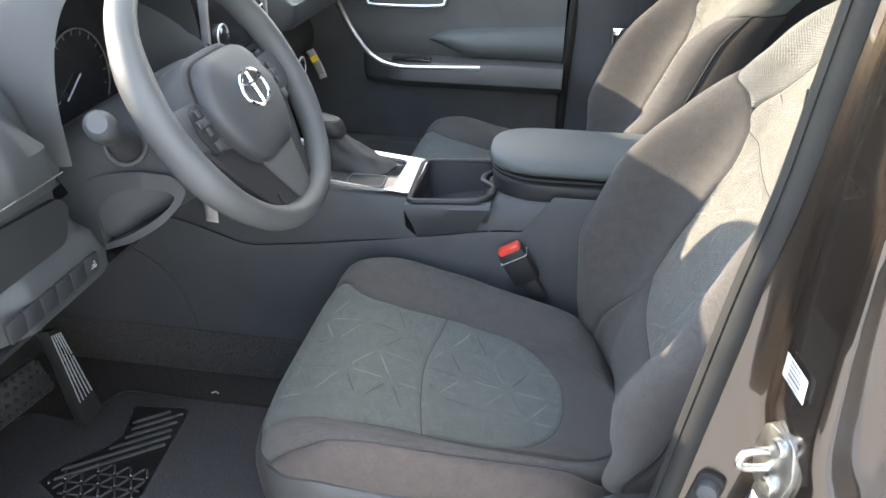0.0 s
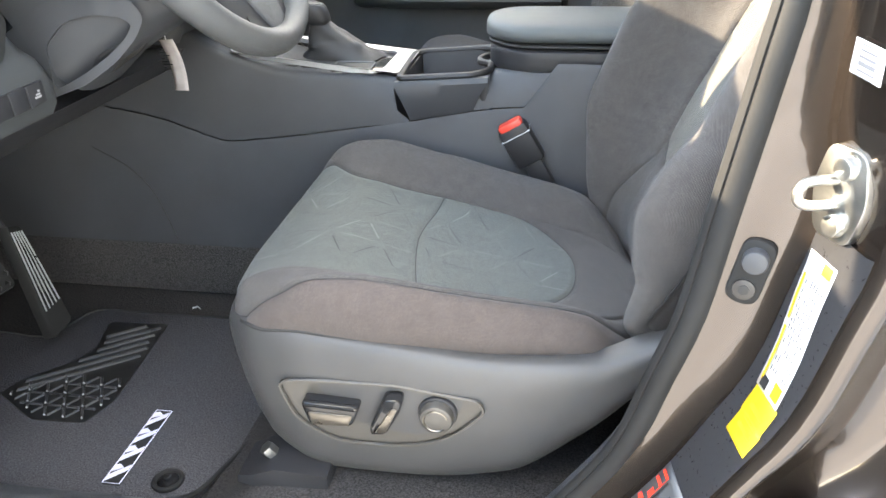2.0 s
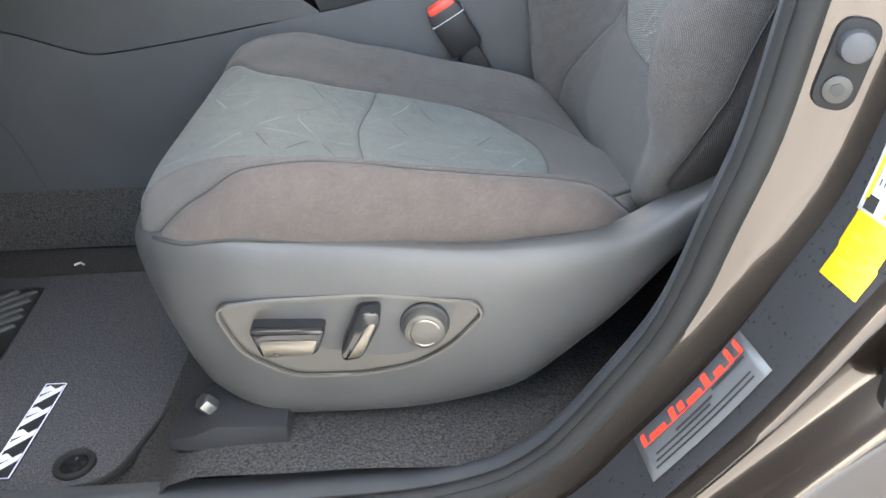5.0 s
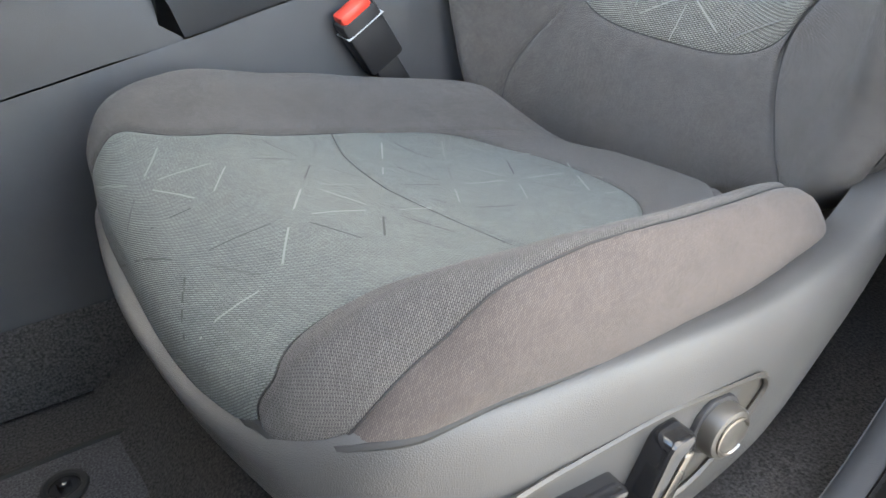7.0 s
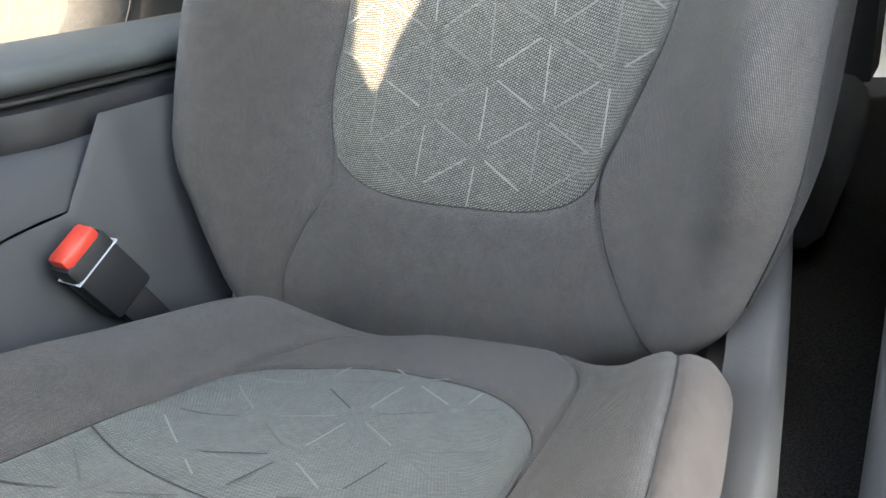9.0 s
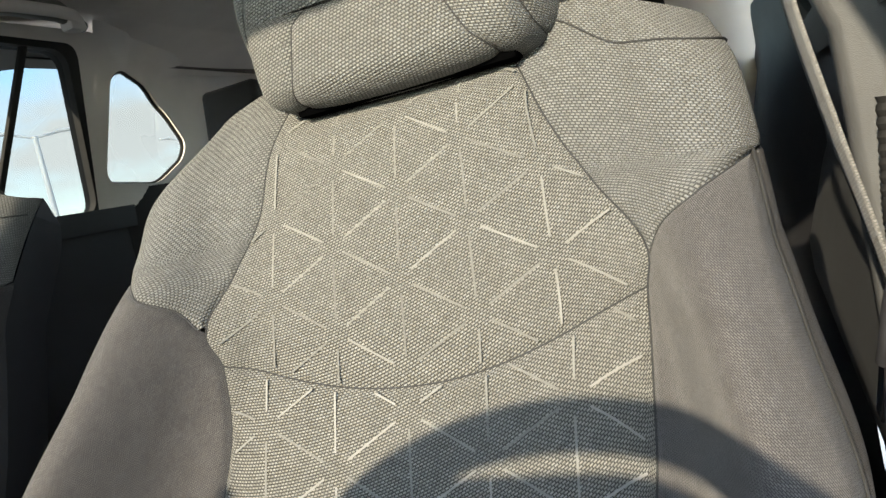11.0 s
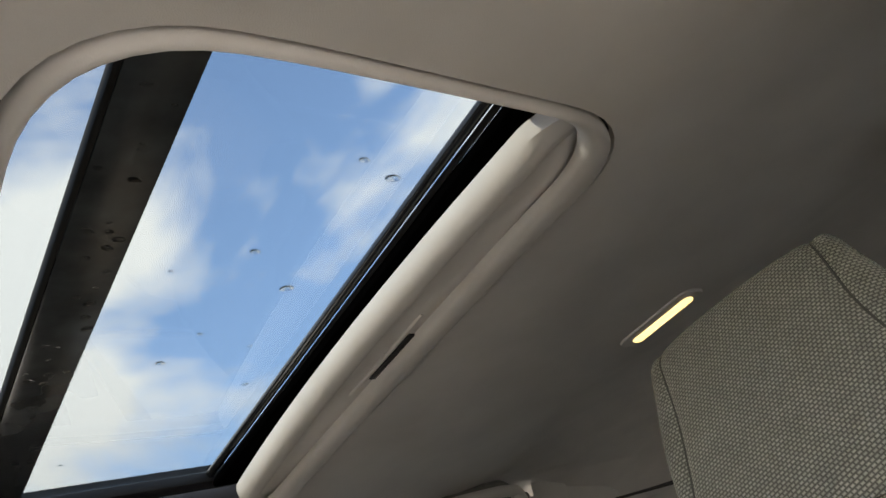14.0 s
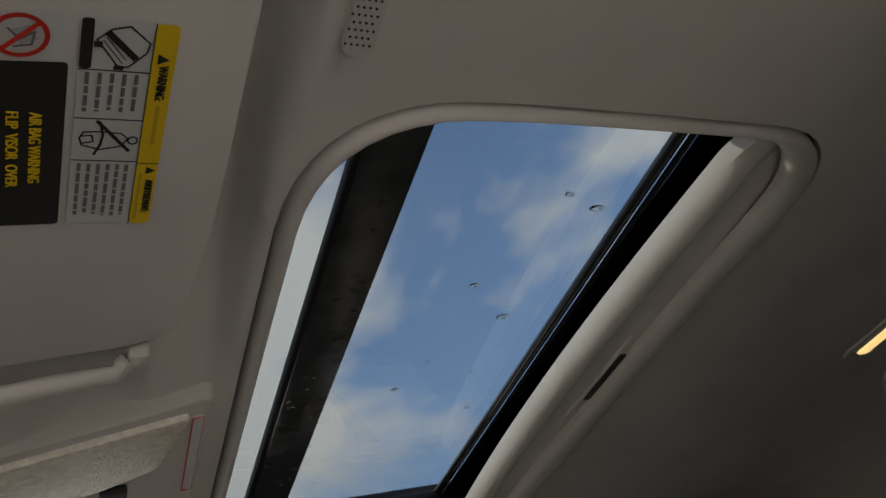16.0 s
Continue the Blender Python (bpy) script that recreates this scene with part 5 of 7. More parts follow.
# ---- dashboard ----
PALEICON = mat("dim pale icon print", (0.28, 0.28, 0.28), 0.5, var=0.05, bump=0.0)
DASHVINYL = grained("dark dash vinyl", (0.033, 0.035, 0.037), 0.55, 800, 0.3)
SWITCHGREY = mat("satin grey wheel trim", (0.095, 0.097, 0.10), 0.35, var=0.06, bump=0.03)
def dashboard():
    d = thing("dashboard", "dark grey soft dashboard with stitched edge", "dashboard", (0, 0, 0))
    base = [(-1.12, 0.80), (-0.92, 0.815), (-0.80, 0.805), (-0.70, 0.772), (-0.635, 0.73), (-0.600, 0.69), (-0.588, 0.655), (-0.590, 0.622), (-0.600, 0.610), (-0.606, 0.600), (-0.622, 0.590), (-0.630, 0.556), (-0.622, 0.528), (-0.612, 0.519), (-0.607, 0.495), (-0.609, 0.470), (-0.616, 0.458), (-0.65, 0.45), (-1.12, 0.45)]
    rings = []
    for y in np.linspace(-0.33, 1.03, 240):
        k = math.exp(-((y - 0.006) / 0.168) ** 14)         # set back behind the wheel
        right = 1 / (1 + math.exp((y - 0.19) * 120))
        c = math.exp(-((y - 0.36) / 0.15) ** 8)           # and round the centre stack
        e = min(1, (y + 0.33) / 0.05)
        pas = 1 / (1 + math.exp(-(y - 0.55) * 40))
        ring = []
        for x, z in base:
            dx = 0
            if z > 0.605 and x > -0.75:
                end = float(np.interp(z, (0.60, 0.622, 0.655, 0.69, 0.73, 0.772), (-0.188, -0.192, -0.208, -0.243, -0.315, -0.36)))
                pad = 1 / (1 + math.exp(-(y - end) * 170)) * (1 if y < 0 else k)
                dx = -0.055 * pad - 0.075 * k * pad - 0.05 * c
            if z < 0.605 and x > -0.9:
                lo = right / (1 + math.exp(-(y + 0.126 + max(0, z - 0.494) * 0.5) * 300))
                dx = -0.13 * lo - 0.05 * c * (1 - lo) - 0.12 * pas
            drop = 0.05 * math.exp(-((y - 0.207) / 0.028) ** 2) + 0.075 * pas if z > 0.68 else 0
            ring.append((x + dx - 0.03 * (1 - e), y, z - drop))
        rings.append(ring)
    body = part("dash_body", loft(rings), DASHVINYL, d)
    # stitched pad edge beside the wheel
    st = []
    for i in range(34):
        y = -0.325 + i * 0.0036
        st.append(box((-0.5925, y, 0.6195), (0.0011, 0.0024, 0.0011), 0))
    part("stitching", join(*st), THREAD_PALE, body)
    # storage pocket, a black plate painting its dark opening
    pk = prism(rounded([(-0.325, 0.526), (-0.196, 0.526), (-0.176, 0.564), (-0.190, 0.580), (-0.325, 0.590)], 0.010), "x", -0.640, -0.6170)
    part("pocket", pk, INK, body)
    # lower switch row
    for i in range(6):
        y = -0.327 + i * 0.0272
        k = part("switch_blank", box((-0.6065, y + 0.013, 0.4885), (0.006, 0.0262, 0.024), 0.002, 2, Matrix.Rotation(-0.04, 4, "Y")), BLACK, body)
        if i == 5:
            bars((-0.6033, y + 0.0075, 0.4850), (0, 1, 0), (0, 0, 1), [(0, 0, 0.011, 0.0022), (0.002, 0.003, 0.0075, 0.002), (0.006, 0.006, 0.0035, 0.0022)], PALEICON, k, "icon_bar")
    knee = []
    for y in np.linspace(-0.33, 0.20, 20):
        knee.append([(-0.630, y, 0.452), (-0.66, y, 0.420), (-0.80, y, 0.37), (-0.84, y, 0.40), (-0.70, y, 0.45)])
    part("knee_panel", loft(knee), BLACK, d)
    # instrument cluster under its hood
    cl = part("cluster_face", prism(rounded([(-0.150, 0.565), (0.17, 0.565), (0.17, 0.755), (-0.150, 0.755)], 0.05), "x", -0.705, -0.70), GLOSS, d, "dark instrument cluster")
    for yc in (0.008, 0.135):
        arc = [(-0.697, yc + 0.064 * math.cos(a), 0.655 + 0.064 * math.sin(a)) for a in np.linspace(-0.6, 2.6, 40)]
        part("gauge_ring", tube(arc, 0.0011, 6), SWITCHGREY, cl)
        tick = []
        for a in np.linspace(-0.4, 3.5, 13):
            tick.append(box((-0.6975, yc + 0.056 * math.cos(a), 0.658 + 0.056 * math.sin(a)), (0.001, 0.006, 0.0010), 0, 1, Matrix.Rotation(a, 4, "X")))
        part("gauge_tick", join(*tick), SWITCHGREY, cl)
        part("needle", box((-0.695, yc - 0.02, 0.650), (0.0015, 0.045, 0.0018), 0, 1, Matrix.Rotation(0.6, 4, "X")), GREYPRINT, cl)
    hood = []
    for a in np.linspace(-0.12, math.pi + 0.12, 40):
        cy, cz = math.cos(a), math.sin(a)
        y, z = 0.012 - 0.180 * np.sign(cy) * abs(cy) ** 0.55, 0.655 + 0.150 * cz if cz > 0 else 0.655 + 0.4 * cz
        yi, zi = 0.012 - 0.168 * np.sign(cy) * abs(cy) ** 0.55, 0.655 + 0.137 * max(cz, 0) + 0.4 * min(cz, 0)
        hood.append([(-0.75, y, z + 0.012), (-0.625, y, z), (-0.612, (y + yi) / 2, (z + zi) / 2), (-0.625, yi, zi), (-0.70, yi, zi), (-0.712, 0.012, 0.64)])
    part("cluster_hood", loft(hood, cap=False, closed=False), DASHVINYL, d)
    # centre stack
    part("centre_stack", box((-0.665, 0.345, 0.60), (0.06, 0.27, 0.24), 0.012, 2, Matrix.Rotation(-0.25, 4, "Y")), BLACK, d)
    part("screen", box((-0.640, 0.345, 0.70), (0.02, 0.235, 0.172), 0.006, 2, Matrix.Rotation(-0.18, 4, "Y")), GLOSS, d, "dark touch screen")
    for y in (0.226, 0.464):
        part("stack_trim", tube([(-0.612, y, 0.80), (-0.622, y, 0.70), (-0.628, y + 0.004, 0.60), (-0.618, y + 0.008, 0.55)], 0.008, 8, flat=0.6), SILVER, d, "satin silver trim")
    for y in (0.262, 0.43):
        kb = part("dial", disc((-0.625, y, 0.655), (1, 0, 0.25), 0.019, 0.028, 28, 0.004), GLOSS, d)
        part("dial_ring", tube([(-0.612, y + 0.0185 * math.cos(a), 0.658 + 0.0185 * math.sin(a)) for a in np.linspace(0, 6.2, 24)], 0.0014, 5), SILVER, kb)
    for i in range(6):
        part("climate_button", box((-0.618, 0.262 + i * 0.034, 0.595), (0.012, 0.028, 0.018), 0.003, 2, Matrix.Rotation(-0.25, 4, "Y")), BLACK, d)
    bars((-0.6285, 0.30, 0.655), (0, 1, 0), (0.18, 0, 1), [(0, 0, 0.018, 0.012), (0.03, 0, 0.03, 0.012), (0.068, 0, 0.03, 0.012)], GREYPRINT, d, "display_bar")
    # side vent with chrome ring on the passenger half
    part("vent_dial", disc((-0.625, 0.60, 0.520), (1, -0.2, 0.1), 0.021, 0.03, 28, 0.005), GLOSS, d)
    part("vent_ring", tube([(-0.609, 0.60 + 0.020 * math.cos(a), 0.520 + 0.020 * math.sin(a)) for a in np.linspace(0, 6.2, 28)], 0.0022, 6), SILVER, d)


dashboard()


# ---- steering wheel and column ----
def steering():
    c = Vector((-0.480, -0.028, 0.656))
    n = Vector((math.cos(radians(30)), 0, math.sin(radians(30))))
    up = Vector((-n.z, 0, n.x))
    sd = Vector((0, 1, 0))
    w = thing("steering_wheel", "dark grey vinyl three-spoke steering wheel", "steering wheel", (0, 0, 0))
    bm = bmesh.new()
    rings = []
    for i in range(72):
        a = 2 * math.pi * i / 72
        out = up * math.cos(a) + sd * math.sin(a)
        grip = 0.0160 + 0.0022 * math.exp(-((abs(math.sin(a)) - 0.94) / 0.1) ** 2)
        rings.append([bm.verts.new(c + out * (0.167 + grip * 0.95 * math.cos(b)) + n * (grip * 1.12 * math.sin(b) + 0.012)) for b in np.linspace(0, 2 * math.pi, 15)[:-1]])
    for i in range(72):
        A, B = rings[i], rings[(i + 1) % 72]
        for j in range(14):
            bm.faces.new((A[j], A[(j + 1) % 14], B[(j + 1) % 14], B[j]))
    part("rim", bm, RIM, w, "grained dark grey rim")
    # hub pad: a rounded shield, domed, on a wider shell
    def shield(k, d, dz=0.0):
        pts = rounded([(-0.060, 0.052), (0.060, 0.052), (0.088, -0.010), (0.074, -0.056), (0.044, -0.090), (-0.044, -0.090), (-0.074, -0.056), (-0.088, -0.010)], 0.030, 5)
        return [tuple(c + sd * y * k + up * ((z + 0.019) * k - 0.019 + dz) + n * d) for y, z in pts]
    shell = part("hub_shell", loft([shield(1.10, -0.030), shield(1.12, -0.004), shield(1.10, 0.005), shield(1.05, 0.008), shield(0.9, 0.008)]), PLASTIC, w)
    # black slab put in as the shade between pad and shell
    part("hub_gap_shade", loft([shield(1.025, 0.004), shield(1.025, 0.0092)]), INK, shell)
    hub = part("hub_pad", loft([shield(0.97, 0.004), shield(0.985, 0.016), shield(0.97, 0.023), shield(0.93, 0.028), shield(0.82, 0.033), shield(0.6, 0.0375), shield(0.3, 0.040), shield(0.02, 0.0405)]), PLASTIC, w, "dark grey airbag cover")
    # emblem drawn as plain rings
    c = c - up * 0.012 - n * 0.0015
    em = [c + sd * 0.030 * math.cos(a) + up * (0.0225 * math.sin(a) + 0.004) + n * 0.0415 for a in np.linspace(0, 2 * math.pi, 40)[:-1]]
    part("emblem_ring", tube(em, 0.003, 8, closed=True), CHROME, hub, "chrome oval emblem ring")
    part("emblem_bar", tube([c + up * 0.012 + n * 0.0425 - sd * 0.022, c + up * 0.010 + n * 0.0430, c + up * 0.012 + n * 0.0425 + sd * 0.022], 0.003, 6), CHROME, hub)
    part("emblem_bar", tube([c + up * 0.024 + n * 0.0425, c - up * 0.016 + n * 0.0425], 0.003, 6), CHROME, hub)
    c = c + up * 0.012 + n * 0.0015
    # side spokes with their button pads
    for g in (-1, 1):
        rr = []
        for t in np.linspace(0, 1, 8):
            y = g * (0.075 + 0.088 * t)
            h0, h1 = 0.016 + 0.004 * t, -0.058 + 0.024 * t
            rr.append([tuple(c + sd * y + up * z + n * dd) for z, dd in ((h0, 0.006), (h0 - 0.010, 0.013), (h1 + 0.010, 0.013), (h1, 0.004), (h1, -0.004), (h0 - 0.006, -0.004))])
        sp = part("spoke", loft(rr), PLASTIC, w)
        out = rounded([(g * 0.090, 0.014), (g * 0.112, 0.010), (g * 0.122, -0.016), (g * 0.112, -0.048), (g * 0.094, -0.048), (g * 0.090, -0.02)], 0.008)
        bm = prism(out, "z", 0.010, 0.017, 0.002)
        bm.transform(axes(tuple(c), tuple(sd), tuple(up)))
        sw = part("button_pad", bm, BLACK, sp)
        for i, j in ((0, 0), (1, 0), (-1, 0), (0, 1), (0, -1)):
            part("wheel_button", box(c + sd * (g * 0.105 + 0.0085 * i) + up * (-0.008 + 0.0115 * j) + n * 0.0185, (0.003, 0.0075, 0.0095), 0.0012, 2, Matrix.Rotation(-radians(30), 4, "Y")), PLASTIC, sw)
        part("wheel_button", box(c + sd * g * 0.103 - up * 0.038 + n * 0.0185, (0.003, 0.015, 0.012), 0.0012, 2, Matrix.Rotation(-radians(30), 4, "Y")), PLASTIC, sw)
    # broad lower spoke with its insert and slot
    V = axes(tuple(c), tuple(sd), tuple(up))
    bm = prism(rounded([(-0.122, -0.040), (-0.100, -0.082), (-0.072, -0.125), (-0.052, -0.166), (0.052, -0.166), (0.072, -0.125), (0.100, -0.082), (0.122, -0.040), (0.06, -0.03), (-0.06, -0.03)], 0.012), "z", -0.008, 0.011, 0.005, 3)
    bm.transform(V)
    lo = part("lower_spoke", bm, BLACK, w)
    bm = prism(rounded([(-0.040, -0.078), (0.062, -0.078), (0.034, -0.158), (-0.004, -0.158)], 0.008), "z", 0.006, 0.0145, 0.002)
    bm.transform(V)
    part("spoke_insert", bm, RIM, lo, "dark grey insert")
    bm = prism(rounded([(-0.050, -0.128), (-0.036, -0.128), (-0.020, -0.150), (-0.046, -0.152)], 0.006), "z", 0.010, 0.0125)
    bm.transform(V)
    part("spoke_slot", bm, INK, lo)
    # column shroud
    c = Vector((-0.484, -0.02, 0.665))
    s = thing("steering_column", "dark grey steering column shroud with stalk", "steering column", (0, 0, 0))
    rings = []
    for t, wd, hu, hd in ((0.0, 0.058, 0.05, 0.092), (0.06, 0.064, 0.055, 0.098), (0.3, 0.067, 0.057, 0.100), (0.7, 0.075, 0.06, 0.10), (1.0, 0.08, 0.06, 0.11)):
        o = c - n * (0.035 + 0.19 * t)
        ring = []
        for a in np.linspace(0, 2 * math.pi, 33)[:-1]:
            y, z = math.sin(a), math.cos(a)
            r = 1 / (abs(y) ** 3.6 + abs(z) ** 3.6) ** (1 / 3.6)
            ring.append(tuple(o + sd * y * r * wd + up * z * r * (hu if z > 0 else hd)))
        rings.append(ring)
    part("shroud", loft(rings), PLASTIC, s)
    cap = []
    for d_, k in ((0.030, 0.90), (0.031, 1.0), (0.036, 1.03), (0.062, 1.035), (0.066, 1.0)):
        o = c - n * d_
        cap.append([tuple(o + (Vector(q) - (c - n * 0.035)).project(sd) * k + (Vector(q) - (c - n * 0.035)).project(up) * k) for q in rings[0]])
    part("shroud_cap", loft(cap), BLACK, s, "black end cap of the column shroud")
    part("collar", tube([c - n * 0.034, c - n * 0.022], [0.052, 0.046], 24), INK, s)
    o, q = Vector((-0.584, -0.096, 0.610)), Vector((-0.537, -0.205, 0.675))
    e = (q - o).normalized()
    stalk = part("stalk", tube([o - e * 0.012, o + e * 0.004, o + e * 0.012, o + e * 0.04, o + e * 0.095], [0.0195, 0.0190, 0.0172, 0.0150, 0.0125], 20), PLASTIC, s, "dark grey stalk")
    part("stalk_tip", tube([q - e * 0.046, q - e * 0.042, q - e * 0.01, q + e * 0.004, q + e * 0.010], [0.012, 0.0150, 0.0165, 0.0155, 0.010], 20), PLASTIC, stalk)
    side = sd.cross(e).normalized()
    oth = e.cross(side)
    part("stalk_ring", tube([o + e * 0.001 + (side * math.cos(a) + oth * math.sin(a)) * 0.0235 for a in np.linspace(0, 2 * math.pi, 33)[:-1]], 0.0032, 8, closed=True), PLASTIC, s)
    part("key_hole", disc((-0.512, -0.0850, 0.574), (0, -1, 0), 0.0058, 0.005, 20, 0), INK, s)
    # skirt under the column with its oval hollow
    hole = rounded([(-0.640, 0.520), (-0.612, 0.546), (-0.576, 0.556), (-0.545, 0.552), (-0.533, 0.544), (-0.545, 0.527), (-0.566, 0.510), (-0.600, 0.489), (-0.640, 0.470)], 0.010)
    rim_ = rounded([(-0.690, 0.530), (-0.630, 0.568), (-0.575, 0.578), (-0.532, 0.572), (-0.519, 0.552), (-0.531, 0.530), (-0.558, 0.503), (-0.600, 0.477), (-0.690, 0.445)], 0.010)
    ys = lambda x, z: -0.099 + 0.55 * max(0, x + 0.575) ** 1.3 * 0.9
    ring_panel("column_skirt", hole, rim_, lambda x, z: (x, ys(x, z), z), PLASTIC, "", "", 4, lip=(0, 0.03, 0), parent=s)
    # back and ledge are blackened to put the recess's shade into them
    part("hollow", prism(rim_, "y", -0.045, -0.040), INK, s)
    part("hollow_ledge", tube(spline([(-0.640, -0.070, 0.486), (-0.600, -0.070, 0.500), (-0.565, -0.068, 0.520), (-0.545, -0.066, 0.538)], 6), [0.004 + 0.006 * math.sin(math.pi * i / 18) for i in range(19)], 10), BLACK, s)


RIM = grained("grained wheel vinyl", (0.060, 0.062, 0.064), 0.42, 650, 0.5)
steering()


def tag(name, top, right, down, w, h, label):
    t = thing(name, label, "paper tag", (0, 0, 0))
    o, r, d = Vector(top), Vector(right).normalized(), Vector(down).normalized()
    rows = []
    for k in np.linspace(0, 1, 8):
        bend = r.cross(d) * (0.006 * math.sin(k * 3.0))
        rows.append([tuple(o + d * h * k + bend + r * a) for a in (-w / 2, -w / 6, w / 6, w / 2)])
    P = np.array(rows)
    ob = obj("paper", grid_mesh("paper", P, uv=False), TAGPAPER, t)
    m = ob.modifiers.new("thickness", "SOLIDIFY")
    m.thickness = 0.0006
    return t, o, r, d


t, o, r, d = tag("key_tag", (-0.588, 0.073, 0.492), (0.85, -0.3, 0.1), (0.10, 0.05, -0.95), 0.026, 0.070, "white paper tag hanging under the steering column")
part("string", tube([(-0.590, 0.073, 0.52), (-0.588, 0.073, 0.492)], 0.0008, 5), WHITE, t)
bars(tuple(o + d * 0.01 - r * 0.010 - r.cross(d) * 0.007), tuple(r), tuple(d), [(0.0, 0.004 * i, 0.006 + 0.012 * ((i * 7) % 3) / 2, 0.0015) for i in range(8)], INK, t, "text_bar", -0.001)
t, o, r, d = tag("hanging_tag", (-0.676, 0.843, 0.493), (0.9, 0.0, 0.40), (0.40, 0.0, -0.9), 0.021, 0.072, "white and yellow warning tag hanging from the dashboard")
bars(tuple(o + d * 0.016 - r * 0.0095 + r.cross(d) * 0.0028), tuple(r), tuple(d), [(0.0, 0.0, 0.019, 0.014)], YELLOW, t, "yellow_panel", 0.0)
bars(tuple(o + d * 0.036 - r * 0.008 + r.cross(d) * 0.0028), tuple(r), tuple(d), [(0.0, 0.0045 * i, 0.015, 0.0013) for i in range(6)], INK, t, "text_bar", 0.0)


# ---- centre console ----
def console():
    k = thing("centre_console", "dark grey centre console with silver trim and cup holders", "centre console", (0, 0, 0))
    seam_z = crv((-1.1, 0.40), (-1.0, 0.37), (-0.73, 0.322), (-0.64, 0.292), (-0.616, 0.286), (-0.55, 0.292), (-0.444, 0.307), (-0.30, 0.330), (-0.13, 0.356), (0.3, 0.36))
    top_z = crv((-1.0, 0.50), (-0.70, 0.47), (-0.60, 0.425), (-0.50, 0.400), (-0.33, 0.394), (-0.19, 0.398), (-0.08, 0.415), (0.3, 0.42))
    rings = []
    for x in np.linspace(-0.95, -0.3235, 50):
        a, b = float(top_z(x)), float(seam_z(x))
        f = max(0, 1 - (-0.3235 - x) / 0.05) * 0.021      # the end leans back under the cup holder
        rings.append([(x + f, 0.262, b), (x + f / 2, 0.266, (a + b) / 2), (x, 0.276, a - 0.010), (x, 0.283, a - 0.002), (x, 0.292, a), (x, 0.438, a), (x, 0.447, a - 0.002), (x, 0.454, a - 0.010), (x + f / 2, 0.464, (a + b) / 2), (x + f, 0.468, b)])
    part("upper_body", loft(rings), PLASTIC, k)
    rings = []
    for u in np.linspace(0, 1, 14):
        x, xb = -0.3220 + 0.1455 * u, -0.3010 + 0.1000 * u
        xm = (x + xb) / 2
        a, b = 0.394 + 0.010 * u, float(seam_z(xb))
        rings.append([(xb, 0.262, b), (xm, 0.252, (a + b) / 2), (x, 0.248, a - 0.008), (x, 0.252, a - 0.001), (x, 0.264, a), (x, 0.270, 0.33), (x, 0.438, 0.33), (x, 0.442, a), (x, 0.452, a), (x, 0.457, a - 0.006), (xm, 0.464, (a + b) / 2), (xb, 0.468, b)])
    cup = part("cup_holder", loft(rings), PLASTIC, k, "dark grey cup holder well")
    for x0, x1 in ((-0.323, -0.312), (-0.192, -0.178)):
        part("cup_wall", box(((x0 + x1) / 2, 0.355, 0.362), (x1 - x0, 0.18, 0.064), 0.004), BLACK, cup)
    lipp = [(x, y, 0.396 + 0.07 * (x + 0.322)) for x, y in rounded([(-0.316, 0.260), (-0.200, 0.260), (-0.177, 0.285), (-0.177, 0.325), (-0.200, 0.345), (-0.200, 0.375), (-0.180, 0.395), (-0.180, 0.43), (-0.20, 0.447), (-0.31, 0.447), (-0.322, 0.43)], 0.012)]
    part("cup_rim", tube(lipp, 0.0058, 8, closed=True), BLACK, cup)
    for x in (-0.283, -0.225):
        part("cup_ring", tube([(x + 0.033 * math.cos(a), 0.345 + 0.033 * math.sin(a), 0.338) for a in np.linspace(0, 6.2, 30)], 0.003, 6, closed=True), RUBBER, cup)
    rings = []
    for x in np.linspace(-0.181, 0.34, 40):
        f = max(0, 1 - (x + 0.181) / 0.05) * 0.025
        a, b = float(top_z(x)) + 0.004, float(seam_z(min(x - f, -0.122)))
        rings.append([(x - f, 0.263, b), (x - f / 2, 0.267, (a + b) / 2), (x, 0.274, a - 0.016), (x, 0.281, a - 0.005), (x, 0.292, a), (x, 0.438, a), (x, 0.449, a - 0.005), (x, 0.456, a - 0.016), (x - f / 2, 0.463, (a + b) / 2), (x - f, 0.467, b)])
    part("rear_body", loft(rings), PLASTIC, k)
    # lower side panels
    for y, g in ((0.256, 1), (0.474, -1)):
        rows = []
        for x in np.concatenate([np.linspace(-1.10, -0.13, 54), np.linspace(-0.122, -0.073, 8), np.linspace(-0.06, 0.34, 6)]):
            s = float(seam_z(x)) - 0.0014 if x < -0.122 else min(0.424, 0.3555 + (x + 0.122) * 1.40)
            rows.append([(x, y + 0.004 * g, s), (x, y, s - 0.012), (x, y - 0.004 * g, 0.20), (x, y - 0.008 * g, 0.09), (x, y - 0.012 * g, 0.0)])
        part("side_panel", loft(rows, cap=False, closed=False), PLASTIC, k)
    part("panel_seam", tube(spline([(-0.86, 0.250, 0.27), (-0.80, 0.250, 0.235), (-0.762, 0.2495, 0.19), (-0.73, 0.2485, 0.09)], 6), 0.0008, 6), INK, k)
    rows = [[(x, 0.2455, 0.092), (x, 0.2410, 0.086), (x, 0.236, 0.0)] for x in np.linspace(-1.10, -0.40, 8)]
    part("carpet_edge", loft(rows, cap=False, closed=False), CARPET, k)
    # silver frame round the shifter
    outer = rounded([(-0.60, 0.284), (-0.322, 0.284), (-0.315, 0.300), (-0.315, 0.432), (-0.322, 0.446), (-0.60, 0.446)], 0.012)
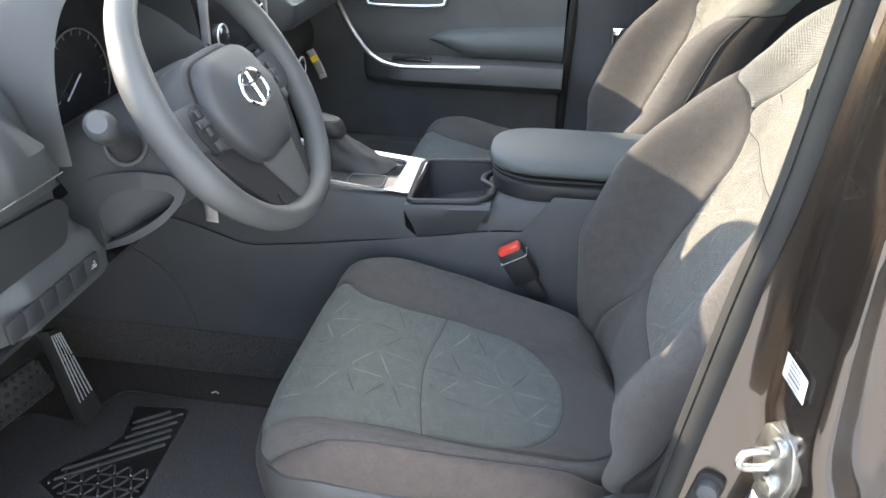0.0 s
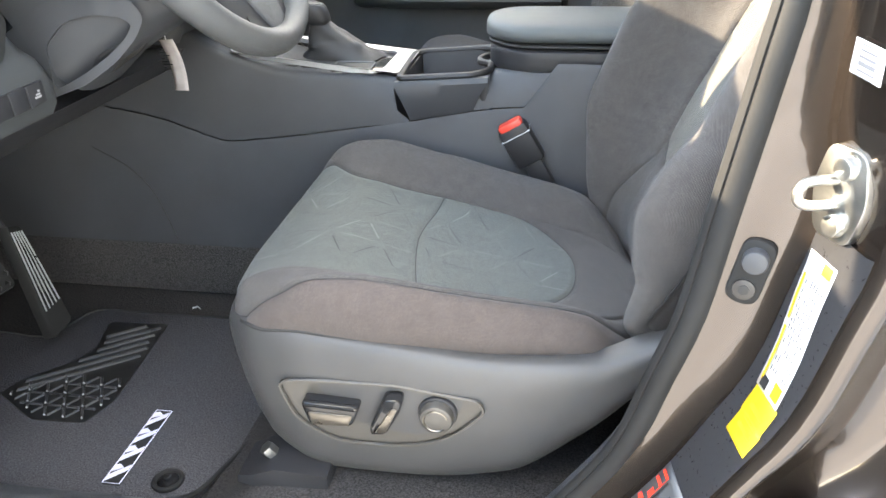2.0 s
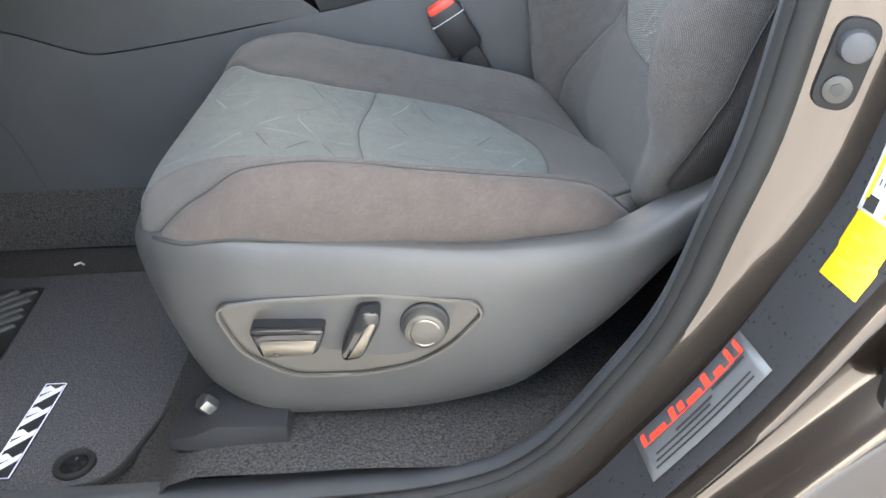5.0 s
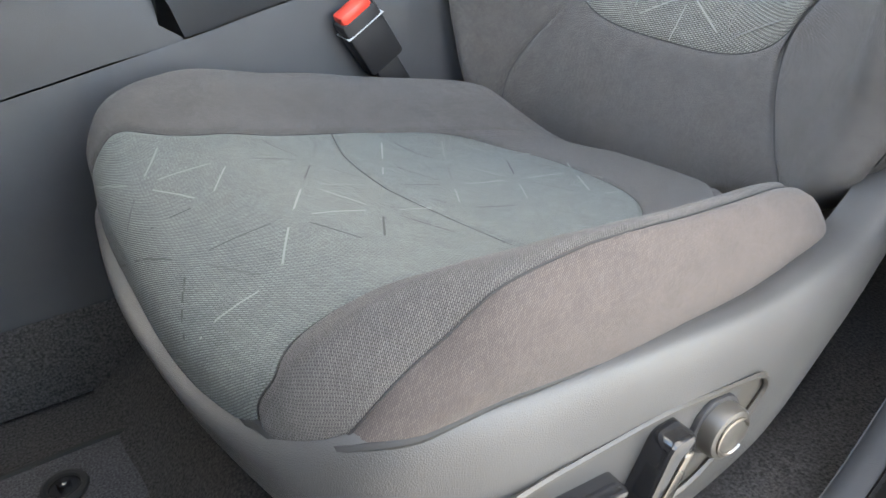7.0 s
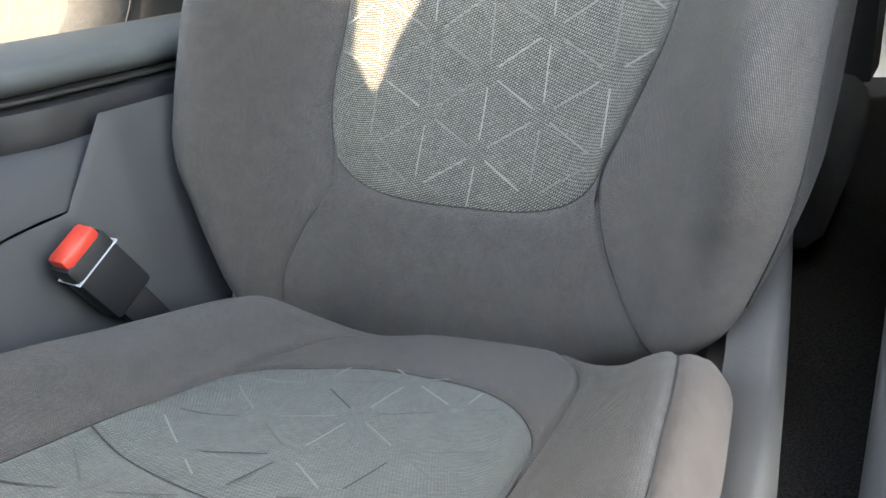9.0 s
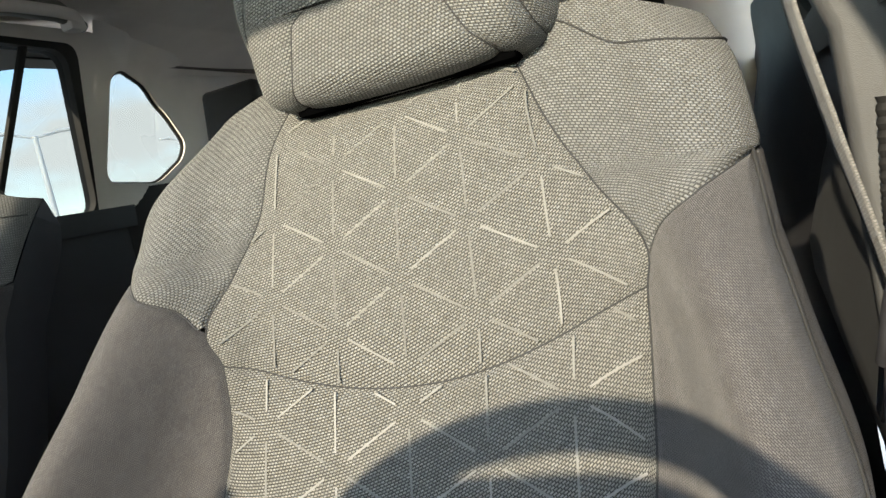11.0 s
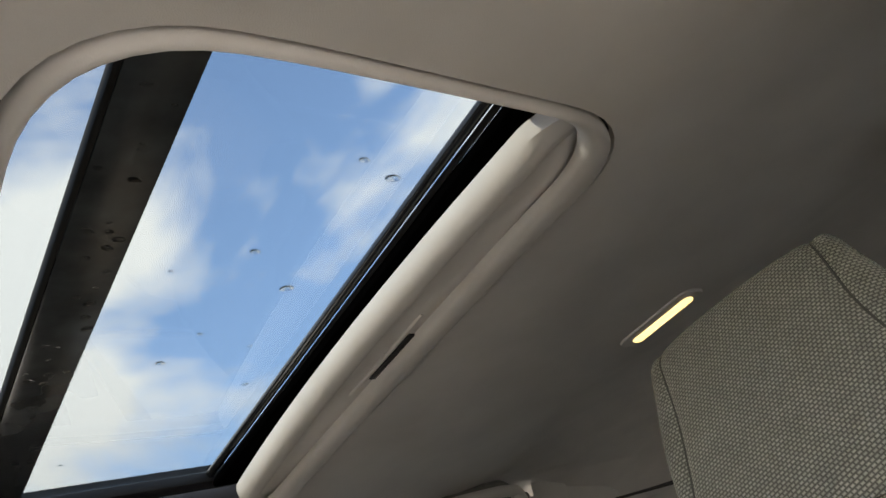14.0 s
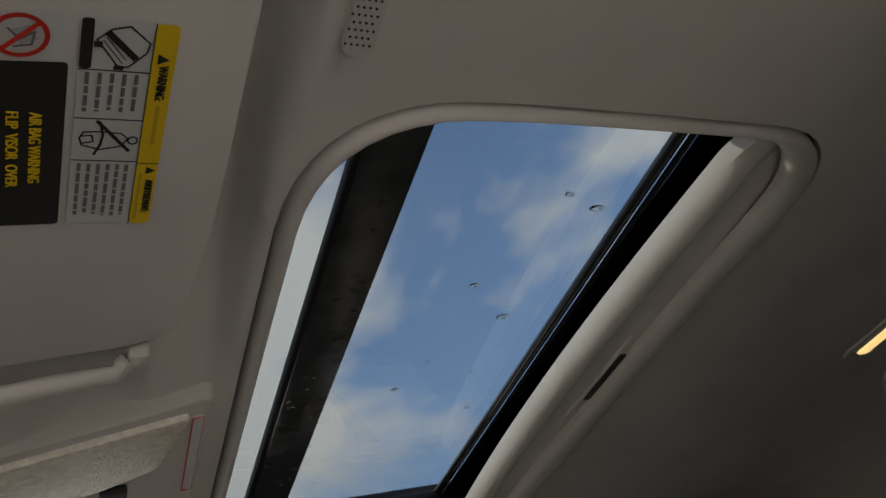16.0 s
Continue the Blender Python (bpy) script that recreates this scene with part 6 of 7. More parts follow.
    inner = rounded([(-0.595, 0.294), (-0.366, 0.294), (-0.352, 0.306), (-0.352, 0.424), (-0.366, 0.436), (-0.595, 0.436)], 0.010)
    ring_panel("silver_frame", inner, outer, lambda x, y: (x, y, float(top_z(x)) + 0.006), SILVER, "", "", 4, lip=(0, 0, -0.008), parent=k)
    part("gear_plate", prism(inner, "z", 0.385, 0.3965, 0.001), GLOSS, k, "gloss black gear plate")
    tr = part("tray", prism(rounded([(-0.440, 0.300), (-0.372, 0.303), (-0.374, 0.352), (-0.440, 0.352)], 0.006), "z", 0.3965, 0.3985), INK, k)
    part("tray_rim", tube([(x, y, 0.399) for x, y in rounded([(-0.440, 0.300), (-0.372, 0.303), (-0.374, 0.352), (-0.440, 0.352)], 0.006)], 0.0016, 6, closed=True), SWITCHGREY, tr)
    part("mode_button", box((-0.475, 0.318, 0.3995), (0.03, 0.02, 0.005), 0.002), BLACK, k)
    part("mode_button", box((-0.512, 0.318, 0.4005), (0.03, 0.02, 0.005), 0.002), BLACK, k)
    bars((-0.486, 0.313, 0.4021), (1, 0, 0), (0, 1, 0), [(0.0, 0.0, 0.006, 0.003), (0.0, 0.006, 0.020, 0.002), (-0.036, 0.002, 0.016, 0.002), (-0.036, 0.008, 0.010, 0.002)], GREYPRINT, k, "icon_bar")
    # shifter with boot
    rings = []
    for t in np.linspace(0, 1, 10):
        cx, cy, cz = -0.44 - 0.042 * t, 0.396 - 0.002 * t, 0.398 + 0.062 * t
        hx, hy = 0.052 * (1 - t) ** 1.3 + 0.016, 0.026 * (1 - t) ** 1.3 + 0.014
        ring = []
        for a in np.linspace(0, 2 * math.pi, 33)[:-1]:
            wob = 1 + 0.05 * math.sin(a * 4 + t * 9) + 0.04 * math.sin(t * 22)
            r = 1 / (abs(math.cos(a)) ** 4 + abs(math.sin(a)) ** 4) ** 0.25
            ring.append((cx + hx * r * math.cos(a) * wob, cy + hy * r * math.sin(a) * wob, cz))
        rings.append(ring)
    part("shifter_boot", loft(rings), LEATHER, k, "black leather shifter boot")
    rings = []
    for hx, hy, dz, sh in ((0.016, 0.014, 0.0, 0), (0.030, 0.020, 0.005, 0), (0.037, 0.0245, 0.014, -0.004), (0.039, 0.026, 0.026, -0.008), (0.038, 0.0255, 0.036, -0.011), (0.034, 0.0225, 0.041, -0.012), (0.029, 0.018, 0.0395, -0.012), (0.014, 0.009, 0.0405, -0.012)):
        ring = []
        for a in np.linspace(0, 2 * math.pi, 33)[:-1]:
            r = 1 / (abs(math.cos(a)) ** 3.2 + abs(math.sin(a)) ** 3.2) ** (1 / 3.2)
            X = 0.86 * hx * math.cos(a) * r
            ring.append((-0.488 + sh + X, 0.392 + 0.86 * hy * math.sin(a) * r, 0.452 + dz * 0.9 - 0.16 * X))
        rings.append(ring)
    kn = part("shifter_knob", loft(rings), BLACK, k, "dark shifter knob with silver edge")
    part("knob_trim", tube([(-0.500 + 0.0275 * math.cos(a), 0.392 + 0.0180 * math.sin(a), 0.4895 - 0.16 * 0.0275 * math.cos(a)) for a in np.linspace(0, 2 * math.pi, 30)[:-1]], 0.0007, 6, closed=True), SWITCHGREY, kn)
    part("boot_collar", tube([(-0.482 + 0.017 * math.cos(a), 0.394 + 0.015 * math.sin(a), 0.456) for a in np.linspace(0, 2 * math.pi, 25)[:-1]], 0.0016, 6, closed=True), SILVER, kn)
    # padded armrest lid on its box
    def lid_ring(x, x0, inset, z0, z1, e=3.0):
        f = min(1, (x - x0) / 0.085)
        w = 0.022 + (0.073 - inset) * math.sqrt(max(0, 1 - (1 - f) ** 2))
        m, hh = (z0 + z1) / 2, (z1 - z0) / 2 * (0.55 + 0.45 * math.sqrt(max(0, 1 - (1 - min(1, f * 2.2)) ** 2)))
        ring = []
        for a in np.linspace(0, 2 * math.pi, 33)[:-1]:
            y, z = math.cos(a), math.sin(a)
            r = 1 / (abs(y) ** e + abs(z) ** e) ** (1 / e)
            ring.append((x, 0.366 + w * y * r, m + hh * z * r))
        return ring
    xs = lambda x0: np.concatenate([x0 + 0.085 * np.linspace(0.0, 1, 18) ** 2, np.linspace(x0 + 0.10, 0.26, 12)])
    part("armrest_lid", loft([lid_ring(x, -0.188, 0.0, 0.443, 0.480) for x in xs(-0.188)]), PLASTIC_SOFT, k, "padded grey armrest lid")
    part("lid_gap", loft([lid_ring(x, -0.184, 0.005, 0.438, 0.450) for x in xs(-0.184)]), INK, k)
    part("armrest_base", loft([lid_ring(x, -0.182, 0.003, 0.400, 0.443, 6.0) for x in xs(-0.182)]), BLACK, k)


LEATHER = grained("black leather", (0.022, 0.022, 0.023), 0.4, 500, 0.5)
console()


# ---- belts ----
def buckle():
    b = thing("seat_belt_buckle", "black seat belt buckle with red button", "seat belt buckle", (0, 0, 0))
    d = Vector((-0.50, -0.05, 0.86)).normalized()
    m = axes((-0.122, 0.236, 0.306), (0.86, 0, 0.50), tuple(d))
    bm = box((0, 0, 0), (0.046, 0.068, 0.026), 0.006, 2)
    bm.transform(m)
    body = part("body", bm, BLACK, b)
    bm = box((0, 0.0335, 0.001), (0.038, 0.016, 0.021), 0.004)
    bm.transform(m)
    part("button", bm, RED, b, "red release button")
    bm = join(box((0, 0.018, -0.0), (0.0472, 0.0012, 0.0272), 0))
    bm.transform(m)
    part("seam", bm, GREYPRINT, b)
    bm = box((0.0, -0.055, 0), (0.030, 0.05, 0.010), 0.003)
    bm.transform(m)
    part("stalk", bm, BLACK, b)
    a = thing("belt_anchor", "pale metal seat belt anchor plate", "belt anchor", (0, 0, 0))
    part("plate", box((0.002, 0.226, 0.232), (0.022, 0.008, 0.03), 0.003, 2, Matrix.Rotation(0.5, 4, "Y")), STEEL, a)


buckle()


def driver_belt():
    b = thing("driver_seat_belt", "grey webbing seat belt hanging beside the pillar", "seat belt", (0, 0, 0))
    line = spline([(0.30, -0.240, 1.02), (0.26, -0.248, 0.88), (0.24, -0.258, 0.80), (0.22, -0.271, 0.715), (0.215, -0.277, 0.665), (0.22, -0.284, 0.58), (0.23, -0.288, 0.45)], 6)
    wide = lambda z: 0.009 + 0.009 * min(1, max(0, (z - 0.70) / 0.25))      # seen edge-on where it twists lower down
    P = np.array([[(p.x + wide(p.z) * k, p.y + 0.2 * wide(p.z) * k - 0.010 * k * max(0, p.z - 0.8), p.z) for k in (-1, -0.4, 0.4, 1)] for p in line])
    o = obj("webbing", grid_mesh("webbing", P), WEBBING, b)
    m = o.modifiers.new("thickness", "SOLIDIFY")
    m.thickness = 0.0014
    part("tongue_head", tube(spline([(0.20, -0.286, 0.716), (0.185, -0.278, 0.722), (0.175, -0.268, 0.705), (0.175, -0.262, 0.682), (0.18, -0.259, 0.668)], 5), [0.0055] * 21, 12), BLACK, b, "black plastic belt tongue")
    part("tongue", box((0.185, -0.256, 0.652), (0.020, 0.003, 0.034), 0.001, 1, Matrix.Rotation(0.2, 4, "X")), CHROME, b, "bright metal tongue blade")
    # pillar inner trim with its bellows boot, beyond the belt
    P = np.array([[(x, y, z) for x, y in ((0.125, -0.335), (0.24, -0.330), (0.290, -0.315), (0.302, -0.300), (0.303, -0.281), (0.308, -0.275), (0.315, -0.273), (0.34, -0.274), (0.37, -0.30))] for z in np.linspace(0.1, 1.2, 20)])
    P[..., 1] += np.clip(P[..., 2] - 0.85, 0, 1) * 0.30
    # lighter door plastic puts the sun on this trim into its colour
    o = obj("pillar_trim", grid_mesh("pillar_trim", P, uv=False), PLASTIC_DOOR)
    tagged(o, "dark grey inner pillar trim", "pillar trim", kind="structure")
    bel = thing("wiring_boot", "black ribbed rubber wiring boot", "rubber boot", (0, 0, 0))
    pts = [(0.285, -0.2885 - 0.0004 * max(0, i - 10), 0.690 + i * 0.0042) for i in range(28)]
    part("bellows", tube(pts, [0.0062 + 0.0016 * (i % 2) for i in range(28)], 12), RUBBER, bel)


standing = top_level()
driver_belt()
settle(standing)


# ---- floor mat, pedals ----
def mats():
    m = thing("floor_mat", "dark grey carpet floor mat with black rubber heel pad", "floor mat", (0, 0, 0))
    out = rounded([(-1.02, -0.265), (-1.02, 0.0), (-0.985, 0.062), (-0.885, 0.050), (-0.855, 0.150), (-0.76, 0.146), (-0.44, 0.150), (-0.425, 0.06), (-0.434, -0.08), (-0.462, -0.17), (-0.485, -0.252), (-0.60, -0.272)], 0.03)
    part("mat_body", prism(out, "z", -0.004, 0.006, 0.003), MATCLOTH, m)
    part("mat_edge", tube([(x, y, 0.0055) for x, y in out], 0.0035, 6, closed=True), RUBBER, m, "bound black edge")
    pad = rounded([(-0.805, 0.108), (-0.702, 0.114), (-0.684, -0.085), (-0.700, -0.138), (-0.780, -0.142), (-0.862, -0.095), (-0.852, -0.06), (-0.80, -0.005), (-0.785, 0.03)], 0.006)
    pd = part("heel_pad", prism(pad, "z", 0.006, 0.0075), RUBBERPAD, m, "black ribbed rubber heel pad")
    def inside(x, y, q=pad):
        hit = False
        for (x0, y0), (x1, y1) in zip(q, q[1:] + q[:1]):
            if (y0 > y) != (y1 > y) and x < (x1 - x0) * (y - y0) / (y1 - y0) + x0:
                hit = not hit
        return hit

    def rib(a, b, r):
        line = [(a[0] + (b[0] - a[0]) * i / 24, a[1] + (b[1] - a[1]) * i / 24) for i in range(25)]
        line = [p for p in line if all(inside(p[0] + dx, p[1] + dy) for dx in (-0.006, 0.006) for dy in (-0.006, 0.006))]
        if len(line) > 4:
            part("pad_rib", tube([(*line[0], 0.0078), (*line[0], 0.0088), (*line[-1], 0.0088), (*line[-1], 0.0078)], r, 6), PADRIB, pd)
    for i in range(6):
        o = 0.055 - i * 0.021
        rib((-0.84, o - 0.035), (-0.69, o + 0.080), 0.0030)
    for i in range(8):
        for j in range(4):
            x, y = -0.850 + i * 0.029 + (j % 2) * 0.0145, -0.136 + j * 0.025
            if y > -0.036 + 0.75 * (x + 0.76):
                continue
            for a in (0.0, 1.047, 2.094):
                ux, uy = 0.029 * math.cos(a), 0.029 * math.sin(a)
                rib((x + ux * 0.18, y + uy * 0.18), (x + ux * 0.82, y + uy * 0.82), 0.0021)
    # badge drawn as plain pale shapes
    bd = part("badge", prism(rounded([(-0.612, -0.243), (-0.586, -0.243), (-0.586, -0.098), (-0.612, -0.098)], 0.003), "z", 0.006, 0.0075), INK, m, "woven badge of plain pale shapes")
    part("badge_border", tube([(x, y, 0.0078) for x, y in ((-0.6105, -0.2415), (-0.5875, -0.2415), (-0.5875, -0.0995), (-0.6105, -0.0995))], 0.0009, 4, closed=True), BADGE, bd)
    for k, (y, w) in enumerate(((-0.238, 0.030), (-0.203, 0.030), (-0.168, 0.030), (-0.133, 0.030))):
        q = [(-0.609, y), (-0.609, y + w * 0.35), (-0.589, y + w), (-0.589, y + w * 0.7)]
        part("badge_shape", prism(q, "z", 0.0075, 0.0085), BADGE, bd)
        q = [(-0.609, y + w * 0.55), (-0.609, y + w * 0.9), (-0.604, y + w), (-0.596, y + w * 0.8)]
        part("badge_shape", prism(q, "z", 0.0075, 0.0085), BADGE, bd)
    for x, y in ((-0.528, -0.228), (-0.517, 0.102)):
        h = thing("mat_hook", "black round floor mat fixing hook", "mat hook", (0, 0, 0), group="mat hooks")
        part("ring", tube([(x + 0.017 * math.cos(a), y + 0.017 * math.sin(a), 0.009) for a in np.linspace(0, 6.2, 24)], 0.0035, 8, closed=True), RUBBER, h)
        part("disc", disc((x, y, 0.007), (0, 0, 1), 0.016, 0.004, 24, 0.001), GLOSS, h)
        part("knob", disc((x, y, 0.012), (0, 0, 1), 0.006, 0.010, 12, 0.002), GLOSS, h)
    for x, y, z in ((-0.672, 0.162, 0.012), (-0.88, 0.06, 0.012)):
        c = thing("mat_clip", "small pale plastic clip on the mat", "clip", (0, 0, 0))
        part("clip", tube([(x - 0.008, y, z), (x, y + 0.003, z + 0.002), (x + 0.006, y, z)], 0.0016, 6), PADCLIP, c)


PADCLIP = mat("grey plastic clip", (0.30, 0.30, 0.30), 0.5, var=0.1, bump=0.0)
RUBBERPAD = mat("black moulded rubber", (0.012, 0.012, 0.012), 0.35, var=0.2, bump=0.05)
PADRIB = mat("lighter black rubber rib", (0.045, 0.045, 0.047), 0.3, var=0.2, bump=0.05)
BADGE = mat("pale lilac woven badge", (0.62, 0.60, 0.72), 0.6, var=0.08, bump=0.1)
mats()


PEDAL = mat("matt black pedal rubber", (0.008, 0.008, 0.008), 0.75, var=0.2, bump=0.1, spec=0.2)


def pedals():
    a = thing("accelerator_pedal", "black accelerator pedal with bright ridges", "pedal", (0, 0, 0))
    TL, TR, BR, BL = Vector((-0.868, 0.014, 0.228)), Vector((-0.872, 0.046, 0.215)), Vector((-0.831, 0.052, 0.050)), Vector((-0.844, 0.014, 0.032))
    nrm = (TR - TL).cross(BL - TL).normalized()
    if nrm.x < 0:
        nrm = -nrm
    at = lambda p, q, d=0.0: TL.lerp(TR, p).lerp(BL.lerp(BR, p), q) + nrm * d
    rings = []
    for q in (0, 0.03, 0.5, 0.97, 1):
        i = 0.06 if q in (0, 1) else 0
        rings.append([tuple(at(p, q, d)) for p, d in ((i, 0), (0.06 + i, 0.004), (0.94 - i, 0.004), (1 - i, 0), (1 - i, -0.012), (i, -0.012))])
    part("pad", loft(rings), PEDAL, a)
    for i in range(5):
        p = 0.14 + i * 0.18
        part("ridge", tube([tuple(at(p, 0.05, 0.0052)), tuple(at(p, 0.4, 0.0056)), tuple(at(p, 0.76, 0.0052))], 0.0013, 6), SILVER, a)
    part("arm", tube([tuple(at(0.5, 0.2, -0.01)), (-0.93, 0.03, 0.30)], 0.009, 8), BLACK, a)
    b = thing("brake_pedal", "black rubber brake pedal with studs", "pedal", (0, 0, 0))
    c = Vector((-0.86, -0.095, 0.185))
    m = axes(tuple(c), (0.18, 0.98, 0.0), (-0.45, 0.0, 0.85))
    bm = box((0, 0, 0), (0.13, 0.06, 0.016), 0.007, 2)
    bm.transform(m)
    p = part("pad", bm, RUBBERPAD, b)
    for i in range(8):
        for j in range(4):
            bm = bmesh.new()
            bmesh.ops.create_cone(bm, cap_ends=True, segments=4, radius1=0.006, radius2=0.0015, depth=0.004)
            bm.transform(m @ Matrix.Translation((-0.053 + i * 0.015 + (j % 2) * 0.006, -0.021 + j * 0.014, 0.0095)))
            part("stud", bm, RUBBERPAD, p)
    part("arm", tube([tuple(c + Vector((-0.02, 0, 0.0))), tuple(c + Vector((-0.09, 0.01, 0.2))), (-1.10, -0.085, 0.46)], 0.010, 8), BLACK, b)


pedals()
setting("firewall", box((-1.12, 0.36, 0.35), (0.05, 1.42, 0.9), 0), CARPET, "black carpeted footwell wall", "footwell")
setting("kick_panel", box((-0.93, -0.315, 0.25), (0.36, 0.03, 0.5), 0.01), PLASTIC, "dark grey kick panel in the footwell", "trim")
# windscreen and its pillars
ws = part("window_6", loft([[(-0.345, -0.22, 1.11), (-0.345, 0.90, 1.11)], [(-1.15, -0.32, 0.80), (-1.15, 1.04, 0.80)]], cap=False, closed=False), GLASS_CLEAR, None)
ws.visible_shadow = False
tagged(ws, "clear windscreen glass", "windscreen", kind="structure")
# out of view; made thick so that they shade the doorway's edge
for y0, y1 in ((-0.25, -0.40), (0.97, 1.12)):
    setting("windscreen_pillar", tube([(-0.33, y0, 1.085), (-0.70, (y0 + y1) / 2, 0.965), (-1.15, y1, 0.80)], [0.042, 0.05, 0.06], 12), PILLAR, "warm grey windscreen pillar", "pillar")
# unseen block added to keep the sun off the lower jamb
setting("cowl_side", box((-1.02, -0.385, 0.29), (0.30, 0.10, 1.00), 0.03), PAINT, "unseen brown metallic body side ahead of the doorway, blocking sun", "car body")
setting("front_body", box((-1.65, 0.36, 0.35), (1.0, 1.6, 0.84), 0.08), PAINT, "brown metallic painted car front", "car body")


# ---- labels and fittings on the driver's pillar ----
def strip_at(z):
    """The place and away direction of the doorway's edge at a height."""
    i = min(range(30, len(strip_line)), key=lambda k: abs(strip_line[k].z - z))
    return strip_line[i], strip_n[i], i


def on_jamb(z, y, lift=0.0):
    """A point on the painted jamb at height z along the edge and depth y."""
    p, n, i = strip_at(z)
    k = np.interp(-y, [0.350, 0.3645, 0.372, 0.425], [0.026, 0.0505, 0.0535, 0.0640])
    return p + n * (k * jamb_k(k, p.z) - lift) + Vector((0, y, 0))


def jamb_label(name, z0, z1, y0, y1, material, label, category, group="", lift=0.0035, out=(0.0, 0.0)):
    t = thing(name, label, category, (0, 0, 0), group)
    rows = []
    for z in np.linspace(z0, z1, 14):
        dy = out[0] + (out[1] - out[0]) * (z - z0) / (z1 - z0)
        rows.append([tuple(on_jamb(z, y + dy, lift)) for y in (y0, (y0 + y1) / 2, y1)])
    # smooth along the edge
    P = np.array(rows)
    for _ in range(3):
        P[1:-1] = (P[:-2] + 2 * P[1:-1] + P[2:]) / 4
    o = obj("paper", grid_mesh("paper", P, uv=False), material, t)
    m = o.modifiers.new("thickness", "SOLIDIFY")
    m.thickness = 0.0005
    m.offset = 0
    return t, P


def label_bars(t, P, rows, material, name="text_bar"):
    """Print on a label: rows of (along0, along1, across0, across1), each 0 to 1."""
    def pt(a, b):
        f = a * (len(P) - 1)
        i = min(int(f), len(P) - 2)
        u = f - i
        A = Vector(P[i][0]).lerp(Vector(P[i][2]), b)
        B = Vector(P[i + 1][0]).lerp(Vector(P[i + 1][2]), b)
        return A.lerp(B, u)
    nrm = (Vector(P[-1][0]) - Vector(P[0][0])).cross(Vector(P[0][2]) - Vector(P[0][0])).normalized()
    if nrm.x > 0:
        nrm = -nrm
    bm = bmesh.new()
    for a0, a1, b0, b1 in rows:
        n = max(1, int((a1 - a0) * 12))
        for i in range(n):
            u0, u1 = a0 + (a1 - a0) * i / n, a0 + (a1 - a0) * (i + 1) / n
            vs = [bm.verts.new(pt(u, b) + nrm * 0.0009) for u, b in ((u0, b0), (u0, b1), (u1, b1), (u1, b0))]
            bm.faces.new(vs)
    return part(name, bm, material, t)


LABELINK = mat("fine grey label print", (0.10, 0.10, 0.10), 0.5, var=0.1, bump=0.0)
t, P = jamb_label("certification_label", 0.359, 0.458, -0.371, -0.402, WHITE, "white printed label with yellow boxes on the door frame", "label", out=(-0.012, 0.0))
rng = random.Random(4)
label_bars(t, P, [(0.15 + 0.058 * i, 0.15 + 0.058 * i + 0.026 + 0.022 * rng.random(), 0.24 + 0.105 * j, 0.24 + 0.105 * j + 0.038) for i in range(13) for j in range(7) if rng.random() < 0.8 and not (i > 11 and j > 2)], LABELINK)
label_bars(t, P, [(0.06, 0.44, 0.08, 0.16), (0.50, 0.84, 0.08, 0.16), (0.03, 0.13, 0.62, 0.94), (0.90, 0.99, 0.60, 0.94)], YELLOWINK, "yellow_box")
label_bars(t, P, [(0.02, 0.10, 0.12, 0.40)], INK, "round_mark")
t, P = jamb_label("yellow_label", 0.322, 0.356, -0.370, -0.402, YELLOW, "plain yellow label on the door frame", "label", out=(-0.020, -0.014))
label_bars(t, P, [(0.2 + 0.12 * i, 0.25 + 0.12 * i, 0.2, 0.8) for i in range(5)], YELLOWINK)
t, P = jamb_label("dealer_sticker", 0.165, 0.255, -0.371, -0.411, STICKER, "silver sticker with red and black print on the door frame", "sticker")
label_bars(t, P, [(0.06, 0.10, 0.10, 0.36), (0.13, 0.26, 0.22, 0.33), (0.31, 0.36, 0.08, 0.36), (0.39, 0.45, 0.12, 0.30), (0.48, 0.62, 0.22, 0.33), (0.65, 0.70, 0.06, 0.36), (0.74, 0.80, 0.20, 0.34), (0.84, 0.87, 0.06, 0.34), (0.91, 0.94, 0.06, 0.34), (0.08, 0.94, 0.335, 0.36)], REDPRINT, "red_mark")
label_bars(t, P, [(0.68, 0.92, 0.40, 0.46), (0.30, 0.66, 0.50, 0.55), (0.12, 0.62, 0.60, 0.645), (0.10, 0.9, 0.72, 0.76), (0.08, 0.9, 0.83, 0.87)], INK)
t, P = jamb_label("barcode_label", 0.577, 0.611, -0.376, -0.411, WHITE, "small white barcode label on the door frame", "label")
label_bars(t, P, [(0.12 + 0.055 * i, 0.12 + 0.055 * i + (0.02 if i % 3 else 0.035), 0.25, 0.8) for i in range(14)], PRINT, "barcode_bar")


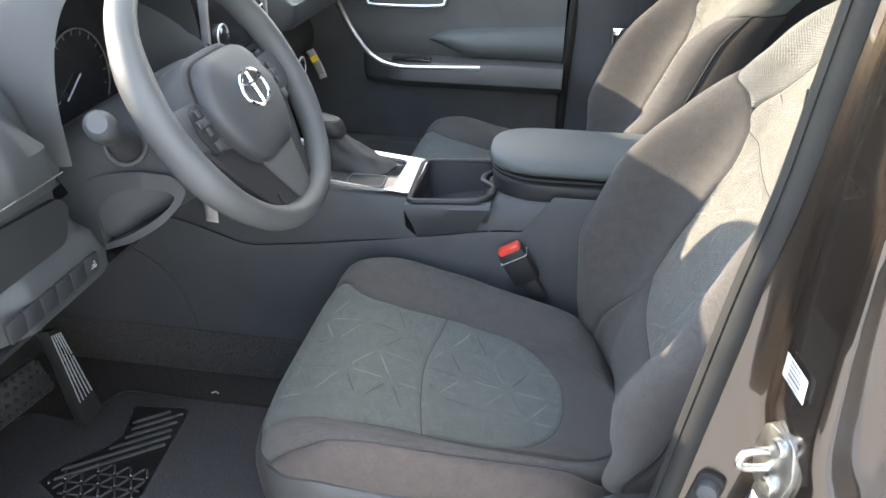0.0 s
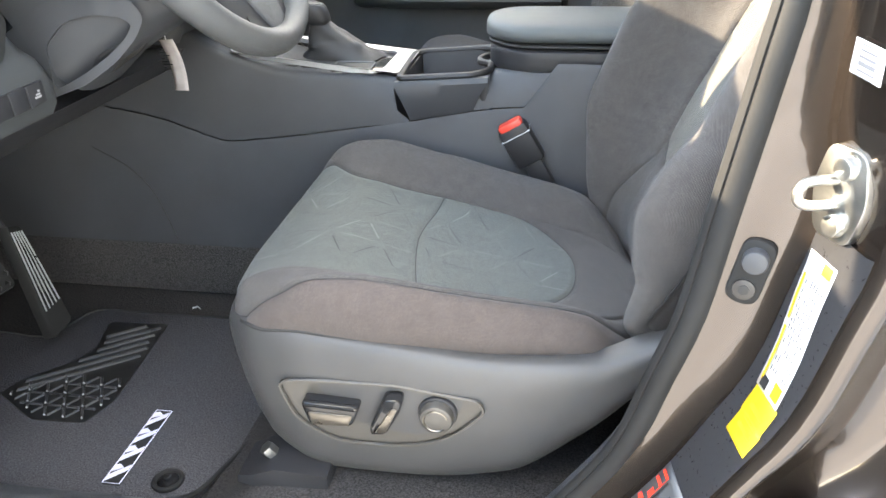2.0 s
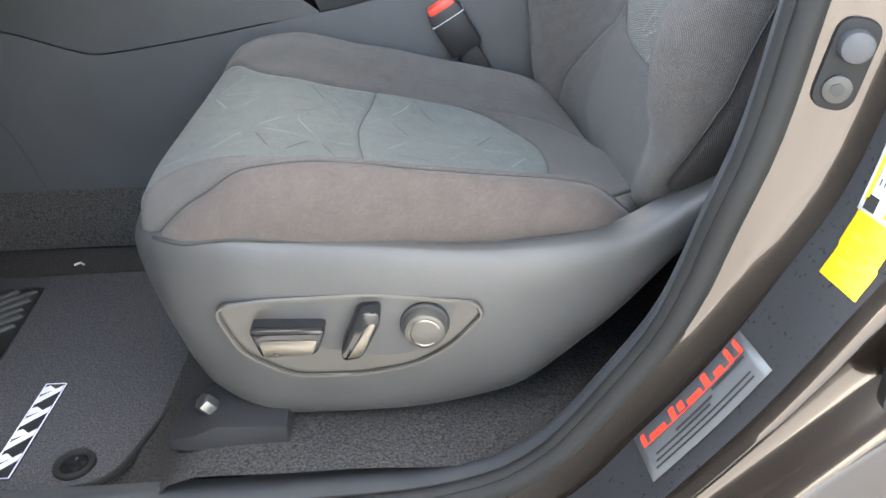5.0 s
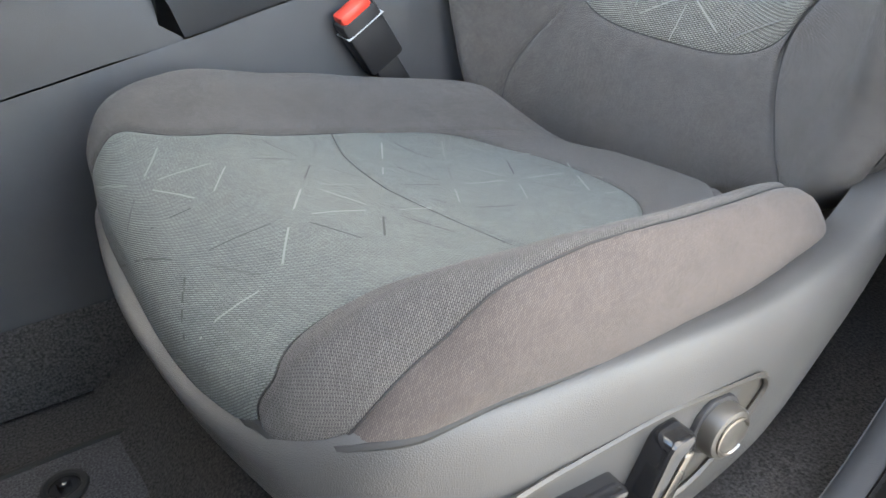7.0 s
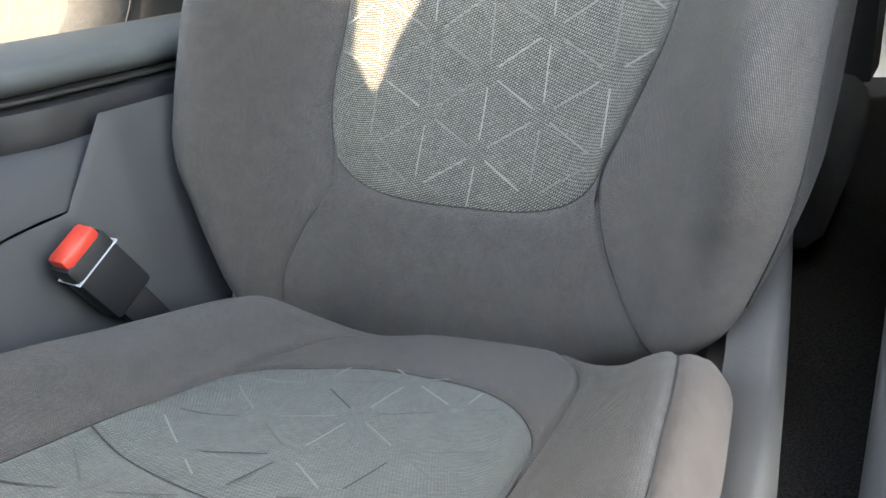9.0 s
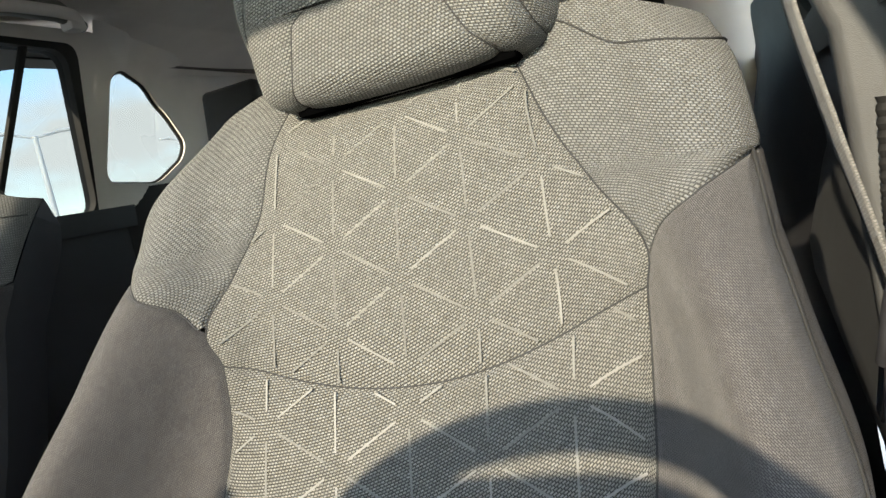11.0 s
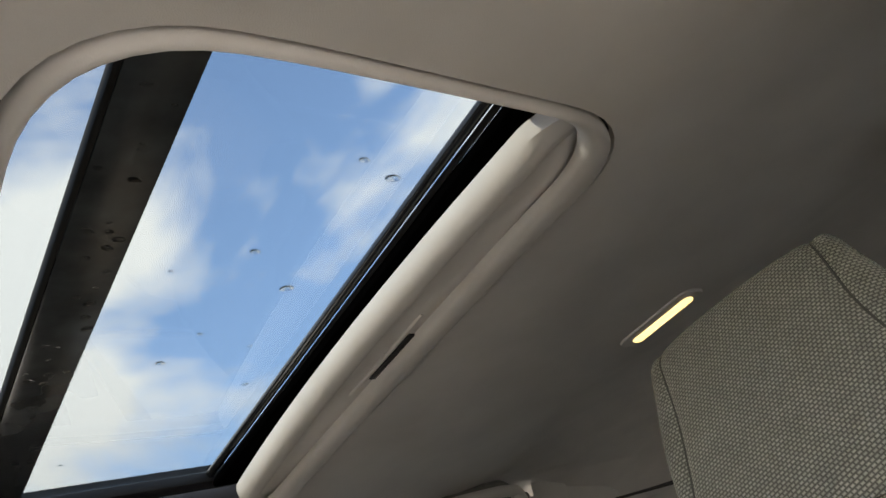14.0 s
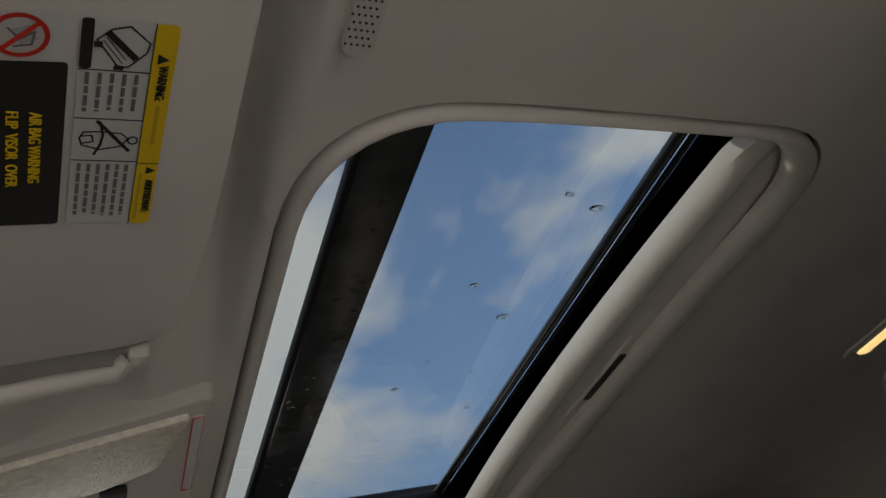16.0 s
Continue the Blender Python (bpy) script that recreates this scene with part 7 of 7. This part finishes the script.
def striker():
    s = thing("door_striker", "zinc plated door striker bolted to the pillar", "door striker", (0, 0, 0))
    o = Vector((0.1225, -0.389, 0.500))
    n = Vector((-0.90, -0.42, 0.10)).normalized()
    m = axes(tuple(o), tuple(Vector((0, 0, 1)).cross(n).normalized()), (0, 0, 1))
    bm = prism(rounded([(-0.016, -0.032), (0.016, -0.032), (0.024, 0.0), (0.016, 0.032), (-0.016, 0.032), (-0.024, 0.0)], 0.009), "z", -0.003, 0.004, 0.001)
    bm.transform(m)
    pl = part("plate", bm, STEEL, s)
    for y in (-0.020, 0.020):
        bm = disc((0.004, y, 0.006), (0, 0, 1), 0.008, 0.008, 20, 0.002)
        bm.transform(m)
        part("bolt", bm, STEEL, pl)
    M = lambda p: m @ Vector(p)
    part("loop", tube(spline([M((-0.004, 0.009, 0.002)), M((-0.007, 0.009, 0.014)), M((-0.009, 0.007, 0.024)), M((-0.009, 0.0, 0.028)), M((-0.009, -0.007, 0.024)), M((-0.007, -0.009, 0.014)), M((-0.004, -0.009, 0.002))], 5), 0.0036, 10), STEEL, s)
    b = thing("courtesy_switch", "black rubber door stop and torx screw on the pillar", "door switch", (0, 0, 0))
    p = Vector((0.0845, -0.3535, 0.421))
    up = (on_jamb(0.45, -0.3605) - on_jamb(0.40, -0.3605)).normalized()
    n = Vector((-0.30, -0.95, 0)).normalized()
    n = (n - up * n.dot(up)).normalized()
    m = axes(tuple(p), tuple(up.cross(n)), tuple(up))
    bm = prism(rounded([(-0.0125, -0.027), (0.0125, -0.027), (0.0125, 0.027), (-0.0125, 0.027)], 0.0122, 6), "z", -0.004, 0.004, 0.002)
    bm.transform(m)
    base = part("base", bm, RUBBER, b)
    bm = disc((0, 0.012, 0.008), (0, 0, 1), 0.0095, 0.012, 24, 0.003)
    bm.transform(m)
    part("bumper", bm, PLASTIC, base)
    bm = disc((0, -0.014, 0.004), (0, 0, 1), 0.0085, 0.005, 24, 0.001)
    bm.transform(m)
    part("screw", bm, HINGE, base)
    bm = disc((0, -0.014, 0.0066), (0, 0, 1), 0.0042, 0.001, 6, 0)
    bm.transform(m)
    part("screw_socket", bm, INK, base)
    h = thing("door_hinge", "grey steel rear door hinge with bolts", "door hinge", (0, 0, 0))
    part("leaf", prism(rounded([(0.108, 0.232), (0.108, 0.262), (0.122, 0.274), (0.19, 0.272), (0.19, 0.224), (0.120, 0.222)], 0.008), "y", -0.440, -0.430, 0.002), RUBBER, h, "black painted hinge leaf")
    part("knuckle", tube([(0.182, -0.448, 0.215), (0.182, -0.448, 0.277)], 0.010, 14), HINGE, h)
    for x in (0.130, 0.165):
        b = part("bolt", disc((x, -0.442, 0.247), (0, -1, 0), 0.0125, 0.004, 24, 0.001), DULLSTEEL, h, "dull steel hinge bolt")
        part("bolt_head", disc((x, -0.447, 0.247), (0, -1, 0), 0.0085, 0.008, 6, 0.001), DULLSTEEL, b)


striker()


# ---- sun visor, overhead console, microphone ----
def roof_front():
    v = thing("sun_visor", "warm grey driver sun visor folded up with warning labels", "sun visor", (0, 0, 0))
    out = rounded([(-0.176, -0.20), (-0.1787, -0.07), (-0.183, 0.028), (-0.1873, 0.088), (-0.196, 0.143), (-0.22, 0.150), (-0.315, 0.150), (-0.315, -0.22)], 0.025, 6)
    z0, slope = 1.190, 0.12
    bm = prism(out, "z", 0.006, -0.010, 0.005, 3)
    bm.transform(Matrix(((1, 0, 0, 0), (0, 1, 0, 0), (slope, 0, 1, z0 + 0.008 + slope * 0.21), (0, 0, 0, 1))))
    board = part("board", bm, HEADLINER, v)
    zz = lambda x: z0 - 0.002 + slope * (x + 0.21)       # the visor's lower face
    zf = lambda x, d=0.0: zz(x) - 0.0005 - d

    def flat(pts, material, name, d, parent):
        bm = bmesh.new()
        bm.faces.new([bm.verts.new((x, y, zf(x, d))) for x, y in pts])
        bm.normal_update()
        me = bpy.data.meshes.new(name)
        bm.to_mesh(me)
        bm.free()
        return obj(name, me, material, parent)

    def quad(corners):
        """Places on a label whose corners are given, across 0 to 1 and along 0 to 1."""
        a, b, c, e = (np.array(k) for k in corners)
        return lambda u, w: tuple((a * (1 - u) + b * u) * (1 - w) + (e * (1 - u) + c * u) * w)

    def block(q, u0, u1, w0, w1, material, name, d, parent):
        return flat([q(u0, w0), q(u1, w0), q(u1, w1), q(u0, w1)], material, name, d, parent)

    def stroke(q, pts, half, material, name, d, parent):
        """A drawn line through points on a label."""
        bm = bmesh.new()
        P = [np.array(q(*p)) for p in pts]
        for a, b in zip(P[:-1], P[1:]):
            t = (b - a) / max(1e-9, np.linalg.norm(b - a))
            o = np.array((-t[1], t[0])) * half
            a, b = a - t * half * 0.6, b + t * half * 0.6
            bm.faces.new([bm.verts.new((*k, zf(k[0], d))) for k in (a + o, b + o, b - o, a - o)])
        return part(name, bm, material, parent)

    def lettering(q, txt, size, u, w, stretch, material, parent):
        """Words that run along a label, read from its outer side."""
        a, b = np.array(q(u, w - 0.05)), np.array(q(u, w + 0.05))
        c = (a + b) / 2
        m = axes((c[0], c[1], zf(c[0], 0.0014)), (b[0] - a[0], b[1] - a[1], 0), (1, 0, slope))
        words(txt, size, m @ Matrix.Diagonal((stretch, 1, 1, 1)), material, parent, "label_lettering")

    rng = random.Random(6)
    # white and yellow label
    q = quad(((-0.2416, -0.0599), (-0.2085, -0.0579), (-0.2158, 0.0473), (-0.2496, 0.0432)))
    L = flat(rounded([q(0, 0), q(1, 0), q(1, 1), q(0, 1)], 0.0030), WHITE, "warning_label", 0.0004, board)
    L["label"] = "white and yellow printed warning label"
    flat(rounded([q(0.745, 0.001), q(0.999, 0.001), q(0.999, 0.999), q(0.745, 0.999)], 0.0026), YELLOW, "yellow_band", 0.0009, L)
    block(q, 0.735, 0.747, 0.0, 1.0, INK, "rule", 0.0010, L)
    block(q, 0.745, 1.0, 0.648, 0.653, INK, "rule", 0.0011, L)
    flat(rounded([q(0.001, 0.002), q(0.125, 0.002), q(0.125, 0.208), q(0.001, 0.208)], 0.0014), INK, "black_band", 0.0009, L)
    for w in (0.208, 0.430, 0.640):
        block(q, 0.0, 0.74, w, w + 0.0055, INK, "rule", 0.0010, L)
    # tilted vehicle sign
    stroke(q, ((0.16, 0.085), (0.30, 0.040), (0.48, 0.022), (0.70, 0.085), (0.68, 0.125), (0.50, 0.190), (0.40, 0.195), (0.16, 0.085)), 0.00035, INK, "vehicle_mark", 0.0010, L)
    stroke(q, ((0.27, 0.055), (0.56, 0.150)), 0.0013, INK, "vehicle_mark", 0.0010, L)
    for k in range(3):
        stroke(q, ((0.22 + 0.035 * k, 0.085 - 0.012 * k), (0.43 + 0.035 * k, 0.175 - 0.014 * k)), 0.00022, INK, "vehicle_line", 0.0010, L)
    block(q, 0.13, 0.22, 0.090, 0.115, INK, "vehicle_wheel", 0.0011, L)
    block(q, 0.35, 0.45, 0.185, 0.205, INK, "vehicle_wheel", 0.0011, L)
    # seated belt sign
    stroke(q, ((0.07, 0.53), (0.11, 0.50), (0.27, 0.495), (0.52, 0.50), (0.60, 0.525), (0.52, 0.565), (0.30, 0.585), (0.10, 0.565), (0.07, 0.53)), 0.00035, INK, "belt_mark", 0.0010, L)
    stroke(q, [(0.655 + 0.055 * math.cos(a), 0.533 + 0.018 * math.sin(a)) for a in np.linspace(0, 6.283, 15)], 0.00035, INK, "head_mark", 0.0010, L)
    stroke(q, ((0.25, 0.445), (0.62, 0.585)), 0.00075, INK, "belt_mark", 0.0011, L)
    stroke(q, ((0.24, 0.61), (0.30, 0.56), (0.32, 0.51), (0.28, 0.45)), 0.0005, INK, "belt_mark", 0.0011, L)
    stroke(q, ((0.10, 0.52), (0.20, 0.515), (0.22, 0.545), (0.11, 0.555)), 0.00035, INK, "belt_mark", 0.0010, L)
    for w0, w1, n in ((0.222, 0.415, 5), (0.660, 0.965, 6)):
        for i in range(n):
            u = 0.07 + i * 0.64 / n
            cut = w0
            while cut < w1 - 0.02:
                e = min(w1 - rng.uniform(0, 0.03), cut + rng.uniform(0.025, 0.06))
                block(q, u, u + 0.045, cut, e, PRINT, "text_bar", 0.0010, L)
                cut = e + 0.008
    flat([q(0.80, 0.170), q(0.80, 0.124), q(0.93, 0.147)], INK, "triangle", 0.0012, L)
    lettering(q, "WARNING:", 0.0050, 0.875, 0.252, 0.66, INK, L)
    block(q, 0.855, 0.905, 0.355, 0.550, YELLOWINK, "text_bar", 0.0012, L)
    flat([q(0.86, 0.708), q(0.86, 0.668), q(0.98, 0.688)], INK, "triangle", 0.0012, L)
    lettering(q, "AVERTISSEMENT:", 0.0044, 0.915, 0.832, 0.60, INK, L)
    block(q, 0.785, 0.825, 0.700, 0.970, YELLOWINK, "text_bar", 0.0012, L)
    # black label with a ban sign over it
    q = quad(((-0.2900, -0.0606), (-0.2449, -0.0604), (-0.2526, 0.0432), (-0.2980, 0.0407)))
    M = flat(rounded([q(0, 0), q(1, 0), q(1, 1), q(0, 1)], 0.0030), WHITE, "warning_label", 0.0004, board)
    M["label"] = "black, white and yellow printed airbag label"
    flat(rounded([q(0.0, 0.19), q(0.999, 0.19), q(0.999, 1.0), q(0.0, 1.0)], 0.002), INK, "black_panel", 0.0009, M)
    stroke(q, [(0.66 + 0.185 * math.cos(a), 0.085 + 0.078 * math.sin(a)) for a in np.linspace(0, 6.283, 33)], 0.00085, REDPRINT, "ban_ring", 0.0014, M)
    stroke(q, ((0.55, 0.135), (0.80, 0.030)), 0.00085, REDPRINT, "ban_bar", 0.0014, M)
    flat([q(0.60, 0.065), q(0.72, 0.045), q(0.78, 0.10), q(0.66, 0.125)], GREYPRINT, "seat_mark", 0.0010, M)
    stroke(q, ((0.58, 0.06), (0.66, 0.10), (0.76, 0.07), (0.74, 0.12), (0.62, 0.13)), 0.0004, PRINT, "seat_line", 0.0012, M)
    lettering(q, "AIR BAG WARNING", 0.0060, 0.780, 0.585, 0.68, YELLOW, M)
    lettering(q, "FLIP  VISOR  OVER", 0.0060, 0.610, 0.590, 0.80, YELLOW, M)
    for i, (w0, w1) in enumerate(((0.20, 0.38), (0.40, 0.52), (0.54, 0.63), (0.65, 0.97))):
        block(q, 0.455, 0.52, w0, w1, YELLOW, "text_bar", 0.0012, M)
    cl = thing("visor_clip", "warm grey visor pivot rail", "visor clip", (0, 0, 0))
    part("rail", tube([(-0.222, 0.158, 1.186), (-0.228, 0.166, 1.182), (-0.26, 0.166, 1.178), (-0.31, 0.164, 1.168)], 0.0055, 10), PILLAR, cl)
    part("socket", box((-0.216, 0.158, 1.190), (0.012, 0.014, 0.016), 0.004), PILLAR, cl)
    # overhead console
    c = thing("overhead_console", "warm grey overhead console with map lamp", "overhead console", (0, 0, 0))
    o = rounded([(-0.165, 0.225), (-0.172, 0.50), (-0.325, 0.50), (-0.325, 0.245), (-0.20, 0.232)], 0.012)
    bm = prism(o, "z", 0.03, -0.004, 0.004, 2)
    sl = 0.16
    bm.transform(Matrix(((1, 0, 0, 0), (0, 1, 0, 0), (sl, 0, 1, 1.196 + sl * 0.2), (0, 0, 0, 1))))
    part("housing", bm, PILLAR, c)
    zc = lambda x: 1.192 + sl * (x + 0.2)
    bm = prism(rounded([(-0.180, 0.238), (-0.198, 0.300), (-0.235, 0.312), (-0.30, 0.314), (-0.32, 0.252)], 0.008), "z", 0.004, -0.004, 0.002)
    bm.transform(Matrix(((1, 0, 0, 0), (0, 1, 0, 0), (sl, 0, 1, 1.191 + sl * 0.2), (0, 0, 0, 1))))
    lens = part("lamp_lens", bm, LENS, c, "clear ribbed map lamp lens")
    for x in (-0.227, -0.258):
        k = part("console_button", box((x, 0.325, zc(x) - 0.002), (0.018, 0.016, 0.006), 0.002), BLACK, c)
    lab = part("thin_label", box((-0.1755, 0.30, zc(-0.1755) - 0.0004), (0.007, 0.11, 0.001), 0), WHITE, c, "thin white label with red edge")
    part("label_edge", tube([(-0.179, 0.246, zc(-0.179) - 0.001), (-0.172, 0.246, zc(-0.172) - 0.001), (-0.172, 0.354, zc(-0.172) - 0.001), (-0.179, 0.354, zc(-0.179) - 0.001)], 0.0005, 4, closed=True), REDPRINT, lab)
    # microphone grille
    g = thing("microphone_grille", "warm grey perforated microphone grille in the roof", "grille", (0, 0, 0))
    o = rounded([(-0.1435, -0.110), (-0.1285, -0.112), (-0.1270, -0.045), (-0.1415, -0.042)], 0.005)
    zg = float(roof_z(-0.135, -0.08))
    part("plate", prism(o, "z", zg + 0.004, zg - 0.0035, 0.001), PILLAR, g)
    holes = []
    for i in range(5):
        for j in range(17):
            x, y = -0.1415 + i * 0.0027 + (j % 2) * 0.0013, -0.107 + j * 0.0036
            if x < -0.1298:
                holes.append(disc((x, y, zg - 0.0036), (0, 0, -1), 0.0006, 0.0006, 8, 0))
    part("perforation", join(*holes), INK, g)


standing = top_level()
roof_front()
settle(standing)


# ---- outside ----
def lamp_pole(x, y, h):
    p = thing("street_lamp", "white painted parking lot lamp pole with two heads", "street lamp", (x, y, -0.48), group="parking lot lamps")
    part("pole", tube([(0, 0, 0), (0, 0, h * 0.5), (0, 0, h)], [0.30, 0.24, 0.19], 12), POLE, p)
    a = math.atan2(y, x) + 1.57
    for g in (-1, 1):
        e = (math.cos(a) * 2.1 * g, math.sin(a) * 2.1 * g, h + 0.5 * (1 if g > 0 else 0.25))
        arm = part("arm", tube([(0, 0, h - 0.15), e], 0.10, 8), POLE, p)
        bm = box((0, 0, 0), (1.3, 0.6, 0.22), 0.06)
        bm.transform(Matrix.Translation((e[0], e[1], e[2])) @ Matrix.Rotation(a, 4, "Z"))
        part("lamp_head", bm, POLE, p)
    part("base", tube([(0, 0, 0), (0, 0, 0.8)], 0.4, 14), CONCRETE, p)


for x, y, h in ((35.5, 50.0, 14.6), (43.1, 50.0, 11.2), (74, 62, 12.5), (96, 76, 12.5), (120, 90, 12.5), (150, 104, 13)):
    lamp_pole(x, y, h)
b = thing("far_building", "low white building with a red fascia", "building", (90, 6.5, -0.48))
part("wall", box((0, 0, 1.2), (10, 26, 2.4), 0.1), POLE, b)
part("fascia", box((-5.2, 0, 2.7), (0.6, 26, 0.6), 0.05), REDPRINT, b, "red fascia band")
tr = random.Random(12)
bm = bmesh.new()
for i in range(260):
    a = tr.uniform(-0.15, 1.35)
    R = tr.uniform(190, 215)
    s = tr.uniform(1.2, 3.2)
    M_ = Matrix.Translation((R * math.cos(a), R * math.sin(a), tr.uniform(0, 4.5))) @ Matrix.Rotation(tr.uniform(0, 3), 4, "Z") @ Matrix.Diagonal((s * 1.4, s, s * 0.9, 1))
    bmesh.ops.create_icosphere(bm, subdivisions=2, radius=1.0, matrix=M_)
for v_ in bm.verts:
    v_.co += Vector((noise.noise(v_.co * 0.9), noise.noise(v_.co * 0.9 + Vector((9, 0, 0))), noise.noise(v_.co * 0.9 + Vector((0, 9, 0))))) * 1.1
o = part("treeline", bm, mat("far foliage", (0.05, 0.075, 0.03), 0.9, var=0.5, scale=0.7, bump=0.0), None)
tagged(o, "distant dark green treeline", "trees", kind="stuff")


# ---- the open driver's door, beside the camera ----
# never in view; added to darken the pillar's reflections and the footwell
def open_door():
    h = Vector((-0.865, -0.425, 0))
    u = Vector((math.cos(radians(-66)), math.sin(radians(-66)), 0))
    n = Vector((-u.y, u.x, 0))
    def slab(o0, o1, mat_, name, label, cat):
        pts = [(0.0, -0.18), (0.9, -0.18), (1.0, 0.1), (1.04, 0.5), (1.02, 0.72), (0.98, 0.77), (0.0, 0.76)]
        ring = lambda o: [tuple(h + u * a + n * o + Vector((0, 0, b))) for a, b in rounded(pts, 0.04)]
        setting(name, loft([ring(o0), ring(o1)]), mat_, label, cat)
    slab(0.0, 0.07, PLASTIC_DOOR, "door_panel_driver", "dark grey inner panel of the open driver door", "door trim")
    slab(-0.09, -0.004, PAINT, "door_skin_driver", "brown metallic skin of the open driver door", "car door")


open_door()
